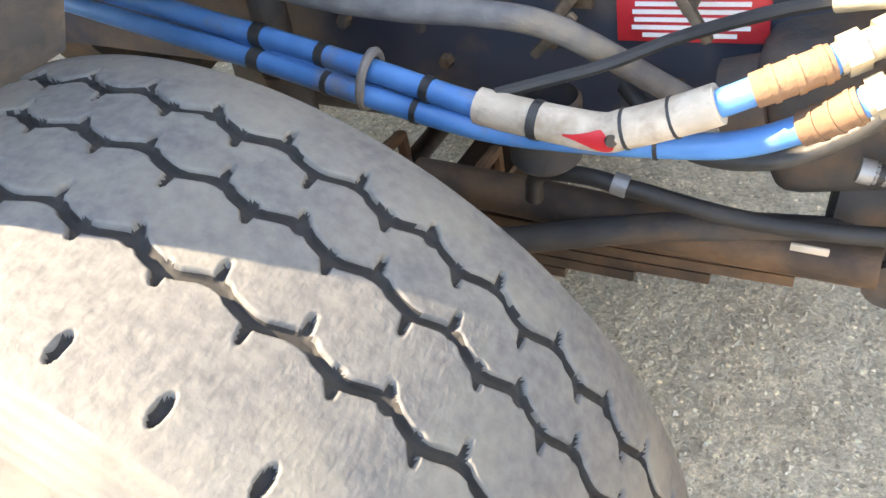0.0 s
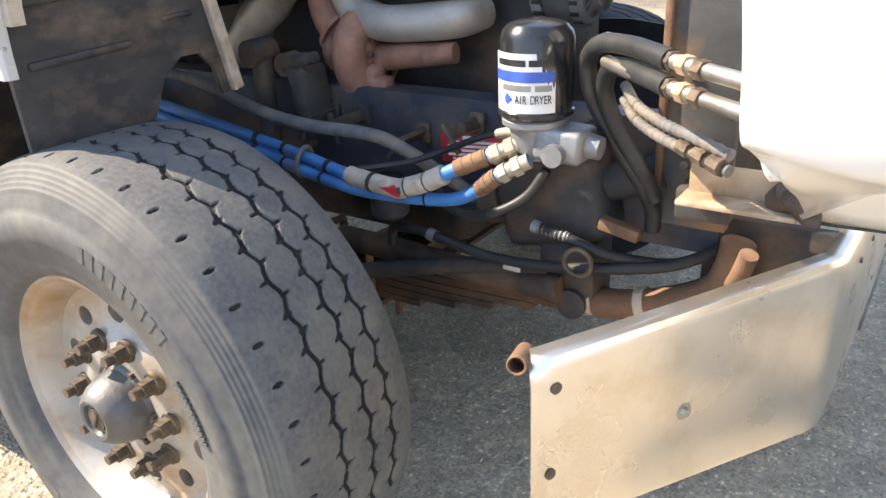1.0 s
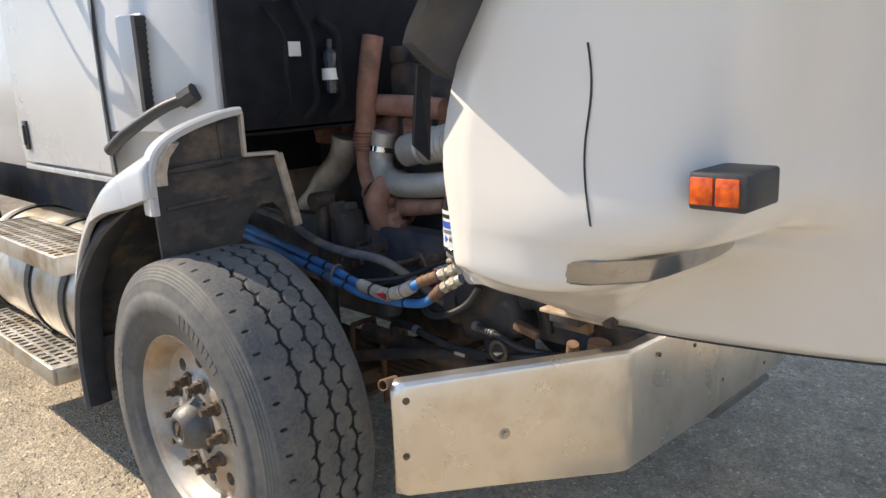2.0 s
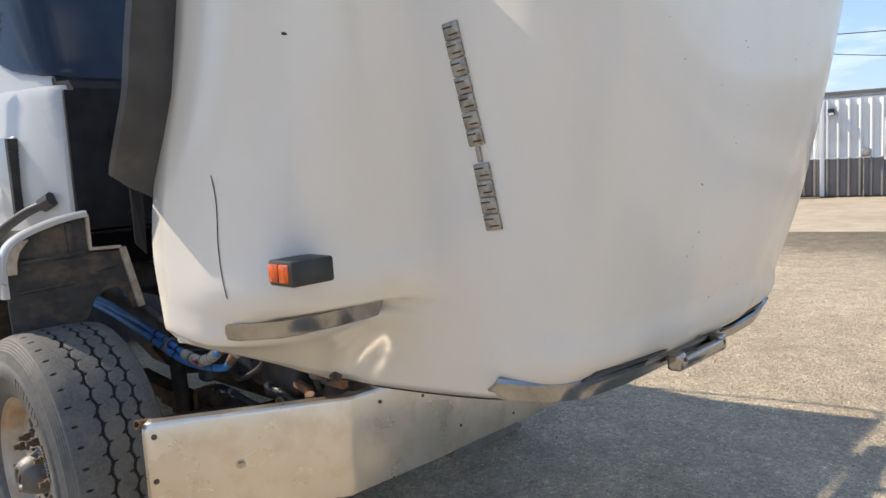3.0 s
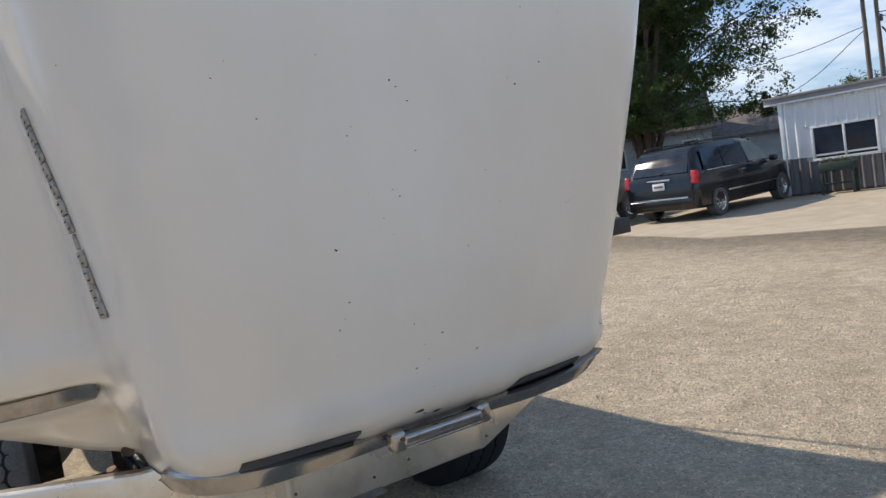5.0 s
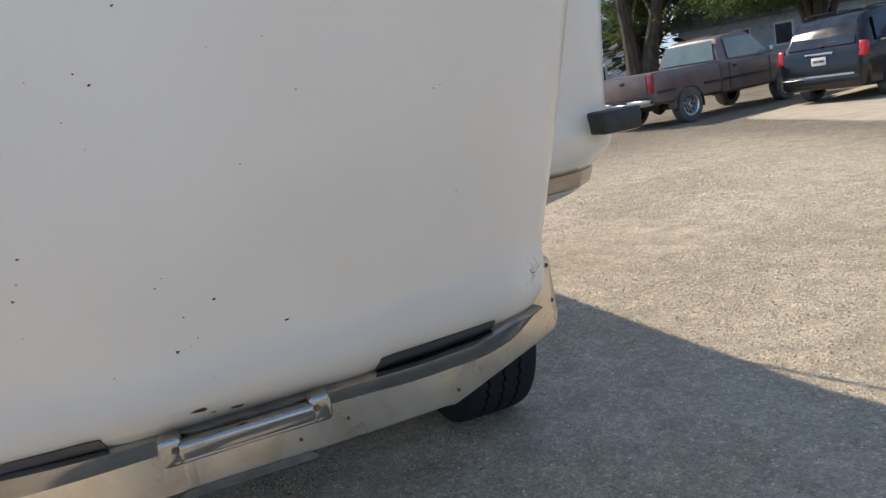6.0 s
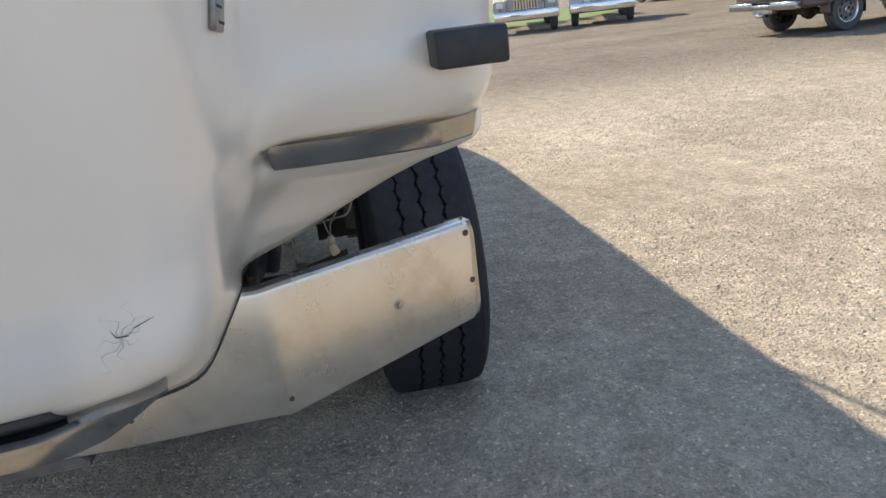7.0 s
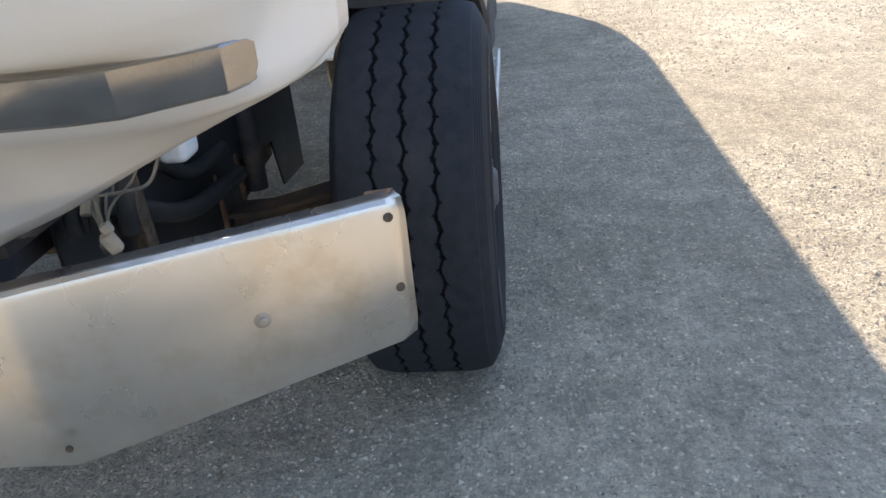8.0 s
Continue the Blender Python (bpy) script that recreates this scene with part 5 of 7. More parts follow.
    for k, p in enumerate(edge_line):
        d = (edge_line[min(k + 1, len(edge_line) - 1)] - edge_line[max(k - 1, 0)]).normalized()
        n = Vector((0, d.z, -d.y)) * -1
        rings.append([(x, s * (p.y + n.y * o), p.z + n.z * o) for x, o in ((-.135, .0), (-.084, .002), (-.076, -.004), (-.078, -.022), (-.088, -.024), (-.135, -.014))])
    loft(bm, rings, True, True)
    part("fender_end", bm, M_CABPAINT, fender, "white fender end lip", sharp=25)
    bm = bmesh.new()
    loft(bm, [[(-.105, s * (y - .045), z + .004), (-.066, s * (y - .030), z), (-.062, s * y, z), (-.105, s * (y + .006), z + .004)] for y, z in ((1.150, 1.385), (1.185, 1.345), (1.200, 1.30), (1.202, 1.262))], True, True)
    part("return_flange", bm, M_SLEEVE, fender, "dusty grey return flange", sharp=25)
    # mud flap
    bm = bmesh.new()
    box(bm, (-.80, s * 1.04, .50), (0.012, 0.32, 0.24), Euler((0, radians(6), 0)), 0.003)
    part("mud_flap", bm, M_RUBBER, fender, "black rubber mud flap")

# fuel tanks and steps
for s in (-1, 1):
    bm = bmesh.new()
    lathe(bm, [(0, 0.001), (0.0, .20), (.012, .275), (.03, .29), (1.38, .29), (1.40, .275), (1.41, .20), (1.41, .001)], (-.95, s * .90, .66), (-1, 0, 0), 48)
    tank = part("fuel_tank", bm, M_ALU, truck, "dull aluminium fuel tank", sharp=30)
    for x in (-1.12, -1.55, -2.2):
        part("tank_strap", one(lathe, [(0, .291), (0, .300), (.06, .300), (.06, .291)], (x, s * .90, .66), (-1, 0, 0), 48), M_BLACK, tank, "dark tank strap")
    for z, x0, x1, y in ((.93, -.86, -2.0, 1.14), (.44, -1.05, -2.2, 1.16)):
        bm = bmesh.new()
        xc, L = (x0 + x1) / 2, x0 - x1
        for yy in (y - .13, y + .13):
            box(bm, (xc, s * yy, z - 0.025), (L, 0.02, 0.075), None, 0.004)
        for xx in (x0 - .01, x1 + .01):
            box(bm, (xx, s * y, z - 0.025), (0.02, 0.26, 0.075), None, 0.004)
        # closed pan added below the treads to make the step's shadow solid
        box(bm, (xc, s * y, z - 0.058), (L - .03, 0.25, 0.006))
        step = part("step", bm, M_ALU, tank, "perforated aluminium step", sharp=25)
        for j in range(5):
            bm = bmesh.new()
            for k in range(20):
                xx = lerp(x0 - .05, x1 + .05, k / 19)
                box(bm, (xx, s * (y - .10 + j * .05), z + .004), (L / 20 * 0.45, 0.05, 0.006))
            box(bm, (xc, s * (y - .125 + j * .05), z + .004), (L, 0.016, 0.007))
            part("tread_bar", bm, M_ALU, step)

# ---- chassis ----
for s in (-1, 1):
    bm = bmesh.new()
    prof = [(.43, .745), (.43, 1.015), (.35, 1.015), (.35, 1.005), (.42, 1.005), (.42, .755), (.35, .755), (.35, .745)]
    loft(bm, [[(x, s * y, z) for y, z in prof] for x in (-6.1, -2.5, 0.0, .96)], True, True)
    rail = part("frame_rail", bm, M_FRAME, truck, "dark navy frame rail, dusty and scuffed", sharp=25)
    for k in range(7):
        part("rail_bolt", one(cyl, (-.3 + k * .17, s * .428, .80 + .05 * (k % 2)), (-.3 + k * .17, s * .445, .80 + .05 * (k % 2)), 0.012, 0.010, 6), M_NUT, rail)
    # leaf spring pack
    spring = None
    for k in range(5):
        L = .80 - .11 * k
        bm = bmesh.new()
        rings = []
        for j in range(13):
            x = lerp(-L, L - .12, j / 12)
            z = .565 - k * 0.021 + 0.035 * (x / .8) ** 2
            rings.append([(x, s * .40, z), (x, s * .49, z), (x, s * .49, z - .018), (x, s * .40, z - .018)])
        loft(bm, rings, True, True)
        if spring is None:
            spring = part("leaf_spring", bm, M_SPRING, truck, "rusty leaf spring pack", sharp=25)
        else:
            part("leaf", bm, M_SPRING, spring)
    for x in (-.09, .09):
        bm = bmesh.new()
        tube(bm, [(x, s * .39, .36), (x, s * .39, .60), (x, s * .41, .625), (x, s * .48, .625), (x, s * .50, .60), (x, s * .50, .36)], 0.011, seg=8, n=3)
        part("u_bolt", bm, M_RUST, spring)
    bm = bmesh.new()
    box(bm, (.66, s * .45, .66), (.14, .11, .18), None, 0.02)
    cyl(bm, (.68, s * .38, .60), (.68, s * .52, .60), 0.035, seg=16)
    part("spring_hanger", bm, M_IRON, spring, "cast spring hanger")
    # shock absorber
    bm = bmesh.new()
    cyl(bm, (-.18, s * .52, .48), (-.20, s * .52, .80), 0.035, seg=14)
    cyl(bm, (-.20, s * .52, .78), (-.22, s * .50, 1.08), 0.028, seg=14)
    cyl(bm, (-.225, s * .46, 1.10), (-.225, s * .54, 1.10), 0.035, seg=14)
    part("shock_absorber", bm, M_IRON, truck, "dirty shock absorber")
bm = bmesh.new()
rings = []
for j in range(15):
    y = lerp(-.86, .86, j / 14)
    z = .44 if abs(y) < .6 else .44 + (abs(y) - .6) * .25
    rings.append([(-.055, y, z - .05), (.055, y, z - .05), (.055, y, z - .035), (.02, y, z - .02), (.02, y, z + .02), (.055, y, z + .035), (.055, y, z + .05), (-.055, y, z + .05), (-.055, y, z + .035), (-.02, y, z + .02), (-.02, y, z - .02), (-.055, y, z - .035)])
loft(bm, rings, True, True)
part("front_axle", bm, M_SPRING, truck, "rusty forged front axle beam", sharp=25)
bm = bmesh.new()
tube(bm, [(-.2, -.72, .40), (-.22, 0, .40), (-.2, .72, .40)], 0.024, seg=12)
part("tie_rod", bm, M_IRON, truck)
part("crossmember", one(box, (.90, 0, .80), (.10, .72, .16), None, 0.015), M_FRAME, truck)
part("crossmember", one(box, (-.75, 0, .80), (.10, .72, .16), None, 0.015), M_FRAME, truck)
bm = bmesh.new()
box(bm, (-.20, 0, .66), (.85, .46, .26), None, 0.05, 3)
part("oil_pan", bm, M_IRON, truck, "black ribbed oil pan", sharp=30)
bm = bmesh.new()
loft(bm, [[(x, r * 1.0 * math.cos(a), .80 + r * math.sin(a)) for a in [k * math.pi / 8 for k in range(16)]] for x, r in ((-.9, .34), (-1.1, .33), (-1.25, .26), (-1.9, .24), (-2.0, .16), (-2.2, .10))], True, True)
part("transmission", bm, M_IRON, truck, "dark cast transmission housing", sharp=30)
part("battery_box", one(box, (-2.75, 0, .72), (.7, .70, .5), None, 0.02), M_BLACK, truck, "black box between the rails")
# bumper brackets
for s in (-1, 1):
    bm = bmesh.new()
    box(bm, (1.07, s * .41, .72), (.28, .03, .22), None, 0.006)
    box(bm, (1.14, s * .58, .74), (.04, .34, .05), None, 0.006)
    part("bumper_bracket", bm, M_IRON, truck, "grimy bumper bracket", sharp=25)
# unseen body, plate over the cab and bent tube, shaped to cast the ground shadow
bm = bmesh.new()
sec = [(-1.0, 1.15), (1.0, 1.15), (1.08, 1.5), (1.12, 2.70), (1.15, 2.74), (1.15, 2.78), (-1.15, 2.78), (-1.15, 2.74), (-1.12, 2.70), (-1.08, 1.5)]
loft(bm, [[(x, y * f, lerp(1.4, z, g)) for y, z in sec] for x, f, g in ((-3.45, 1, 1), (-6.6, 1, 1), (-7.2, .97, .93), (-7.7, .9, .8), (-8.0, .78, .6))], True, True)
dump = part("shadow_body", bm, M_SHEETW, truck, "unseen white body, sized to cast the truck's ground shadow", sharp=30)
bm = bmesh.new()
loft(bm, [[(x, -w, z), (x, w, z), (x, w, z + .05), (x, -w, z + .05)] for x, z, w in ((-1.38, 3.20, 1.13), (-1.42, 3.12, 1.13), (-1.80, 2.74, 1.15), (-3.5, 2.72, 1.15))], True, True)
part("shadow_shield", bm, M_SHEETW, dump, "unseen upswept plate over the cab, shaped to the ground shadow", smooth=False)
part("shadow_rod", one(tube, [(-2.30, 1.17, 2.60), (-2.14, 1.17, 2.79), (-1.92, 1.17, 3.15), (-1.72, 1.165, 3.44), (-1.62, 1.13, 3.48), (-1.58, .95, 3.47), (-1.58, .5, 3.47), (-1.58, -.5, 3.47), (-1.58, -.95, 3.47), (-1.62, -1.13, 3.48), (-1.72, -1.165, 3.44), (-1.92, -1.17, 3.15), (-2.14, -1.17, 2.79), (-2.30, -1.17, 2.60)], .014, 8, 4), M_ALU, dump, "unseen bent tube, added to cast a thin shadow line")
# rear axles carry the chassis
rear = None
for x in (-4.3, -5.5):
    for s in (-1, 1):
        for y in (.78, 1.08):
            bm = bmesh.new()
            lathe(bm, [(-.11, .28), (-.13, .34), (-.14, .42), (-.12, .48), (-.09, .505), (.09, .505), (.12, .48), (.14, .42), (.13, .34), (.11, .28), (.02, .25), (.0, .10), (.06, .09), (.06, .001)], (x, s * y, .505), (0, s, 0), 48)
            part("rear_tyre", bm, M_RUBBER, truck, "dusty rear dual tyre", sharp=30)

# ---- engine bay ----
bm = bmesh.new()
box(bm, (-.25, 0, 1.12), (1.35, .42, .55), None, 0.03)
engine = part("engine", bm, M_IRON, truck, "large dark dusty diesel engine block", sharp=30)
part("cylinder_head", one(box, (-.25, 0, 1.48), (1.25, .36, .26), None, 0.04), M_IRON, engine, sharp=30)
part("crankcase", one(box, (-.25, 0, .82), (1.1, .34, .16), None, 0.03), M_IRON, engine, sharp=30)
for k in range(6):
    part("rocker_cover", one(box, (-.72 + k * .19, -.03, 1.63), (.16, .30, .07), None, 0.02), M_IRON, engine)
for k in range(6):
    bm = bmesh.new()
    box(bm, (-.72 + k * .19, -.222, 1.34), (.13, .05, .12), None, 0.015)
    cyl(bm, (-.72 + k * .19, -.235, 1.34), (-.72 + k * .19, -.27, 1.34), 0.03, seg=12)
    part("exhaust_port", bm, M_TURBO, engine)
part("exhaust_manifold", one(tube, [(-.80, -.27, 1.44), (-.5, -.275, 1.45), (-.2, -.275, 1.45), (.1, -.27, 1.44), (.22, -.26, 1.43)], 0.04, 14), M_TURBO, engine, "rust-red exhaust manifold")
# turbocharger: turbine scroll, bearing housing, compressor scroll behind
bm = bmesh.new()
lathe(bm, [(-.10, .02), (-.10, .055), (-.085, .062), (-.07, .05), (-.03, .048), (-.02, .075), (.0, .088), (.03, .086), (.045, .070), (.05, .04), (.05, .02)], (-.005, -.33, 1.09), (1, .15, 0), 32, True)
scroll = []
for k in range(21):
    a = math.radians(-70 + 15.5 * k)
    rr = lerp(.030, .050, k / 20)
    scroll.append((.012, -.33 + (.075 + rr * .3) * math.cos(a), 1.09 + (.075 + rr * .3) * math.sin(a)))
tube(bm, scroll, lambda t: lerp(.028, .048, t), 14, 2)
box(bm, (.03, -.385, 1.045), (.10, .06, .055), Euler((.2, .3, .1)), 0.014)
box(bm, (.085, -.385, 1.022), (.05, .05, .030), Euler((.1, .15, .2)), 0.008)
turbo = part("turbocharger", bm, M_TURBO, engine, "rust-red turbocharger casting", sharp=35)
part("band_clamp", one(lathe, [(0, .090), (.004, .096), (.014, .096), (.018, .090)], (-.03, -.334, 1.09), (1, .15, 0), 32), M_NUT, turbo)
for k in range(10):
    a = k * 0.6283
    part("flange_bolt", one(cyl, (.05, -.33 + .06 * math.cos(a), 1.09 + .06 * math.sin(a)), (.066, -.33 + .06 * math.cos(a), 1.09 + .06 * math.sin(a)), 0.008, 0.008, 6), M_NUT, turbo)
part("elbow_flange", one(lathe, [(0, .045), (0, .062), (.012, .062), (.012, .045)], (-.075, -.347, 1.135), (-.8, 0, .6), 20), M_TURBO, turbo)
part("turbo_outlet", one(tube, [(.05, -.335, 1.075), (.12, -.35, 1.085), (.20, -.35, 1.092), (.28, -.335, 1.10)], lambda t: .036 - .010 * t, 14), M_TURBO, turbo, "rust-brown casting below the pipe")
part("exhaust_elbow", one(tube, [(-.02, -.35, 1.12), (-.09, -.345, 1.14), (-.13, -.335, 1.19), (-.142, -.33, 1.27), (-.136, -.33, 1.37), (-.13, -.32, 1.5), (-.12, -.28, 1.7)], 0.041, 16), M_TURBO, engine, "rust-brown exhaust elbow")
part("bellows", one(tube, [(-.142, -.33, 1.275), (-.140, -.33, 1.31), (-.138, -.33, 1.35)], 0.046, 18, 14, 0, True, 0.005, 0.012), M_TURBO, engine)
# silver charge-air pipes
bm = bmesh.new()
tube(bm, [(-.03, -.33, 1.35), (-.042, -.335, 1.29), (-.04, -.345, 1.235), (.005, -.355, 1.185), (.09, -.36, 1.165), (.20, -.35, 1.17), (.29, -.33, 1.18), (.31, -.26, 1.19)], 0.045, 18)
pipe = part("charge_pipe", bm, M_PIPE, engine, "dull silver charge-air elbow")
for p, q in (((-.041, -.334, 1.297), (-.043, -.337, 1.278)),):
    part("hose_clamp", one(cyl, p, q, 0.047, seg=18), M_CHROME, pipe)
bm = bmesh.new()
tube(bm, [(.09, -.33, 1.285), (.13, -.33, 1.295), (.20, -.33, 1.305)], 0.058, 18)
tube(bm, [(.18, -.33, 1.303), (.32, -.33, 1.325), (.50, -.33, 1.345), (.65, -.33, 1.36)], 0.060, 20, 22, 0, True, 0.006, 0.028)
part("corrugated_intake", bm, M_PIPE, engine, "silver corrugated intake duct")
part("lower_hose", one(tube, [(-.26, -.33, 1.33), (-.285, -.33, 1.26), (-.33, -.33, 1.205), (-.40, -.33, 1.155), (-.47, -.33, 1.08), (-.55, -.33, 1.02)], 0.056, 16), M_PIPE, engine, "pale bent air pipe")
part("intake_elbow", one(tube, [(.65, -.33, 1.36), (.74, -.31, 1.39), (.78, -.25, 1.44), (.80, -.1, 1.46)], 0.06, 18), M_BLACK, engine, "black rubber elbow")
# alternator: pale end frames with cooling slots, dark laminations between
bm = bmesh.new()
lathe(bm, [(-.045, .02), (-.045, .060), (-.02, .064), (.025, .064)], (.55, -.27, 1.235), (1, 0, 0), 30, True)
alt = part("alternator", bm, M_HUB, engine, "alternator with pale slotted end frames", sharp=30)
for x, d in ((.575, 1), (.505, -1)):
    part("end_frame", one(lathe, [(0, .068), (.022 * d, .068), (.030 * d, .060), (.030 * d, .050)], (x, -.27, 1.235), (1, 0, 0), 30), M_CAST, alt)
    part("end_frame_hub", one(lathe, [(.0, .03), (.028 * d, .03), (.032 * d, .024), (.032 * d, .001)], (x, -.27, 1.235), (1, 0, 0), 24), M_CAST, alt)
    for k in range(12):
        a = 2 * math.pi * k / 12
        bm = bmesh.new()
        box(bm, (x + .026 * d, -.27 + .041 * math.cos(a), 1.235 + .041 * math.sin(a)), (.008, .026, .006), Euler((a, 0, 0)), .001)
        part("fin", bm, M_CAST, alt)
    for k in range(16):
        a = 2 * math.pi * (k + .5) / 16
        bm = bmesh.new()
        box(bm, (x + .010 * d, -.27 + .069 * math.cos(a), 1.235 + .069 * math.sin(a)), (.020, .004, .009), Euler((a, 0, 0)))
        part("slot", bm, M_INK, alt, smooth=False)
part("pulley", one(lathe, [(0, .030), (.004, .036), (.012, .026), (.020, .036), (.026, .030), (.030, .012), (.034, .001)], (.612, -.27, 1.235), (1, 0, 0), 24, True), M_CAST, alt)
part("alternator_bracket", one(box, (.52, -.25, 1.325), (.05, .04, .09), Euler((0, .3, 0)), 0.008), M_CAST, alt)
# fan and shroud, radiator
bm = bmesh.new()
box(bm, (.93, 0, 1.36), (.10, .92, 1.05), None, 0.01)
radiator = part("radiator", bm, M_IRON, truck, "tall dark radiator in a rusty frame", sharp=25)
for s in (-1, 1):
    bm = bmesh.new()
    box(bm, (.915, s * .475, 1.36), (.14, .03, 1.08), None, 0.004)
    part("side_channel", bm, M_STAIN if s < 0 else M_IRON, radiator, "rust-stained side channel")
    if s < 0:
        part("side_angle", one(box, (.850, s * .496, 1.16), (.014, .014, .62), None, 0.003), M_RUST, radiator, "rusty upright angle")
    for k in range(5):
        part("channel_bolt", one(cyl, (.90, s * .49, .95 + .17 * k), (.90, s * .502, .95 + .17 * k), 0.010, 0.009, 6), M_NUT, radiator)
bm = bmesh.new()
box(bm, (.84, 0, 1.34), (.07, .80, .85), None, 0.03)
part("fan_shroud", bm, M_BLACK, radiator, "black fan shroud")
# hood-side stops, lower radiator cross bracket
for s in (-1, 1):
    # left bracket in darker iron, the bay's shade put into its colour
    bracket_mat = M_TAN if s < 0 else M_IRON
    cb = part("cooler_bracket", one(box, (1.03, s * .605, .926), (.20, .075, .010), None, 0.003), bracket_mat, radiator, "rusty angle bracket below the radiator", sharp=25)
    part("web", one(box, (1.03, s * .575, .955), (.19, .012, .055), None, 0.003), bracket_mat, radiator)
    part("mount", one(box, (.96, s * .53, .90), (.10, .09, .06), None, 0.006), M_IRON, radiator)
    if s > 0:
        continue
    bm = bmesh.new()
    tube(bm, [(1.10, s * .60, .945), (1.13, s * .63, .955), (1.15, s * .64, .94), (1.165, s * .64, .94)], 0.02, 10)
    cyl(bm, (1.095, s * .59, .935), (1.115, s * .61, .962), 0.03, seg=10)
    part("hood_pivot", bm, M_IRON, radiator, "greasy hood pivot")
part("stay_tube", one(tube, [(1.05, -.66, .80), (1.065, -.68, .84), (1.075, -.69, .875)], 0.016, 12), M_RUST, truck, "rusty tube end")

# air dryer
bm = bmesh.new()
lathe(bm, [(0.0, .068), (.006, .074), (.014, .074), (.018, .0705), (.145, .0705), (.16, .066), (.172, .055), (.178, .036), (.180, .001)], (.635, -.60, 1.045), (0.02, 0, 1), 40)
dryer = part("air_dryer", bm, M_CANISTER, truck, "black air dryer canister on a cast grey base", sharp=30)
bm = bmesh.new()
lathe(bm, [(-.005, .060), (0, .066), (.01, .066), (.016, .06)], (.635, -.60, 1.03), (0, 0, 1), 32, True)
lathe(bm, [(-.055, .035), (-.03, .045), (.0, .055), (.01, .055)], (.635, -.60, 1.025), (0, 0, 1), 28, True)
box(bm, (.70, -.605, .998), (.10, .085, .065), Euler((0, .05, 0)), 0.012, 3)
cyl(bm, (.74, -.605, .998), (.775, -.605, .994), 0.026, 0.022, 18)
cyl(bm, (.70, -.64, .985), (.70, -.665, .985), 0.022, seg=16)
cyl(bm, (.635, -.60, .985), (.635, -.60, .955), 0.022, seg=14)
base = part("dryer_base", bm, M_CAST, dryer, "grey cast valve body", sharp=30)
part("mount", one(box, (.64, -.50, 1.0), (.12, .15, .03), None, 0.006), M_IRON, dryer)
# wrapped label
lab_axis = Vector((.635, -.60, 0))


def wrap(a, z, r):
    return (lab_axis.x + r * math.cos(a), lab_axis.y + r * math.sin(a), z)


def curved_patch(a0, a1, z0, z1, r):
    bm = bmesh.new()
    rings = [[wrap(lerp(a0, a1, k / 16), z, r) for k in range(17)] for z in (z0, z1)]
    loft(bm, rings, False)
    return bm


A0, A1 = radians(-150), radians(-33)
label = part("dryer_label", curved_patch(A0, A1, 1.062, 1.171, .0716), M_WHITE, dryer, "white printed label, blue band, brand shown as a bar")
part("blue_band", curved_patch(A0, A1 - .04, 1.119, 1.139, .0722), M_LABELBLUE, label)
for a, b in ((A0 + .25, -1.36), (-1.28, A1 - .08)):
    part("brand_bar", curved_patch(a, b, 1.148, 1.160, .0722), M_INK, label)
for a, b in ((A0 + .5, -1.22), (-1.12, A1 - .10)):
    part("model_bar", curved_patch(a, b, 1.103, 1.114, .0722), M_CAST, label)
bm = bmesh.new()
vs = [bm.verts.new(wrap(a, z, .0723)) for a, z in ((-2.3, 1.079), (-1.95, 1.079), (-1.95, 1.074), (-1.73, 1.087), (-1.95, 1.100), (-1.95, 1.095), (-2.3, 1.095))]
bm.faces.new(vs)
part("arrow", bm, M_LABELBLUE, label, smooth=False)
# AIR DRYER lettering wrapped on the canister
for k, ch in enumerate("AIR DRYER"):
    if ch == " ":
        continue
    a = lerp(-1.61, -.74, k / 8)
    nrm = Vector((math.cos(a), math.sin(a), 0))
    tan = Vector((-math.sin(a), math.cos(a), 0))
    p = Vector(wrap(a, 1.087, .0722))
    m = Matrix((tan, Vector((0, 0, 1)), nrm)).transposed().to_4x4()
    m.translation = p
    words("letter", ch, 0.0225, m, M_INK, label, 0.62)

# blue air lines under sleeves, from the chassis to the dryer
H1 = [(-1.35, -.50, 1.0), (-.75, -.55, .96), (-.45, -.585, .935), (-.132, -.628, .912), (.051, -.655, .897), (.203, -.672, .878), (.337, -.682, .872), (.374, -.682, .880), (.421, -.675, .897), (.46, -.675, .917), (.501, -.668, .938), (.556, -.648, .962), (.615, -.62, .99)]
H2 = [(-1.35, -.52, .97), (-.75, -.57, .930), (-.45, -.605, .908), (-.132, -.645, .885), (.051, -.668, .868), (.203, -.675, .850), (.30, -.665, .845), (.40, -.655, .848), (.48, -.655, .862), (.54, -.662, .895), (.585, -.665, .930), (.645, -.645, .965)]


def stretch_of(pts, a, b):
    sp = spline(pts, 40)
    i, j = int(a * (len(sp) - 1)), int(b * (len(sp) - 1))
    return sp[i:j + 1]


hoses = part("air_line", one(tube, H1, 0.0145, 12, 8), M_BLUE, truck, "bright blue air hose")
part("air_line", one(tube, H2, 0.0145, 12, 8), M_BLUE, truck, "bright blue air hose")
part("air_line", one(tube, [(-1.35, -.51, .985), (-.75, -.565, .955), (-.3, -.60, .915), (-.03, -.645, .885), (.10, -.665, .856)], 0.0125, 10), M_BLUE, truck, "bright blue air hose")
part("heat_sleeve", one(tube, stretch_of(H1, 0.417, 0.7571), 0.0215, 16, 1, 0, False), M_SLEEVE, hoses, "dusty beige sleeve")
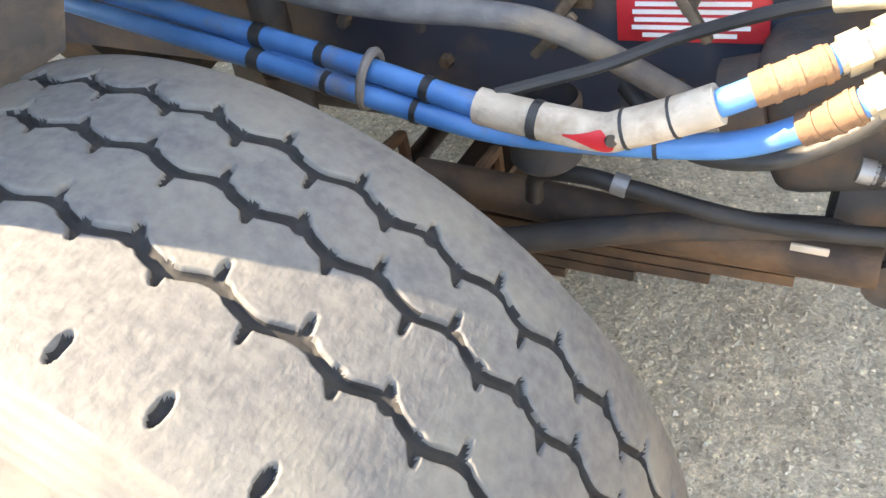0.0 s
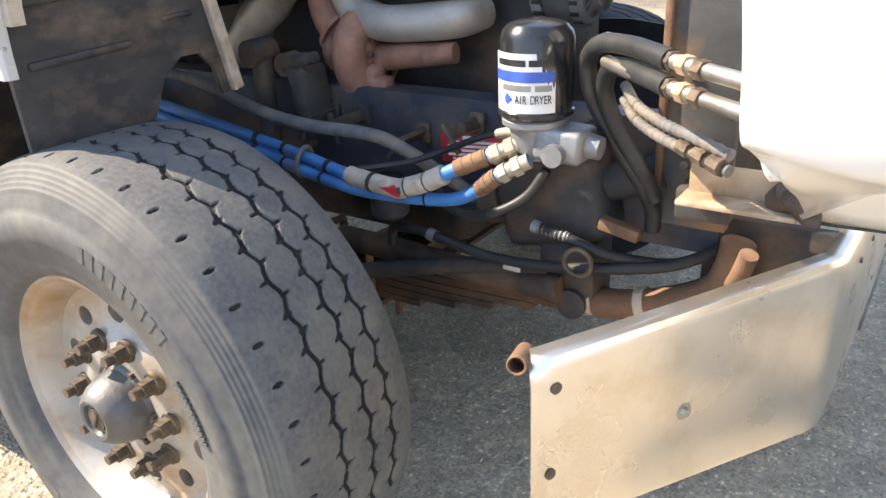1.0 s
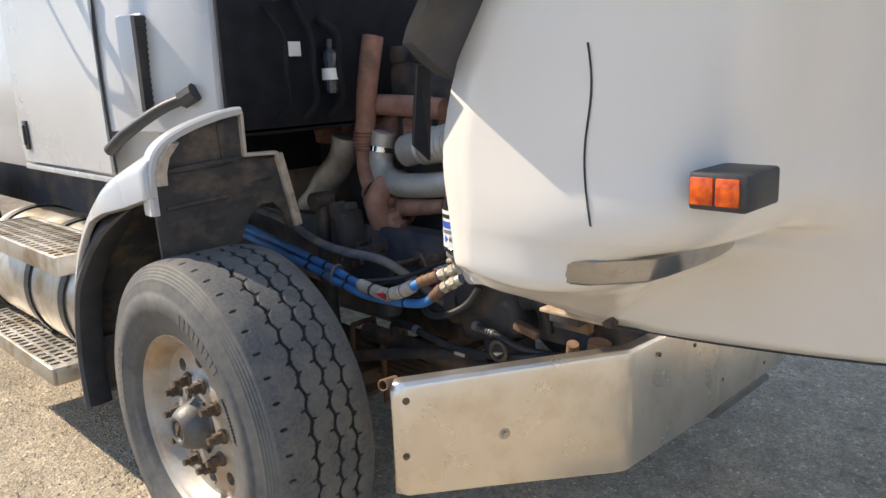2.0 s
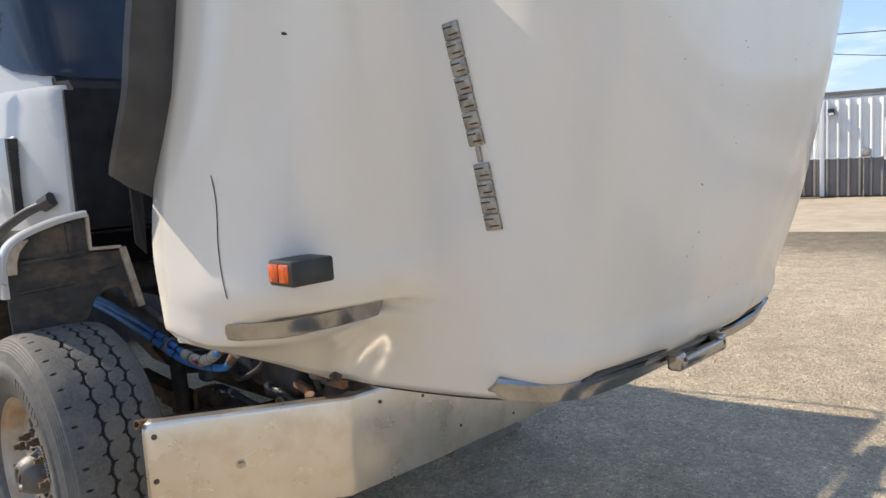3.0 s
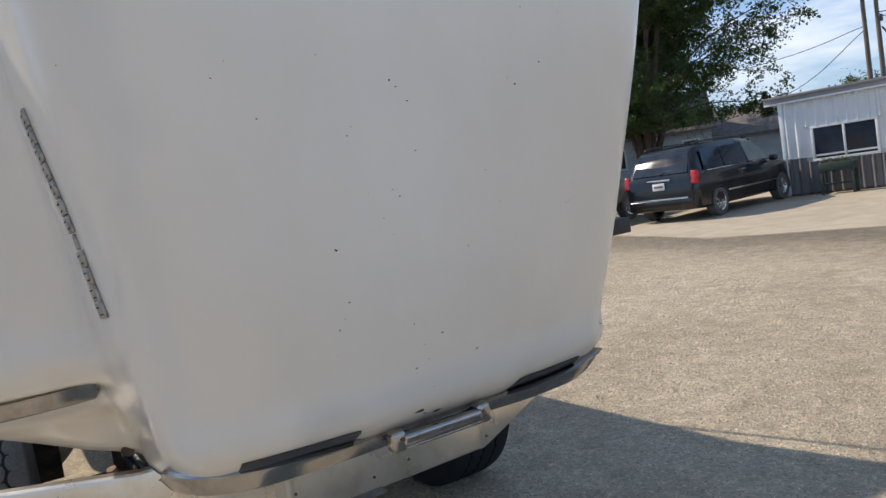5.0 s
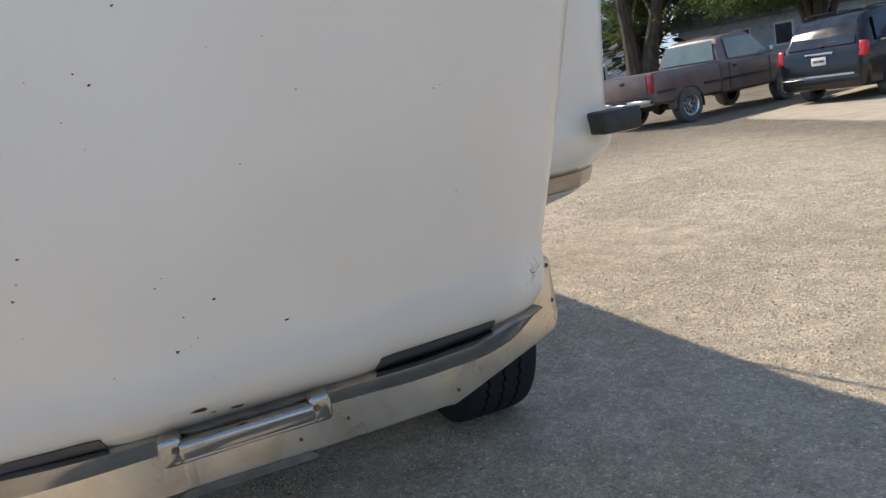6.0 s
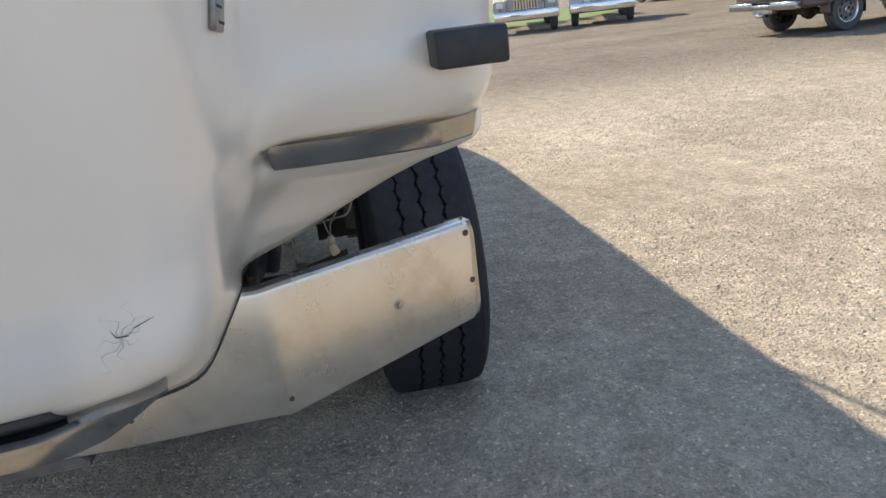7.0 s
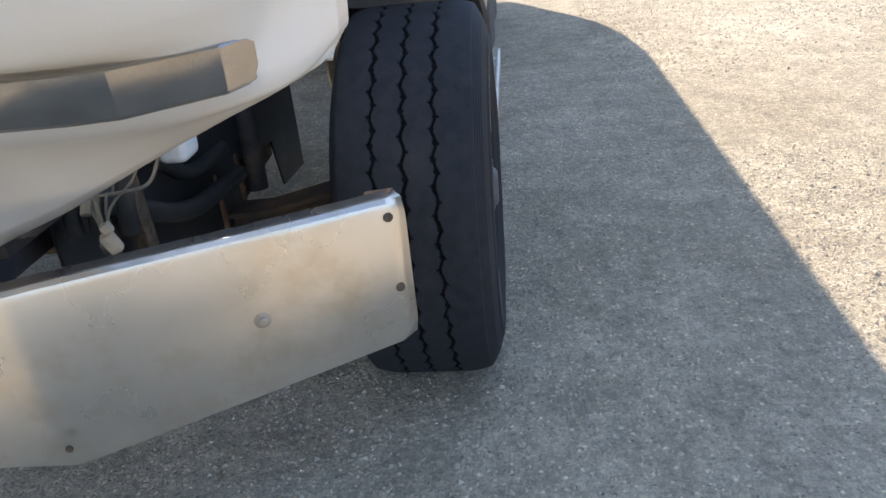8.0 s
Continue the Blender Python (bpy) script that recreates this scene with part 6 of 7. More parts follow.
# worn red oval on the sleeve
red = stretch_of(H1, 0.4821, 0.56)
rings = []
for k, p in enumerate(red):
    d = (red[min(k + 1, len(red) - 1)] - red[max(k - 1, 0)]).normalized()
    out = Vector((0.45, -0.9, 0.1))
    out = (out - d * out.dot(d)).normalized()
    w = d.cross(out)
    wide = radians(3 + 33 * math.sin(math.pi * ((k + 0.3) / (len(red) - 0.4)) ** 1.4))
    rings.append([p + 0.0224 * (math.cos(q * wide) * out + math.sin(q * wide) * w) for q in (-1, -.6, -.2, .2, .6, 1)])
part("red_mark", one(loft, rings, False), M_RED, hoses, "worn red oval mark")
mid = red[len(red) // 2 + 2]
part("tag_hole", one(cyl, mid + Vector((.0095, -.019, .004)), mid + Vector((.0115, -.0225, .0045)), 0.007, seg=10), M_INK, hoses)
for H, a, b in ((H1, 0.8167, 0.9129), (H2, 0.8182, 0.9091)):
    part("hose_ferrule", one(tube, stretch_of(H, a, b), 0.0178, 14, 1, 0, False), M_RUST, hoses, "rusty crimped ferrule")
    part("hose_fitting", one(tube, stretch_of(H, b + .005, 1), 0.0158, 14, 1, 0, False), M_BRASS, hoses, "dull brass fitting")
    for q in (.012, .048):
        part("hex_nut", one(tube, stretch_of(H, b + q, min(1, b + q + .022)), 0.0205, 6, 1, 0, False), M_BRASS, hoses)
    for q in (.25, .55, .85):
        c = lerp(a, b, q)
        part("crimp_ring", one(tube, stretch_of(H, c, c + .008), 0.0192, 14, 1, 0, False), M_RUST, hoses)
for H, fs in ((H1, (0.2483, 0.2942, 0.3767, 0.4546, 0.5829, 0.6663)), (H2, (0.2727, 0.3273, 0.4, 0.6364))):
    for f in fs:
        part("cable_tie", one(tube, stretch_of(H, f, f + .0065), 0.0228 if H is H1 and f > .4 else 0.0165, 12, 1, 0, False), M_BLACK, hoses)
bm = bmesh.new()
tube(bm, [(.051 + 0.03 * math.sin(a) * 0.3, -.658 - 0.026 * math.cos(a), .885 + 0.036 * math.sin(a)) for a in [2 * math.pi * k / 16 for k in range(17)]], 0.006, 8, 2)
part("hose_clip", bm, M_GREY, hoses, "tan rubber hose clip")

# grey covered hoses and wiring along the rail
part("covered_hose", one(tube, [(-.6, -.55, 1.04), (-.35, -.58, 1.02), (-.18, -.60, .985), (-.05, -.615, .968), (.08, -.62, .962), (.18, -.61, .96), (.25, -.60, .95), (.30, -.57, .915), (.36, -.53, .86), (.42, -.48, .80)], 0.0155, 12), M_GREY, truck, "grey cloth-covered hose")
part("covered_hose", one(tube, [(.33, -.52, .84), (.42, -.58, .80), (.52, -.60, .815), (.60, -.58, .86), (.64, -.56, .92)], 0.011, 10), M_BLACK, truck, "black hose under the air lines")
part("cable", one(tube, [(.222, -.668, .893), (.27, -.632, .897), (.33, -.60, .908), (.40, -.575, .935), (.49, -.585, .975), (.55, -.59, .995)], 0.0075, 8), M_WIRE, truck, "black cable to the dryer")
part("cable_plug", one(tube, [(.545, -.592, .993), (.58, -.60, 1.003), (.605, -.60, 1.005)], 0.011, 10), M_BRASS, truck)
part("hydraulic_hose", one(tube, [(.22, -.56, .67), (.23, -.56, .715), (.29, -.558, .722), (.36, -.556, .712), (.50, -.55, .69), (.65, -.55, .70), (.80, -.54, .725), (.90, -.50, .74), (.98, -.44, .77)], 0.0125, 10), M_WIRE, truck, "black hydraulic hose")
part("hydraulic_hose", one(tube, [(.62, -.554, .787), (.67, -.555, .782), (.74, -.55, .76), (.82, -.52, .74), (.90, -.48, .735), (.97, -.42, .76)], 0.012, 10), M_WIRE, truck, "black hydraulic hose")
part("hose_clip", one(tube, [(.33, -.556, .718), (.35, -.556, .714)], 0.0155, 12, 2), M_CAST, truck)
part("hose_clip", one(tube, [(.605, -.554, .789), (.62, -.554, .787)], 0.0142, 12, 2), M_CAST, truck)
part("ribbed_fitting", one(tube, [(.62, -.554, .787), (.66, -.555, .783), (.69, -.555, .778)], 0.0115, 12, 12, 0, True, 0.0012, 0.010), M_CAST, truck)
for pts in ([(.962, -.816, 1.204), (.91, -.768, 1.206), (.86, -.72, 1.205), (.79, -.66, 1.195), (.745, -.61, 1.155), (.745, -.58, 1.08), (.79, -.56, .99), (.83, -.54, .92), (.845, -.50, .85), (.84, -.48, .80)],
            [(.962, -.816, 1.166), (.91, -.764, 1.168), (.85, -.70, 1.165), (.80, -.64, 1.15), (.775, -.60, 1.10), (.79, -.575, 1.03), (.83, -.55, .95), (.855, -.52, .88)]):
    part("coolant_hose", one(tube, pts, 0.0165, 12), M_BLACK, truck, "black rubber coolant hose")
for z in (1.204, 1.166):
    h = part("pipe_coupling", one(tube, [(.80, -.66, z), (.88, -.74, z), (1.0, -.85, z), (1.12, -.95, z)], 0.0115, 12), M_ALU, truck, "silver pipe with hex couplings")
    for f, c in ((.955, -.808), (.985, -.837), (1.015, -.864)):
        part("hex_nut", one(cyl, (f, c, z), (f + .016, c - .0148, z), 0.0150, seg=6), M_TAN if f == .985 else M_NUT, h)
for z0 in (1.08, 1.055):
    part("conduit", one(tube, [(.82, -.62, z0 + .04), (.86, -.66, z0 + .015), (.92, -.70, z0), (.98, -.74, z0 - .005), (1.05, -.78, z0 - .015)], 0.0092, 10, 14, 0, True, 0.0012, 0.008), M_GREY, truck, "grey corrugated conduit")
for k in range(3):
    part("conduit_nut", one(cyl, (.96 + .03 * k, -.725 - .02 * k, 1.055 - .004 * k), (.98 + .03 * k, -.739 - .02 * k, 1.052 - .004 * k), 0.015, seg=8), M_NUT, truck)

# red warning plate on the rail
plate = part("warning_plate", one(box, (.388, -.4365, .900), (.185, .005, .070), Euler((0, radians(-4), 0)), 0.002), M_RED, truck, "red plate with white text bars")
for k in range(6):
    bm = bmesh.new()
    L = (.05, .12, .125, .12, .125, .10)[k]
    box(bm, (.388, -.440, .926 - k * .0102), (L * 1.15, .0015, .0055 if k else .009), Euler((0, radians(-4), 0)))
    part("text_bar", bm, M_WHITE, plate, smooth=False)
# rail brackets and small castings
for x, z, a in ((.245, .925, .75), (-.04, .945, .3), (.40, .965, -.6), (.06, .95, -.25)):
    bm = bmesh.new()
    box(bm, (x, -.50, z), (.014, .12, .028), Euler((0, a, 0)), 0.003)
    box(bm, (x + .01, -.565, z - .006), (.012, .012, .075), Euler((0, a, 0)), 0.003)
    box(bm, (x, -.438, z), (.04, .014, .05), None, 0.003)
    part("bracket", bm, M_IRON if x < .2 else M_NUT, truck, "rusty bracket", sharp=25)
bm = bmesh.new()
box(bm, (-.065, -.49, 1.0), (.05, .10, .15), Euler((0, -.12, 0)), 0.012)
cyl(bm, (-.125, -.50, 1.075), (-.045, -.50, 1.085), 0.026, seg=16)
cyl(bm, (-.125, -.52, 1.075), (-.125, -.47, 1.075), 0.03, seg=12)
box(bm, (-.06, -.50, 1.09), (.05, .06, .03), Euler((0, -.3, 0)), 0.01)
part("shackle_bracket", bm, M_IRON, truck, "grimy cast bracket", sharp=30)
bm = bmesh.new()
lathe(bm, [(0, .04), (.005, .045), (.085, .045), (.095, .035), (.097, .001)], (.255, -.60, .86), (0, 0, -1), 24)
part("canister", bm, M_IRON, truck, "small dusty canister below the air lines")
# steering gear
bm = bmesh.new()
box(bm, (.62, -.46, .83), (.26, .13, .20), Euler((0, -.25, 0)), 0.035, 3)
cyl(bm, (.45, -.47, .80), (.50, -.47, .815), 0.06, seg=20)
cyl(bm, (.74, -.46, .88), (.86, -.46, .92), 0.04, seg=18)
part("steering_gear", bm, M_IRON, truck, "oily cast steering gear", sharp=30)
part("drag_link", one(tube, [(.62, -.50, .66), (.40, -.53, .64), (.10, -.60, .58), (-.10, -.66, .53)], 0.021, 12), M_IRON, truck, "rusty drag link")
part("stabiliser", one(tube, [(.0, -.50, .625), (.2, -.50, .622), (.45, -.51, .62), (.66, -.52, .635)], 0.032, 14), M_SPRING, truck, "dark tube along the spring")
# rusty cross tube with clamps
bm = bmesh.new()
tube(bm, [(.45, -.47, .60), (.60, -.47, .592), (.78, -.47, .605), (.90, -.47, .645), (.975, -.47, .69), (1.0, -.47, .74), (1.01, -.47, .80)], 0.034, 16)
ct = part("rusty_tube", bm, M_RUST, truck, "orange rusty steel tube")
for x in (.70, .82):
    part("tube_band", one(cyl, (x, -.47, .60 if x < .8 else .617), (x + .02, -.47, .603 if x < .8 else .623), 0.038, seg=18), M_SLEEVE, ct)
part("drain_stub", one(cyl, (.88, -.47, .61), (.88, -.47, .57), 0.01, seg=10), M_RUST, ct)
bm = bmesh.new()
tube(bm, [(.72 + .03 * math.cos(a), -.575, .735 + .03 * math.sin(a)) for a in [2 * math.pi * k / 14 for k in range(15)]], 0.006, 8, 2)
part("ring_clamp", bm, M_NUT, truck, "round clamp")
part("paper_tag", one(box, (.575, -.594, .697), (.042, .004, .010), None, 0.001), M_SLEEVE, truck)
part("bracket", one(box, (.785, -.515, .802), (.09, .03, .028), Euler((0, .2, 0)), 0.006), M_RUST, truck, "rusty bracket")

# firewall furniture seen past the fender
part("data_sticker", one(box, (-.142, -.62, 1.66), (.004, .05, .05), None, 0.001), M_WHITE, truck)
bm = bmesh.new()
lathe(bm, [(0, .03), (.004, .034), (.14, .034), (.15, .03), (.16, .018), (.19, .016), (.19, .001)], (-.10, -.50, 1.50), (0, 0, 1), 20, True)
rb = part("filter_bottle", bm, M_CANISTER, truck, "small black filter with a pale label")
part("label", one(lathe, [(.05, .0345), (.09, .0345)], (-.10, -.50, 1.50), (0, 0, 1), 20), M_WHITE, rb)
for k in range(3):
    y0 = -.74 + .11 * k
    part("engine_hose", one(tube, [(-.13, y0, 1.80 + .04 * math.sin(k * 2.1)), (-.085, y0 + .04, 1.70), (-.07, y0 + .03, 1.58), (-.09, y0 + .05, 1.48), (-.13, y0 + .02, 1.42)], 0.008 + 0.004 * (k % 3), 8), M_BAY, truck, "black engine-bay hose")
part("chrome_pipe", one(tube, [(-.10, -.70, 1.86), (.1, -.5, 1.89), (.35, -.40, 1.90), (.6, -.35, 1.88)], 0.009, 10), M_ALU, truck, "bright metal pipe")
part("chrome_pipe", one(tube, [(-.10, -.72, 1.82), (.1, -.52, 1.85), (.35, -.42, 1.86), (.6, -.37, 1.84)], 0.008, 10), M_ALU, truck, "bright metal pipe")
part("air_cleaner", one(lathe, [(0, .10), (.01, .15), (.05, .16), (.5, .16), (.53, .14), (.54, .02)], (-.05, .42, 1.62), (1, 0, 0), 32, True), M_BLACK, truck, "black air-cleaner drum")

# left side of the bay
bm = bmesh.new()
box(bm, (.52, .62, .885), (.09, .07, .11), None, 0.018, 3)
cyl(bm, (.52, .62, .93), (.52, .62, .965), 0.022, seg=14)
part("washer_bottle", bm, M_WHITE, truck, "translucent white fluid bottle", sharp=30)
for k, pts in enumerate(([(.85, .50, .95), (.90, .60, .93), (.97, .66, .94), (1.03, .70, .92)], [(.84, .48, 1.0), (.92, .58, .98), (1.0, .66, .95), (1.05, .72, .945)], [(.88, .5, .9), (.98, .62, .955), (1.04, .7, .96), (1.07, .71, .93)])):
    part("wiring", one(tube, pts, 0.008, 8), M_CLOTH, truck, "taped wiring loom")
bm = bmesh.new()
tube(bm, [(1.05, .72, .945), (1.06, .725, .92), (1.055, .73, .885)], 0.004, 6)
tube(bm, [(1.04, .70, .93), (1.05, .715, .91), (1.062, .725, .88)], 0.004, 6)
box(bm, (1.06, .728, .862), (.022, .022, .045), Euler((.1, .25, .3)), 0.004)
part("loose_plug", bm, M_CLOTH, truck, "dangling dusty electrical plug")
for y in (.55, .60, .66):
    part("coolant_hose", one(tube, [(.84, y - .02, .80), (.86, y, .88), (.85, y + .01, .98), (.80, y - .03, 1.08)], 0.018, 10), M_BLACK, truck, "black rubber hose")
bm = bmesh.new()
box(bm, (.66, .56, .78), (.045, .035, .34), Euler((0, .08, 0)), 0.006)
part("bracket", bm, M_NUT, truck, "rusty upright bracket")
# black sheet inboard of the left wheel, added as bay shade, hoses before it
bm = bmesh.new()
# lower edge notched to fit the camera's view
prism(bm, [(.86, .45), (.86, 1.02), (.40, 1.08), (-.80, 1.05), (-.80, .34), (-.52, .36), (-.46, .55), (-.13, .60), (-.08, .42), (.40, .40)], (0, .50, 0), (1, 0, 0), (0, 0, 1), 0.008)
part("shade_sheet", bm, M_BLACK, truck, "black sheet added inboard of the wheel as the bay's shade", smooth=False)
for pts, r in (([(.80, .53, 1.0), (.62, .56, .90), (.45, .54, .80), (.30, .53, .72), (.05, .53, .70)], .02), ([(.82, .54, .88), (.60, .55, .74), (.35, .54, .64), (.0, .54, .60)], .026),
               ([(.60, .53, 1.04), (.40, .55, 1.0), (.2, .53, .92), (.1, .52, .80)], .014)):
    part("coolant_hose", one(tube, pts, r, 10), M_BLACK, truck, "black rubber hose")
# ---- the shed ----
SO, SK, SD = Vector((-8.55, 17.35, 0)), 1.07, Vector((0.964, 0.266, 0)).normalized()
SN = Vector((SD.y, -SD.x, 0))  # out of the wall, towards the yard


def shed_at(s, out, z):
    return SO + SD * (s * SK) + SN * (out * SK) + Vector((0, 0, z * SK))


SROT = Matrix((SD, -SN, Vector((0, 0, 1)))).transposed().to_euler()


def sbox(bm, s0, s1, o0, o1, z0, z1, bevel=0.0, mi=0):
    return box(bm, shed_at((s0 + s1) / 2, (o0 + o1) / 2, (z0 + z1) / 2), ((s1 - s0) * SK, abs(o1 - o0) * SK, (z1 - z0) * SK), SROT, bevel, mi=mi)


shed = thing("shed", "low metal-clad shed, white over grey ribbed panels", "shed")


def ribbed(s0, s1, z0, z1, out, name, mat, pitch, gap=None):
    """Box-rib cladding as one folded sheet per bay, with a hole left for the window."""
    s = s0
    while s < s1 - 0.01:
        e = min(s + pitch, s1)
        spans = [(z0, z1)]
        if gap and e > gap[0] and s < gap[1]:
            spans = [(a, b) for a, b in ((z0, gap[2]), (gap[3], z1)) if b > a + 0.02]
        for a, b in spans:
            bm = bmesh.new()
            prof = [(s, 0.0), (s + 0.07, 0.060), (s + 0.09, 0.060), (s + 0.115, 0.0), (e, 0.0)]
            prof = [(min(q, e), o) for q, o in prof]
            loft(bm, [[shed_at(q, out + o, z) for q, o in prof] for z in (a, b)], False)
            part(name, bm, mat, shed, smooth=False)
        s = e


sbox(bm := bmesh.new(), -.02, 4.7, -6.0, -.02, 0, 2.3)
part("wall_core", bm, M_SHEETW, shed, smooth=False)
sbox(bm := bmesh.new(), 4.7, 14.0, -6.0, .23, 0, 2.3)
part("wall_core", bm, M_SHEETW, shed, smooth=False)
W = (.60, 2.05, .80, 1.64)
ribbed(0, 4.7, .94, 2.27, .0, "wall_panel", M_SHEETW, .225, W)
ribbed(0, 4.7, .06, .93, .0, "wainscot_panel", M_SHEETG, .225, W)
ribbed(4.78, 12.0, .94, 2.27, .25, "wall_panel", M_SHEETW, .225)
ribbed(4.78, 12.0, .06, .93, .25, "wainscot_panel", M_SHEETG, .225)
for s, o in ((-.03, .02), (4.74, .27)):
    part("corner_trim", one(sbox, s - .05, s + .05, o - .05, o + .03, .05, 2.28, 0.005), M_SHEETW, shed)
part("rail_trim", one(sbox, 0, 4.7, .0, .045, .915, .955), M_SHEETW, shed)
part("rail_trim", one(sbox, 4.7, 12, .25, .295, .915, .955), M_SHEETW, shed)
part("base_trim", one(sbox, 0, 4.7, -.01, .03, 0, .07), M_BARK, shed)
part("base_trim", one(sbox, 4.7, 12, .24, .28, 0, .07), M_BARK, shed)
bm = bmesh.new()
loft(bm, [[shed_at(s, o, z) for o, z in ((.09, 2.28), (.09, 2.44), (-6.1, 2.62), (-6.1, 2.28))] for s in (-.35, 14)], True, True)
roof = part("roof", bm, M_SHEETG, shed, "grey metal roof with a pale fascia", smooth=False)
part("fascia", one(sbox, -.37, 14, .09, .12, 2.32, 2.46, 0.004), M_FASCIA, roof)
part("drip_edge", one(sbox, -.37, 14, .09, .13, 2.27, 2.315, 0.004), M_SHEETW, roof)
part("gutter", one(sbox, -.37, 14, .12, .17, 2.41, 2.47, 0.006), M_SHEETG, roof)
win = part("window", one(sbox, W[0] + .05, W[1] - .05, -.015, -.005, W[2] + .05, W[3] - .05), M_WIN, shed, "dark sliding window in a white frame")
for a, b, c, d in ((W[0], W[1], W[2], W[2] + .06), (W[0], W[1], W[3] - .06, W[3]), (W[0], W[0] + .06, W[2] + .06, W[3] - .06), (W[1] - .06, W[1], W[2] + .06, W[3] - .06), ((W[0] + W[1]) / 2 - .025, (W[0] + W[1]) / 2 + .025, W[2] + .06, W[3] - .06)):
    part("window_frame", one(sbox, a, b, -.01, .05, c, d, 0.005), M_WHITE, win)
win2 = part("window", one(sbox, 6.05, 7.4, .27, .285, .92, 1.75), M_WIN, shed, "dark sliding window in a white frame")
for a, b, c, d in ((6.0, 7.45, .86, .92), (6.0, 7.45, 1.75, 1.81), (6.0, 6.06, .92, 1.75), (7.39, 7.45, .92, 1.75)):
    part("window_frame", one(sbox, a, b, .26, .31, c, d, 0.005), M_WHITE, win2)
bm = bmesh.new()
sbox(bm, 4.86, 5.0, .28, .38, 1.92, 2.08, 0.01)
lampbox = part("wall_lamp", bm, M_BLACK, shed, "black wall lamp")
part("lamp_glass", one(sbox, 4.875, 4.985, .37, .39, 1.925, 1.985, 0.004), M_WHITE, lampbox)
bm = bmesh.new()
sbox(bm, 5.55, 5.72, .28, .36, .98, 1.14, 0.008)
cyl(bm, shed_at(5.6, .31, 1.0), shed_at(5.6, .31, .02), 0.016, seg=8)
part("meter_box", bm, M_ALU, shed, "grey electric box with conduit")


def planter(s0, s1, out):
    t = thing("planter", "dark green raised wooden planter on legs by the shed wall", "planter", group="planters along the shed")
    trough = part("trough", one(sbox, s0, s1, out - .18, out + .18, .55, .74, 0.01), M_DARKGREEN, t)
    for s in (s0 + .05, s1 - .05):
        for o in (out - .14, out + .14):
            part("leg", one(sbox, s - .03, s + .03, o - .03, o + .03, .02, .56, 0.004), M_DARKGREEN, t)
    part("shelf", one(sbox, s0 + .05, s1 - .05, out - .12, out + .12, .24, .27, 0.003), M_DARKGREEN, t)
    r = random.Random(int(s0 * 100))
    bm = bmesh.new()
    for k in range(260):
        p = shed_at(r.uniform(s0 + .05, s1 - .05), out + r.uniform(-.14, .14), .74 + abs(r.gauss(0.0, .06)))
        u = Vector((r.uniform(-1, 1), r.uniform(-1, 1), r.uniform(-.2, 1))).normalized() * r.uniform(.02, .05)
        w = u.cross(Vector((r.uniform(-1, 1), r.uniform(-1, 1), r.uniform(-1, 1)))).normalized() * .014
        vs = [bm.verts.new(q) for q in (p - w * .4, p + u * .5 - w, p + u, p + u * .5 + w)]
        bm.faces.new(vs).material_index = 1 if k % 19 == 0 else 0
    tagged(part("plants", bm, [M_LEAF, M_RED], t, "low green plants with a few red flowers", smooth=False), kind="stuff")
    return t


planter(.86, 1.62, .45)
planter(3.42, 4.22, .42)
planter(6.5, 7.3, .75)

# ---- parked vehicles ----


def hull(bm, secs, mi=0):
    """Car body: sections along x of (x, z sill, z waist, z top, half width, half width at top)."""
    rings = []
    for x, z0, zb, zt, w, wt in secs:
        zm = lerp(z0, zb, .55)
        half = [(0, z0), (w * .90, z0), (w * .985, z0 + .06), (w, zm), (w * .985, zb - .04), (w * .965, zb), (lerp(w * .965, wt, .5), lerp(zb, zt, .5)), (wt, zt - .035 * (zt > zb + .1)), (wt * .9, zt), (0, zt + .012)]
        rings.append([(x, -y, z) for y, z in half] + [(x, y, z) for y, z in half[-2:0:-1]])
    loft(bm, rings, True, True, mi)
    return bm


def road_wheel(parent, x, y, s, r, width, spokes, rim_mat):
    bm = bmesh.new()
    lathe(bm, [(-width, r * .62), (-width, r * .9), (-width * .9, r * .98), (-width * .75, r), (-width * .15, r), (0.0, r * .96), (.004, r * .85), (.0, r * .66), (-.02, r * .63)], (x, s * y, r), (0, s, 0), 36)
    t = part("tyre", bm, M_RUBBER, parent, "black tyre", sharp=30)
    bm = bmesh.new()
    lathe(bm, [(-.10, r * .6), (-.02, r * .63), (.0, r * .64), (-.006, r * .58), (-.05, r * .5), (-.055, r * .2), (-.02, r * .17), (-.015, .001)], (x, s * y, r), (0, s, 0), 36)
    if spokes:
        for k in range(spokes):
            a = 2 * math.pi * k / spokes
            c = Vector((x + r * .38 * math.cos(a), s * (y - .022), r + r * .38 * math.sin(a)))
            box(bm, c, (r * .48, .03, r * .13), Euler((0, -a, 0)), 0.008)
        part("rim", bm, rim_mat, t, "bright alloy rim")
        return t
    # slotted steel disc with a bright trim ring and a centre cap
    rim = part("rim", bm, rim_mat, t, "dull slotted steel rim")
    part("trim_ring", one(lathe, [(-.012, r * .565), (.001, r * .60), (.004, r * .635), (-.008, r * .645)], (x, s * y, r), (0, s, 0), 40), M_CHROME, rim)
    part("centre_cap", one(lathe, [(-.05, r * .2), (-.005, r * .185), (.012, r * .15), (.016, .001)], (x, s * y, r), (0, s, 0), 24), M_CHROME, rim)
    for k in range(8):
        a = 2 * math.pi * k / 8
        c = Vector((x + r * .40 * math.cos(a), s * (y - .0515), r + r * .40 * math.sin(a)))
        part("slot", one(box, c, (r * .12, .004, r * .17), Euler((0, -a, 0))), M_INK, rim)
    return t


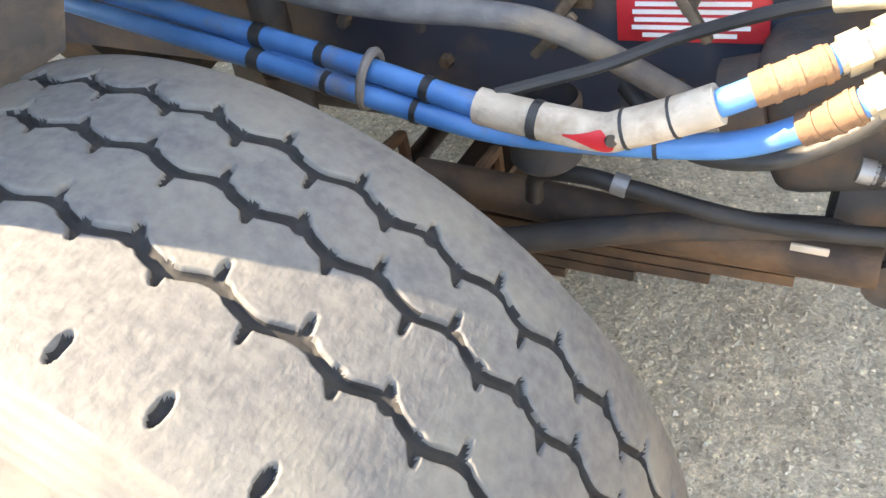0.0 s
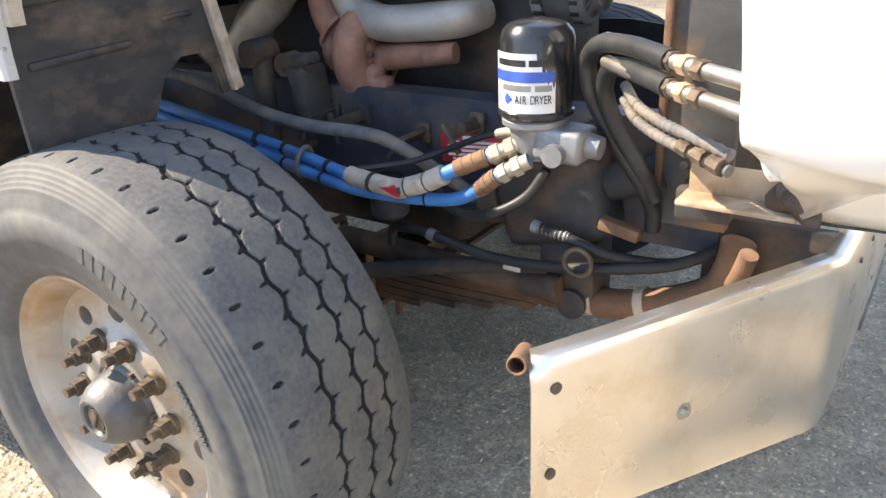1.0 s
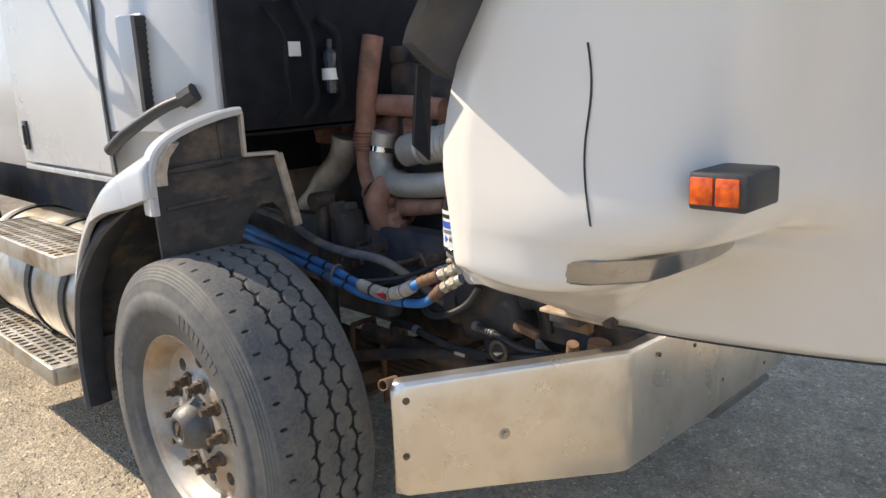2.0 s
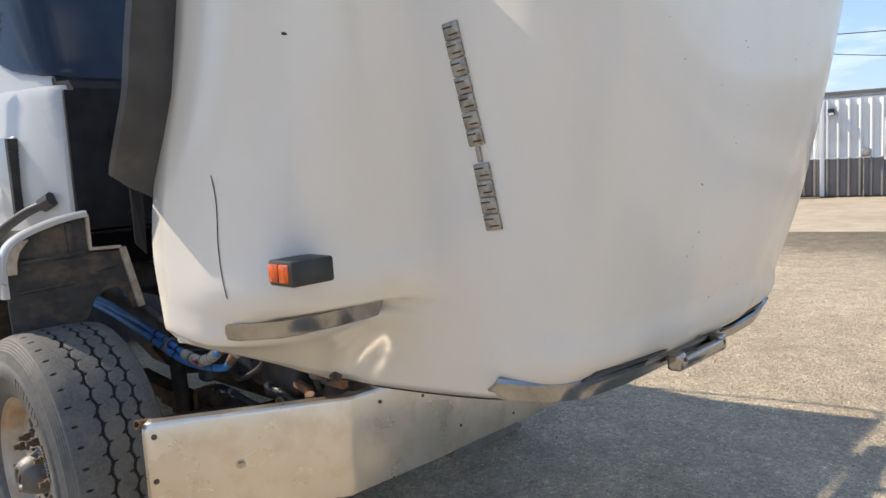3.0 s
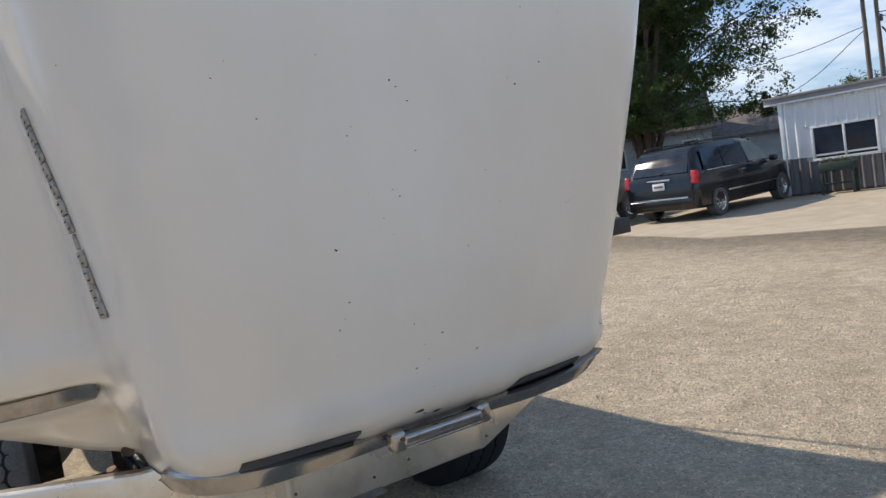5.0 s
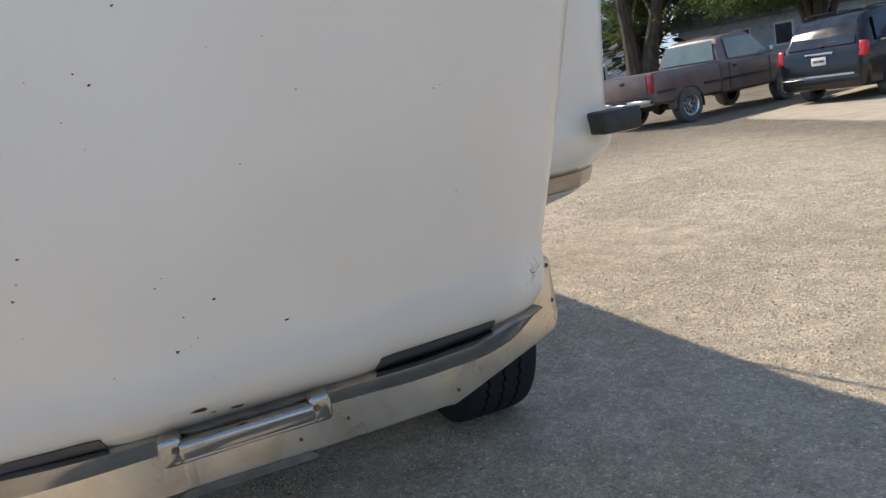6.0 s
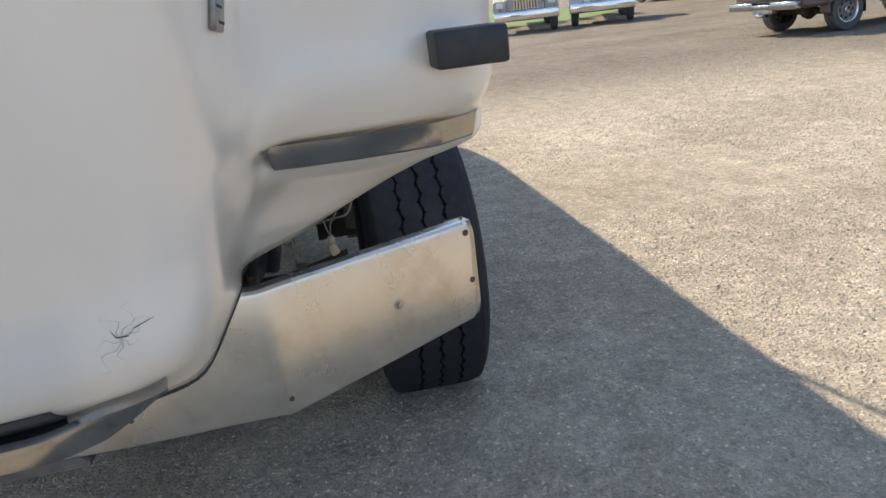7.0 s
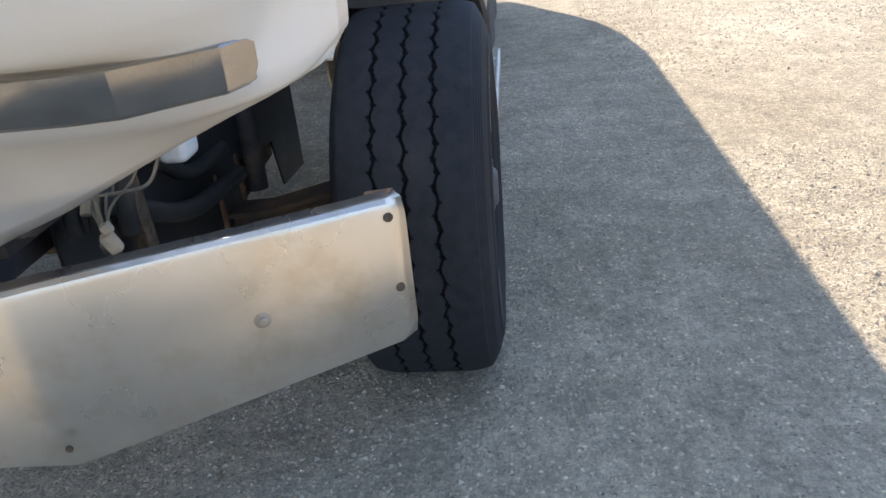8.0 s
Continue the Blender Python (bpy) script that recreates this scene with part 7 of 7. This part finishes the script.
def arch(parent, x, y, s, r):
    # black ring in place of an opening, painting its shade
    bm = bmesh.new()
    rings = []
    for k in range(15):
        a = radians(lerp(-8, 188, k / 14))
        rings.append([(x + q * math.cos(a), s * yy, r * .92 + q * math.sin(a)) for q, yy in ((r * 1.05, y - .10), (r * 1.05, y + .008), (r * 1.10, y + .008), (r * 1.11, y - .02))])
    loft(bm, rings, True, True)
    part("wheel_arch", bm, M_BLACK, parent, "black ring painting the shade of the wheel opening")


def pane(parent, name, pts, mat, depth=0.012):
    """A glazed panel from its corners, with thickness."""
    p = [Vector(q) for q in pts]
    n = (p[1] - p[0]).cross(p[2] - p[0]).normalized() * depth
    bm = bmesh.new()
    loft(bm, [[q - n * .5 for q in p], [q + n * .5 for q in p]], True, True)
    return part(name, bm, mat, parent, smooth=False)


# black minivan
vh = Vector((-.150, .989, 0)).normalized()
vl = Vector((-vh.y, vh.x, 0))
vpos = Vector((-9.20, 15.30, 0.02))
vm = Matrix((vh, vl, Vector((0, 0, 1)))).transposed().to_4x4()
vm.translation = vpos
van = thing("minivan", "black minivan with chrome trim parked on the concrete", "car", vm)
bm = bmesh.new()
hull(bm, [(-2.57, .42, .70, .74, .80, .76), (-2.545, .30, .98, 1.0, .90, .84), (-2.50, .28, 1.06, 1.10, .945, .83), (-2.36, .27, 1.09, 1.40, .965, .78), (-2.16, .26, 1.10, 1.66, .975, .72), (-1.6, .26, 1.10, 1.735, .98, .73), (-.4, .26, 1.09, 1.75, .985, .74), (.35, .26, 1.07, 1.70, .985, .72), (.8, .26, 1.06, 1.48, .98, .70),
          (1.25, .27, 1.05, 1.17, .97, .72), (1.45, .27, 1.04, 1.06, .965, .78), (2.0, .28, .95, .98, .94, .80), (2.4, .30, .82, .86, .86, .74), (2.55, .36, .66, .68, .70, .62)])
body = part("body", bm, M_VAN, van, "glossy black body", sharp=45)
pane(van, "rear_window", [(-2.508, -.74, 1.13), (-2.508, .74, 1.13), (-2.225, .66, 1.60), (-2.225, -.66, 1.60)], M_WIN)
for s in (-1, 1):
    for x0, x1, xa, xb in ((-2.15, -1.25, -2.0, -1.25), (-1.20, -.15, -1.20, -.15), (-.10, 1.02, -.10, .42)):
        pane(van, "side_window", [(x0, s * .958, 1.13), (x1, s * .955, 1.12), (xb, s * .80, 1.60), (xa, s * .80, 1.60)], M_WIN if x0 < -.5 else M_TINT)
    bm = bmesh.new()
    box(bm, (-2.47, s * .90, 1.0), (.14, .15, .30), Euler((0, radians(10), 0)), 0.03, 3)
    part("tail_lamp", bm, M_REDLENS, van, "red tail lamp", sharp=30)
    for x in (-1.6, 1.48):
        arch(van, x, .975, s, .35)
        road_wheel(van, x, .975, s, .345, .23, 9, M_CHROME)
    part("side_moulding", one(box, (.0, s * .992, .56), (2.5, .02, .035), None, 0.006), M_CHROME, van, "chrome side moulding")
    part("belt_trim", one(box, (-.45, s * .972, 1.105), (3.2, .012, .02), None, 0.004), M_CHROME, van)
    for x in (-.25, .85):
        part("door_handle", one(box, (x - .2, s * .985, .98), (.18, .03, .03), None, 0.008), M_CHROME, van)
    part("roof_rail", one(tube, [(-2.0, s * .64, 1.72), (-1.8, s * .66, 1.775), (-.5, s * .67, 1.79), (.2, s * .65, 1.765), (.4, s * .63, 1.71)], .02, 8), M_BLACK, van)
    bm = bmesh.new()
    box(bm, (.92, s * 1.08, 1.12), (.12, .20, .15), None, 0.04, 3)
    part("door_mirror", bm, M_VAN, van)
part("hatch_trim", one(box, (-2.555, 0, 1.0), (.04, .62, .05), None, 0.01), M_CHROME, van, "chrome hatch strip")
part("bumper_trim", one(box, (-2.59, 0, .56), (.03, 1.5, .04), None, 0.008), M_CHROME, van)
plate = part("number_plate", one(box, (-2.578, 0, .86), (.02, .32, .16), None, 0.004), M_WHITE, van, "pale plate with its number as a bar")
part("plate_bar", one(box, (-2.59, 0, .86), (.004, .24, .05)), M_GREY, plate)
part("wiper", one(tube, [(-2.53, .0, 1.14), (-2.47, -.2, 1.2), (-2.45, -.42, 1.21)], .012, 6), M_BLACK, van)
part("rear_bumper", one(box, (-2.56, 0, .46), (.10, 1.72, .18), None, 0.03, 3), M_VAN, van)

# brown pickup
ph = Vector((-.163, .987, 0)).normalized()
pl = Vector((-ph.y, ph.x, 0))
ppos = Vector((-12.12, 12.41, 0.0))
pm = Matrix((ph, pl, Vector((0, 0, 1)))).transposed().to_4x4()
pm.translation = ppos
pick = thing("pickup_truck", "faded brown pickup truck with chrome rear bumper", "pickup", pm)
bm = bmesh.new()
hull(bm, [(-2.42, .58, 1.20, 1.215, .93, .92), (-2.40, .55, 1.215, 1.225, .945, .93), (-2.3, .52, 1.22, 1.23, .955, .93), (-.35, .50, 1.20, 1.21, .965, .93), (-.32, .50, 1.20, 1.21, .96, .93)])
bed = part("bed", bm, M_PICK, pick, "brown cargo bed", sharp=40)
bm = bmesh.new()
hull(bm, [(-.30, .48, 1.20, 1.22, .96, .92), (-.26, .46, 1.20, 1.5, .965, .84), (-.12, .46, 1.20, 1.74, .965, .76), (.1, .46, 1.19, 1.80, .965, .75), (.9, .46, 1.18, 1.80, .965, .75), (1.12, .46, 1.17, 1.66, .965, .75), (1.5, .46, 1.16, 1.28, .965, .80), (1.62, .46, 1.14, 1.17, .965, .86), (2.4, .48, 1.08, 1.11, .95, .85), (2.78, .50, 1.02, 1.05, .93, .84), (2.84, .55, .92, .95, .90, .80)])
part("cab", bm, M_PICK, pick, "brown cab", sharp=40)
pane(pick, "rear_glass", [(-.34, -.82, 1.26), (-.34, .82, 1.26), (-.215, .71, 1.70), (-.215, -.71, 1.70)], M_TINT)
for s in (-1, 1):
    pane(pick, "door_glass", [(.0, s * .940, 1.24), (1.40, s * .940, 1.21), (1.0, s * .80, 1.70), (.04, s * .80, 1.70)], M_TINT)
    part("tail_lamp", one(box, (-2.41, s * .865, 1.0), (.08, .15, .40), None, 0.02), M_REDLENSD, pick, "red tail lamp")
    for x0, x1 in ((-2.36, -1.82), (-.88, -.34), (-.26, 1.42)):
        part("side_moulding", one(box, ((x0 + x1) / 2, s * .972, .80), (x1 - x0, .03, .055), None, 0.008), M_BLACK, pick)
    for x in (-1.35, 1.98):
        arch(pick, x, .955, s, .40)
        road_wheel(pick, x, .955, s, .39, .25, 0, M_CAST)
    part("door_handle", one(box, (.18, s * .975, 1.06), (.12, .03, .06), None, 0.01), M_BLACK, pick)
    part("door_gap", one(box, (-.02, s * .966, .84), (.012, .012, .62)), M_BLACK, pick)
    part("door_gap", one(box, (1.40, s * .966, .84), (.012, .012, .60)), M_BLACK, pick)
    part("door_mirror", one(box, (1.30, s * 1.06, 1.28), (.07, .2, .16), None, 0.03), M_CHROME, pick)
    part("mud_flap", one(box, (-1.82, s * .86, .50), (.02, .24, .24), None, 0.005), M_PICK, pick)
part("tailgate", one(box, (-2.425, 0, .95), (.03, 1.50, .48), None, 0.012), M_PICK, pick, "faded brown tailgate")
part("tailgate_handle", one(box, (-2.445, 0, 1.08), (.02, .16, .07), None, 0.008), M_BLACK, pick)
bm = bmesh.new()
for y0, y1, zz in ((-.93, -.24, .60), (.24, .93, .60), (-.25, .25, .585)):
    box(bm, (-2.53, (y0 + y1) / 2, zz), (.16, y1 - y0, .15 if zz == .6 else .10), None, 0.025, 3)
bump2 = part("rear_bumper", bm, M_DARKCHROME, pick, "chrome rear step bumper")
part("step_pad", one(box, (-2.53, 0, .678), (.13, 1.80, .012), None, 0.004), M_BLACK, bump2, "black ribbed step pad")
part("bumper_bracket", one(box, (-2.50, 0, .50), (.12, .52, .10), None, 0.015), M_ALU, bump2)
part("hitch", one(box, (-2.56, 0, .43), (.26, .11, .09), None, 0.02), M_CHROME, bump2)
part("axle", one(tube, [(-1.35, -.8, .39), (-1.35, -.1, .39), (-1.35, .1, .39), (-1.35, .8, .39)], .07, 12), M_IRON, pick)
part("diff", one(lathe, [(-.16, .02), (-.12, .12), (0, .17), (.12, .12), (.16, .02)], (-1.38, 0, .39), (1, 0, 0), 18, True), M_IRON, pick)


def far_truck(label, pos, heading, paint, box_mat=None, axles=3):
    h = Vector((*heading, 0)).normalized()
    m = Matrix((h, Vector((-h.y, h.x, 0)), Vector((0, 0, 1)))).transposed().to_4x4()
    m.translation = Vector((*pos, 0.02))
    t = thing("parked_truck", label, "truck", m, group="trucks parked across the yard")
    part("hood", one(hull, [(-.1, .75, 1.75, 1.85, .75, .68), (1.0, .75, 1.65, 1.75, .72, .62), (1.25, .75, 1.5, 1.6, .66, .58)]), paint, t, sharp=40)
    part("cab", one(hull, [(-2.3, .8, 1.9, 2.6, 1.0, .92), (-2.2, .75, 1.9, 2.75, 1.02, .9), (-.7, .75, 1.9, 2.75, 1.02, .9), (-.15, .75, 1.85, 2.0, .98, .88)]), paint, t, sharp=40)
    pane(t, "windscreen", [(-.20, -.82, 2.0), (-.20, .82, 2.0), (-.62, .78, 2.62), (-.62, -.78, 2.62)], M_WIN)
    grille = part("grille", one(box, (1.26, 0, 1.2), (.06, .85, .78), None, 0.02), M_CHROME, t, "bright grille")
    for k in range(8):
        part("grille_bar", one(box, (1.30, -.36 + k * .103, 1.2), (.02, .03, .70)), M_INK, grille)
    part("bumper", one(box, (1.42, 0, .62), (.12, 2.3, .34), None, 0.05, 3), M_CHROME, t, "bright bumper")
    for s in (-1, 1):
        bm = bmesh.new()
        hull(bm, [(-.25, .7, 1.05, 1.1, .24, .2), (.4, .75, 1.25, 1.3, .24, .2), (1.2, .7, 1.1, 1.15, .24, .18)])
        bmesh.ops.translate(bm, verts=bm.verts[:], vec=(0, s * .92, 0))
        part("fender", bm, paint, t, sharp=40)
        part("headlamp", one(box, (1.22, s * .92, 1.02), (.08, .26, .18), None, 0.02), M_WHITE, t)
        xs = [.45] + [-4.6 - 1.3 * k for k in range(axles - 1)]
        for x in xs:
            bm = bmesh.new()
            lathe(bm, [(-.26, .2), (-.26, .46), (-.2, .51), (-.03, .51), (0, .47), (0, .30), (-.06, .28), (-.06, .12), (0, .1), (0, .001)], (x, s * 1.12, .51), (0, s, 0), 28)
            part("wheel", bm, M_RUBBER, t, sharp=30)
        part("stack", one(cyl, (-2.45, s * .8, 1.0), (-2.45, s * .8, 3.3), .07, seg=12), M_CHROME, t)
    part("chassis", one(box, (-4.5, 0, .85), (8.5, .8, .25), None, 0.02), M_FRAME, t)
    if box_mat:
        bm = bmesh.new()
        loft(bm, [[(x, -1.2, z0), (x, 1.2, z0), (x, 1.25, 2.5), (x, -1.25, 2.5)] for x, z0 in ((-2.7, 1.1), (-8.6, 1.1))], True, True)
        bx = part("dump_box", bm, box_mat, t, "grey ribbed dump box", smooth=False)
        for s in (-1, 1):
            for k in range(12):
                part("box_rib", one(box, (-2.9 - k * .5, s * 1.26, 1.8), (.09, .07, 1.4), None, 0.01), box_mat, bx)
    return t


far_truck("white dump truck with a grey ribbed box, far across the yard", (-35.5, 23.4), (.98, .18), M_SHEETW, M_CAST, 5)
far_truck("grey truck with a tall bright grille on the grass edge", (-25.8, 9.1), (.95, -.26), M_PIPE)
far_truck("white truck with a bright bumper on the grass edge", (-25.4, 11.9), (.93, -.34), M_SHEETW)

# ---- trees, houses, poles ----


def leafy(name, label, base, height, spread, seed, leaves, mat, size=(.07, .15), low=.28, trunks=3, girth=.28):
    r = random.Random(seed)
    t = thing(name, label, "tree", Matrix.Translation((*base, 0)))
    tips = []
    bm = bmesh.new()
    for k in range(trunks):
        a = 2 * math.pi * (k + r.random() * .6) / trunks
        lean = spread * r.uniform(.18, .42)
        pts = [(math.cos(a) * girth * .5, math.sin(a) * girth * .5, -.1)]
        for f in (.12, .3, .5, .72):
            pts.append((math.cos(a) * lean * f * 1.6 + r.uniform(-.2, .2), math.sin(a) * lean * f * 1.6 + r.uniform(-.2, .2), height * f))
        tube(bm, pts, lambda q, g=girth * r.uniform(.7, 1.0): g * (1 - .86 * q), 9, 4)
        for j in range(9):
            f = r.uniform(.22, .72)
            i = min(len(pts) - 2, int(f / .75 * (len(pts) - 1)))
            o = Vector(pts[i]).lerp(Vector(pts[i + 1]), r.random())
            aa = r.uniform(0, 6.28)
            L = spread * r.uniform(.35, .85)
            end = o + Vector((math.cos(aa) * L, math.sin(aa) * L, height * r.uniform(.02, .26)))
            mid = o.lerp(end, .5) + Vector((0, 0, height * .035))
            tube(bm, [o, mid, end], lambda q, g=girth * .26: g * (1 - .8 * q), 6, 3)
            out = (end - o).normalized()
            for q in (.35, .5, .65, .8, .9, 1.0):
                root = o.lerp(end, q)
                tips.append((root + Vector((0, 0, .2)), spread * .06))
                for _ in range(5):
                    # outward sprays that droop and turn up at their tips, leaves strung along them
                    sub = root + Vector((r.gauss(out.x * .6, .8), r.gauss(out.y * .6, .8), r.gauss(-.05, .6))) * spread * .17
                    bend = root.lerp(sub, .55) + Vector((0, 0, -.025 * spread))
                    tube(bm, [root, bend, sub], girth * .03, 3, 1, 0, False)
                    tips += [(root.lerp(bend, .5), spread * .03), (bend, spread * .03)]
                    tips += [(bend.lerp(sub, w), spread * (.028 - .012 * w)) for w in (.25, .5, .75, 1.0)]
    for k in range(30):
        a, q = r.uniform(0, 6.28), r.random() ** .5
        tips.append((Vector((math.cos(a) * spread * .75 * q, math.sin(a) * spread * .75 * q, height * (.98 - .30 * q * q + r.uniform(-.12, 0)))), spread * .07))
    part("trunk", bm, M_BARK, t, "several rough grey-brown stems")
    g = np.random.default_rng(seed)
    which = g.integers(0, len(tips), leaves)
    c = np.array([tuple(p) for p, _ in tips])[which] + g.normal(0, 1, (leaves, 3)) * np.array([s for _, s in tips])[which][:, None] * np.array((1, 1, .75))
    c[:, 2] = np.maximum(c[:, 2], height * low * .6 + .6 * g.random(leaves))
    d = g.normal(0, 1, (leaves, 3))
    d /= np.linalg.norm(d, axis=1)[:, None]
    e = np.cross(d, g.normal(0, 1, (leaves, 3)))
    e /= np.linalg.norm(e, axis=1)[:, None]
    sz = g.uniform(size[0], size[1], leaves)[:, None]
    v = np.stack([c - d * sz * .5, c + e * sz * .32, c + d * sz * .5, c - e * sz * .32], 1).reshape(-1, 3)
    me = bpy.data.meshes.new("crown")
    me.from_pydata(v.tolist(), [], np.arange(4 * leaves).reshape(-1, 4).tolist())
    me.materials.append(mat)
    ob = new("crown", me)
    ob.parent = t
    ob["label"] = "airy crown of small fresh leaves"
    return t


leafy("tree", "large spreading tree in light spring leaf behind the cars", (-20.6, 25.0), 15.5, 7.0, 3, 160000, M_LEAF, size=(.08, .165), trunks=9, girth=.24)
leafy("tree", "large spreading tree in light spring leaf behind the cars", (-31.0, 24.0), 16, 7.0, 5, 60000, M_LEAF, trunks=2, girth=.55)
leafy("tree", "tall tree with a dense crown at the yard's far edge", (-40.0, 31.0), 17, 7.0, 8, 40000, M_LEAF, size=(.12, .24), trunks=3, girth=.4)
leafy("tree", "tall tree with a dense crown at the yard's far edge", (-33.0, 36.0), 15, 7.0, 9, 40000, M_LEAFD, size=(.12, .24), trunks=3, girth=.4)
leafy("tree", "small round tree showing over the shed roof", (-20.5, 41.5), 5.0, 1.9, 12, 9000, M_LEAF, size=(.05, .12), trunks=3, girth=.12)


def spruce(base, height, seed):
    r = random.Random(seed)
    t = thing("spruce", "dark narrow spruce tree beyond the roofs", "tree", Matrix.Translation((*base, 0)), group="spruces beyond the roofs")
    part("trunk", one(cyl, (0, 0, 0), (0, 0, height), height * .02, .01, 8), M_BARK, t)
    bm = bmesh.new()
    for k in range(900):
        f = r.random() ** .8
        a = r.uniform(0, 6.28)
        rad = height * .22 * (1 - f) * r.uniform(.3, 1.0) + .05
        p = Vector((math.cos(a) * rad, math.sin(a) * rad, height * (.08 + .92 * f)))
        d = Vector((math.cos(a), math.sin(a), -.35)) * height * .05
        w = Vector((-math.sin(a), math.cos(a), r.uniform(-.4, .4))) * height * .02
        bm.faces.new([bm.verts.new(q) for q in (p - d * .4, p + w, p + d, p - w)])
    part("crown", bm, M_LEAFD, t, smooth=False)


spruce((-26.5, 42.5), 4.6, 1)
spruce((-36.0, 27.5), 13.0, 2)
spruce((-38.0, 29.5), 14.0, 4)


def house(label, pos, heading, L, D, wall, ridge, wall_mat, n_win):
    h = Vector((*heading, 0)).normalized()
    m = Matrix((h, Vector((-h.y, h.x, 0)), Vector((0, 0, 1)))).transposed().to_4x4()
    m.translation = Vector((*pos, 0))
    t = thing("house", label, "house", m)
    bm = bmesh.new()
    loft(bm, [[(x, -D / 2, 0), (x, -D / 2, wall), (x, 0, ridge - .12), (x, D / 2, wall), (x, D / 2, 0)] for x in (-L / 2, L / 2)], True, True)
    w = part("wall", bm, wall_mat, t, smooth=False)
    for k in range(int(wall / .18)):
        for s in (-1, 1):
            part("clapboard", one(box, (0, s * (D / 2 + .008), .09 + k * .18), (L, .02, .165), Euler((s * .06, 0, 0))), wall_mat, w, smooth=False)
    bm = bmesh.new()
    for s in (-1, 1):
        loft(bm, [[(x, s * (D / 2 + .4), wall - .2), (x, s * (D / 2 + .4), wall - .05), (x, 0, ridge + .08), (x, 0, ridge - .08)] for x in (-L / 2 - .3, L / 2 + .3)], True, True)
    part("roof", bm, M_SHINGLE, t, "weathered grey shingle roof", smooth=False)
    for k in range(n_win):
        x = lerp(-L / 2 + 1.2, L / 2 - 1.2, k / max(1, n_win - 1))
        for s in (-1, 1):
            wf = part("window", one(box, (x, s * (D / 2 + .03), wall * .58), (1.0, .06, 1.25), None, 0.01), M_WHITE, t)
            part("pane", one(box, (x, s * (D / 2 + .062), wall * .58), (.82, .02, 1.05)), M_WIN, wf)
    return t


house("pale clapboard house half hidden by trees and cars", (-32.6, 35.4), (.72, .69), 11, 7, 2.9, 5.2, M_SIDING, 5)
house("low house with a weathered grey shingle roof", (-27.0, 44.5), (.83, .56), 16, 8, 2.2, 3.9, M_SIDING, 4)
house("pale building beyond the grass", (-62, 33), (.35, .94), 18, 8, 3.0, 5.0, M_SHEETW, 3)


def pole(x, y, top, arm):
    t = thing("utility_pole", "weathered wooden utility pole with wires", "utility pole", Matrix.Translation((x, y, 0)), group="utility poles behind the shed")
    part("shaft", one(cyl, (0, 0, -.2), (0, 0, top), .13, .085, 14), M_POLE, t)
    if arm:
        a = part("crossarm", one(box, (-.35, -.1, top - .35), (.95, .10, .12), Euler((0, 0, .35)), 0.01), M_POLE, t)
        for k in (-.7, -.4):
            part("insulator", one(lathe, [(0, .03), (.05, .05), (.10, .03), (.14, .045), (.16, .01)], (k, -.1 + k * .35, top - .29), (0, 0, 1), 12, True), M_GREY, a)
    else:
        part("drip_loop", one(tube, [(.15, 0, top - 1.9), (.42, .05, top - 2.3), (.62, .1, top - 2.2), (.66, .1, top - 1.7)], .035, 8), M_WIRE, t)
        part("transformer_bracket", one(box, (.12, 0, top - 1.5), (.14, .2, .3), None, 0.02), M_GREY, t)


pole(-15.25, 34.0, 8.0, True)
pole(-14.75, 34.15, 7.6, False)


def wire(pts, r=.018):
    tagged(part("overhead_wire", one(tube, pts, r, 6, 10), M_WIRE), "black overhead power line", "power line", group="overhead wires")


wire([(-14.8, 34.1, 6.35), (-4, 38.6, 6.05), (10, 44, 6.5)], .022)
wire([(-14.8, 34.1, 6.2), (-4, 38.4, 4.75), (10, 44, 5.5)])
wire([(-15.25, 34.0, 5.9), (-20.5, 36.5, 5.7), (-30, 40, 5.9)])
wire([(-15.25, 34.0, 5.75), (-18.5, 33.5, 3.75), (-24, 33, 2.6)])
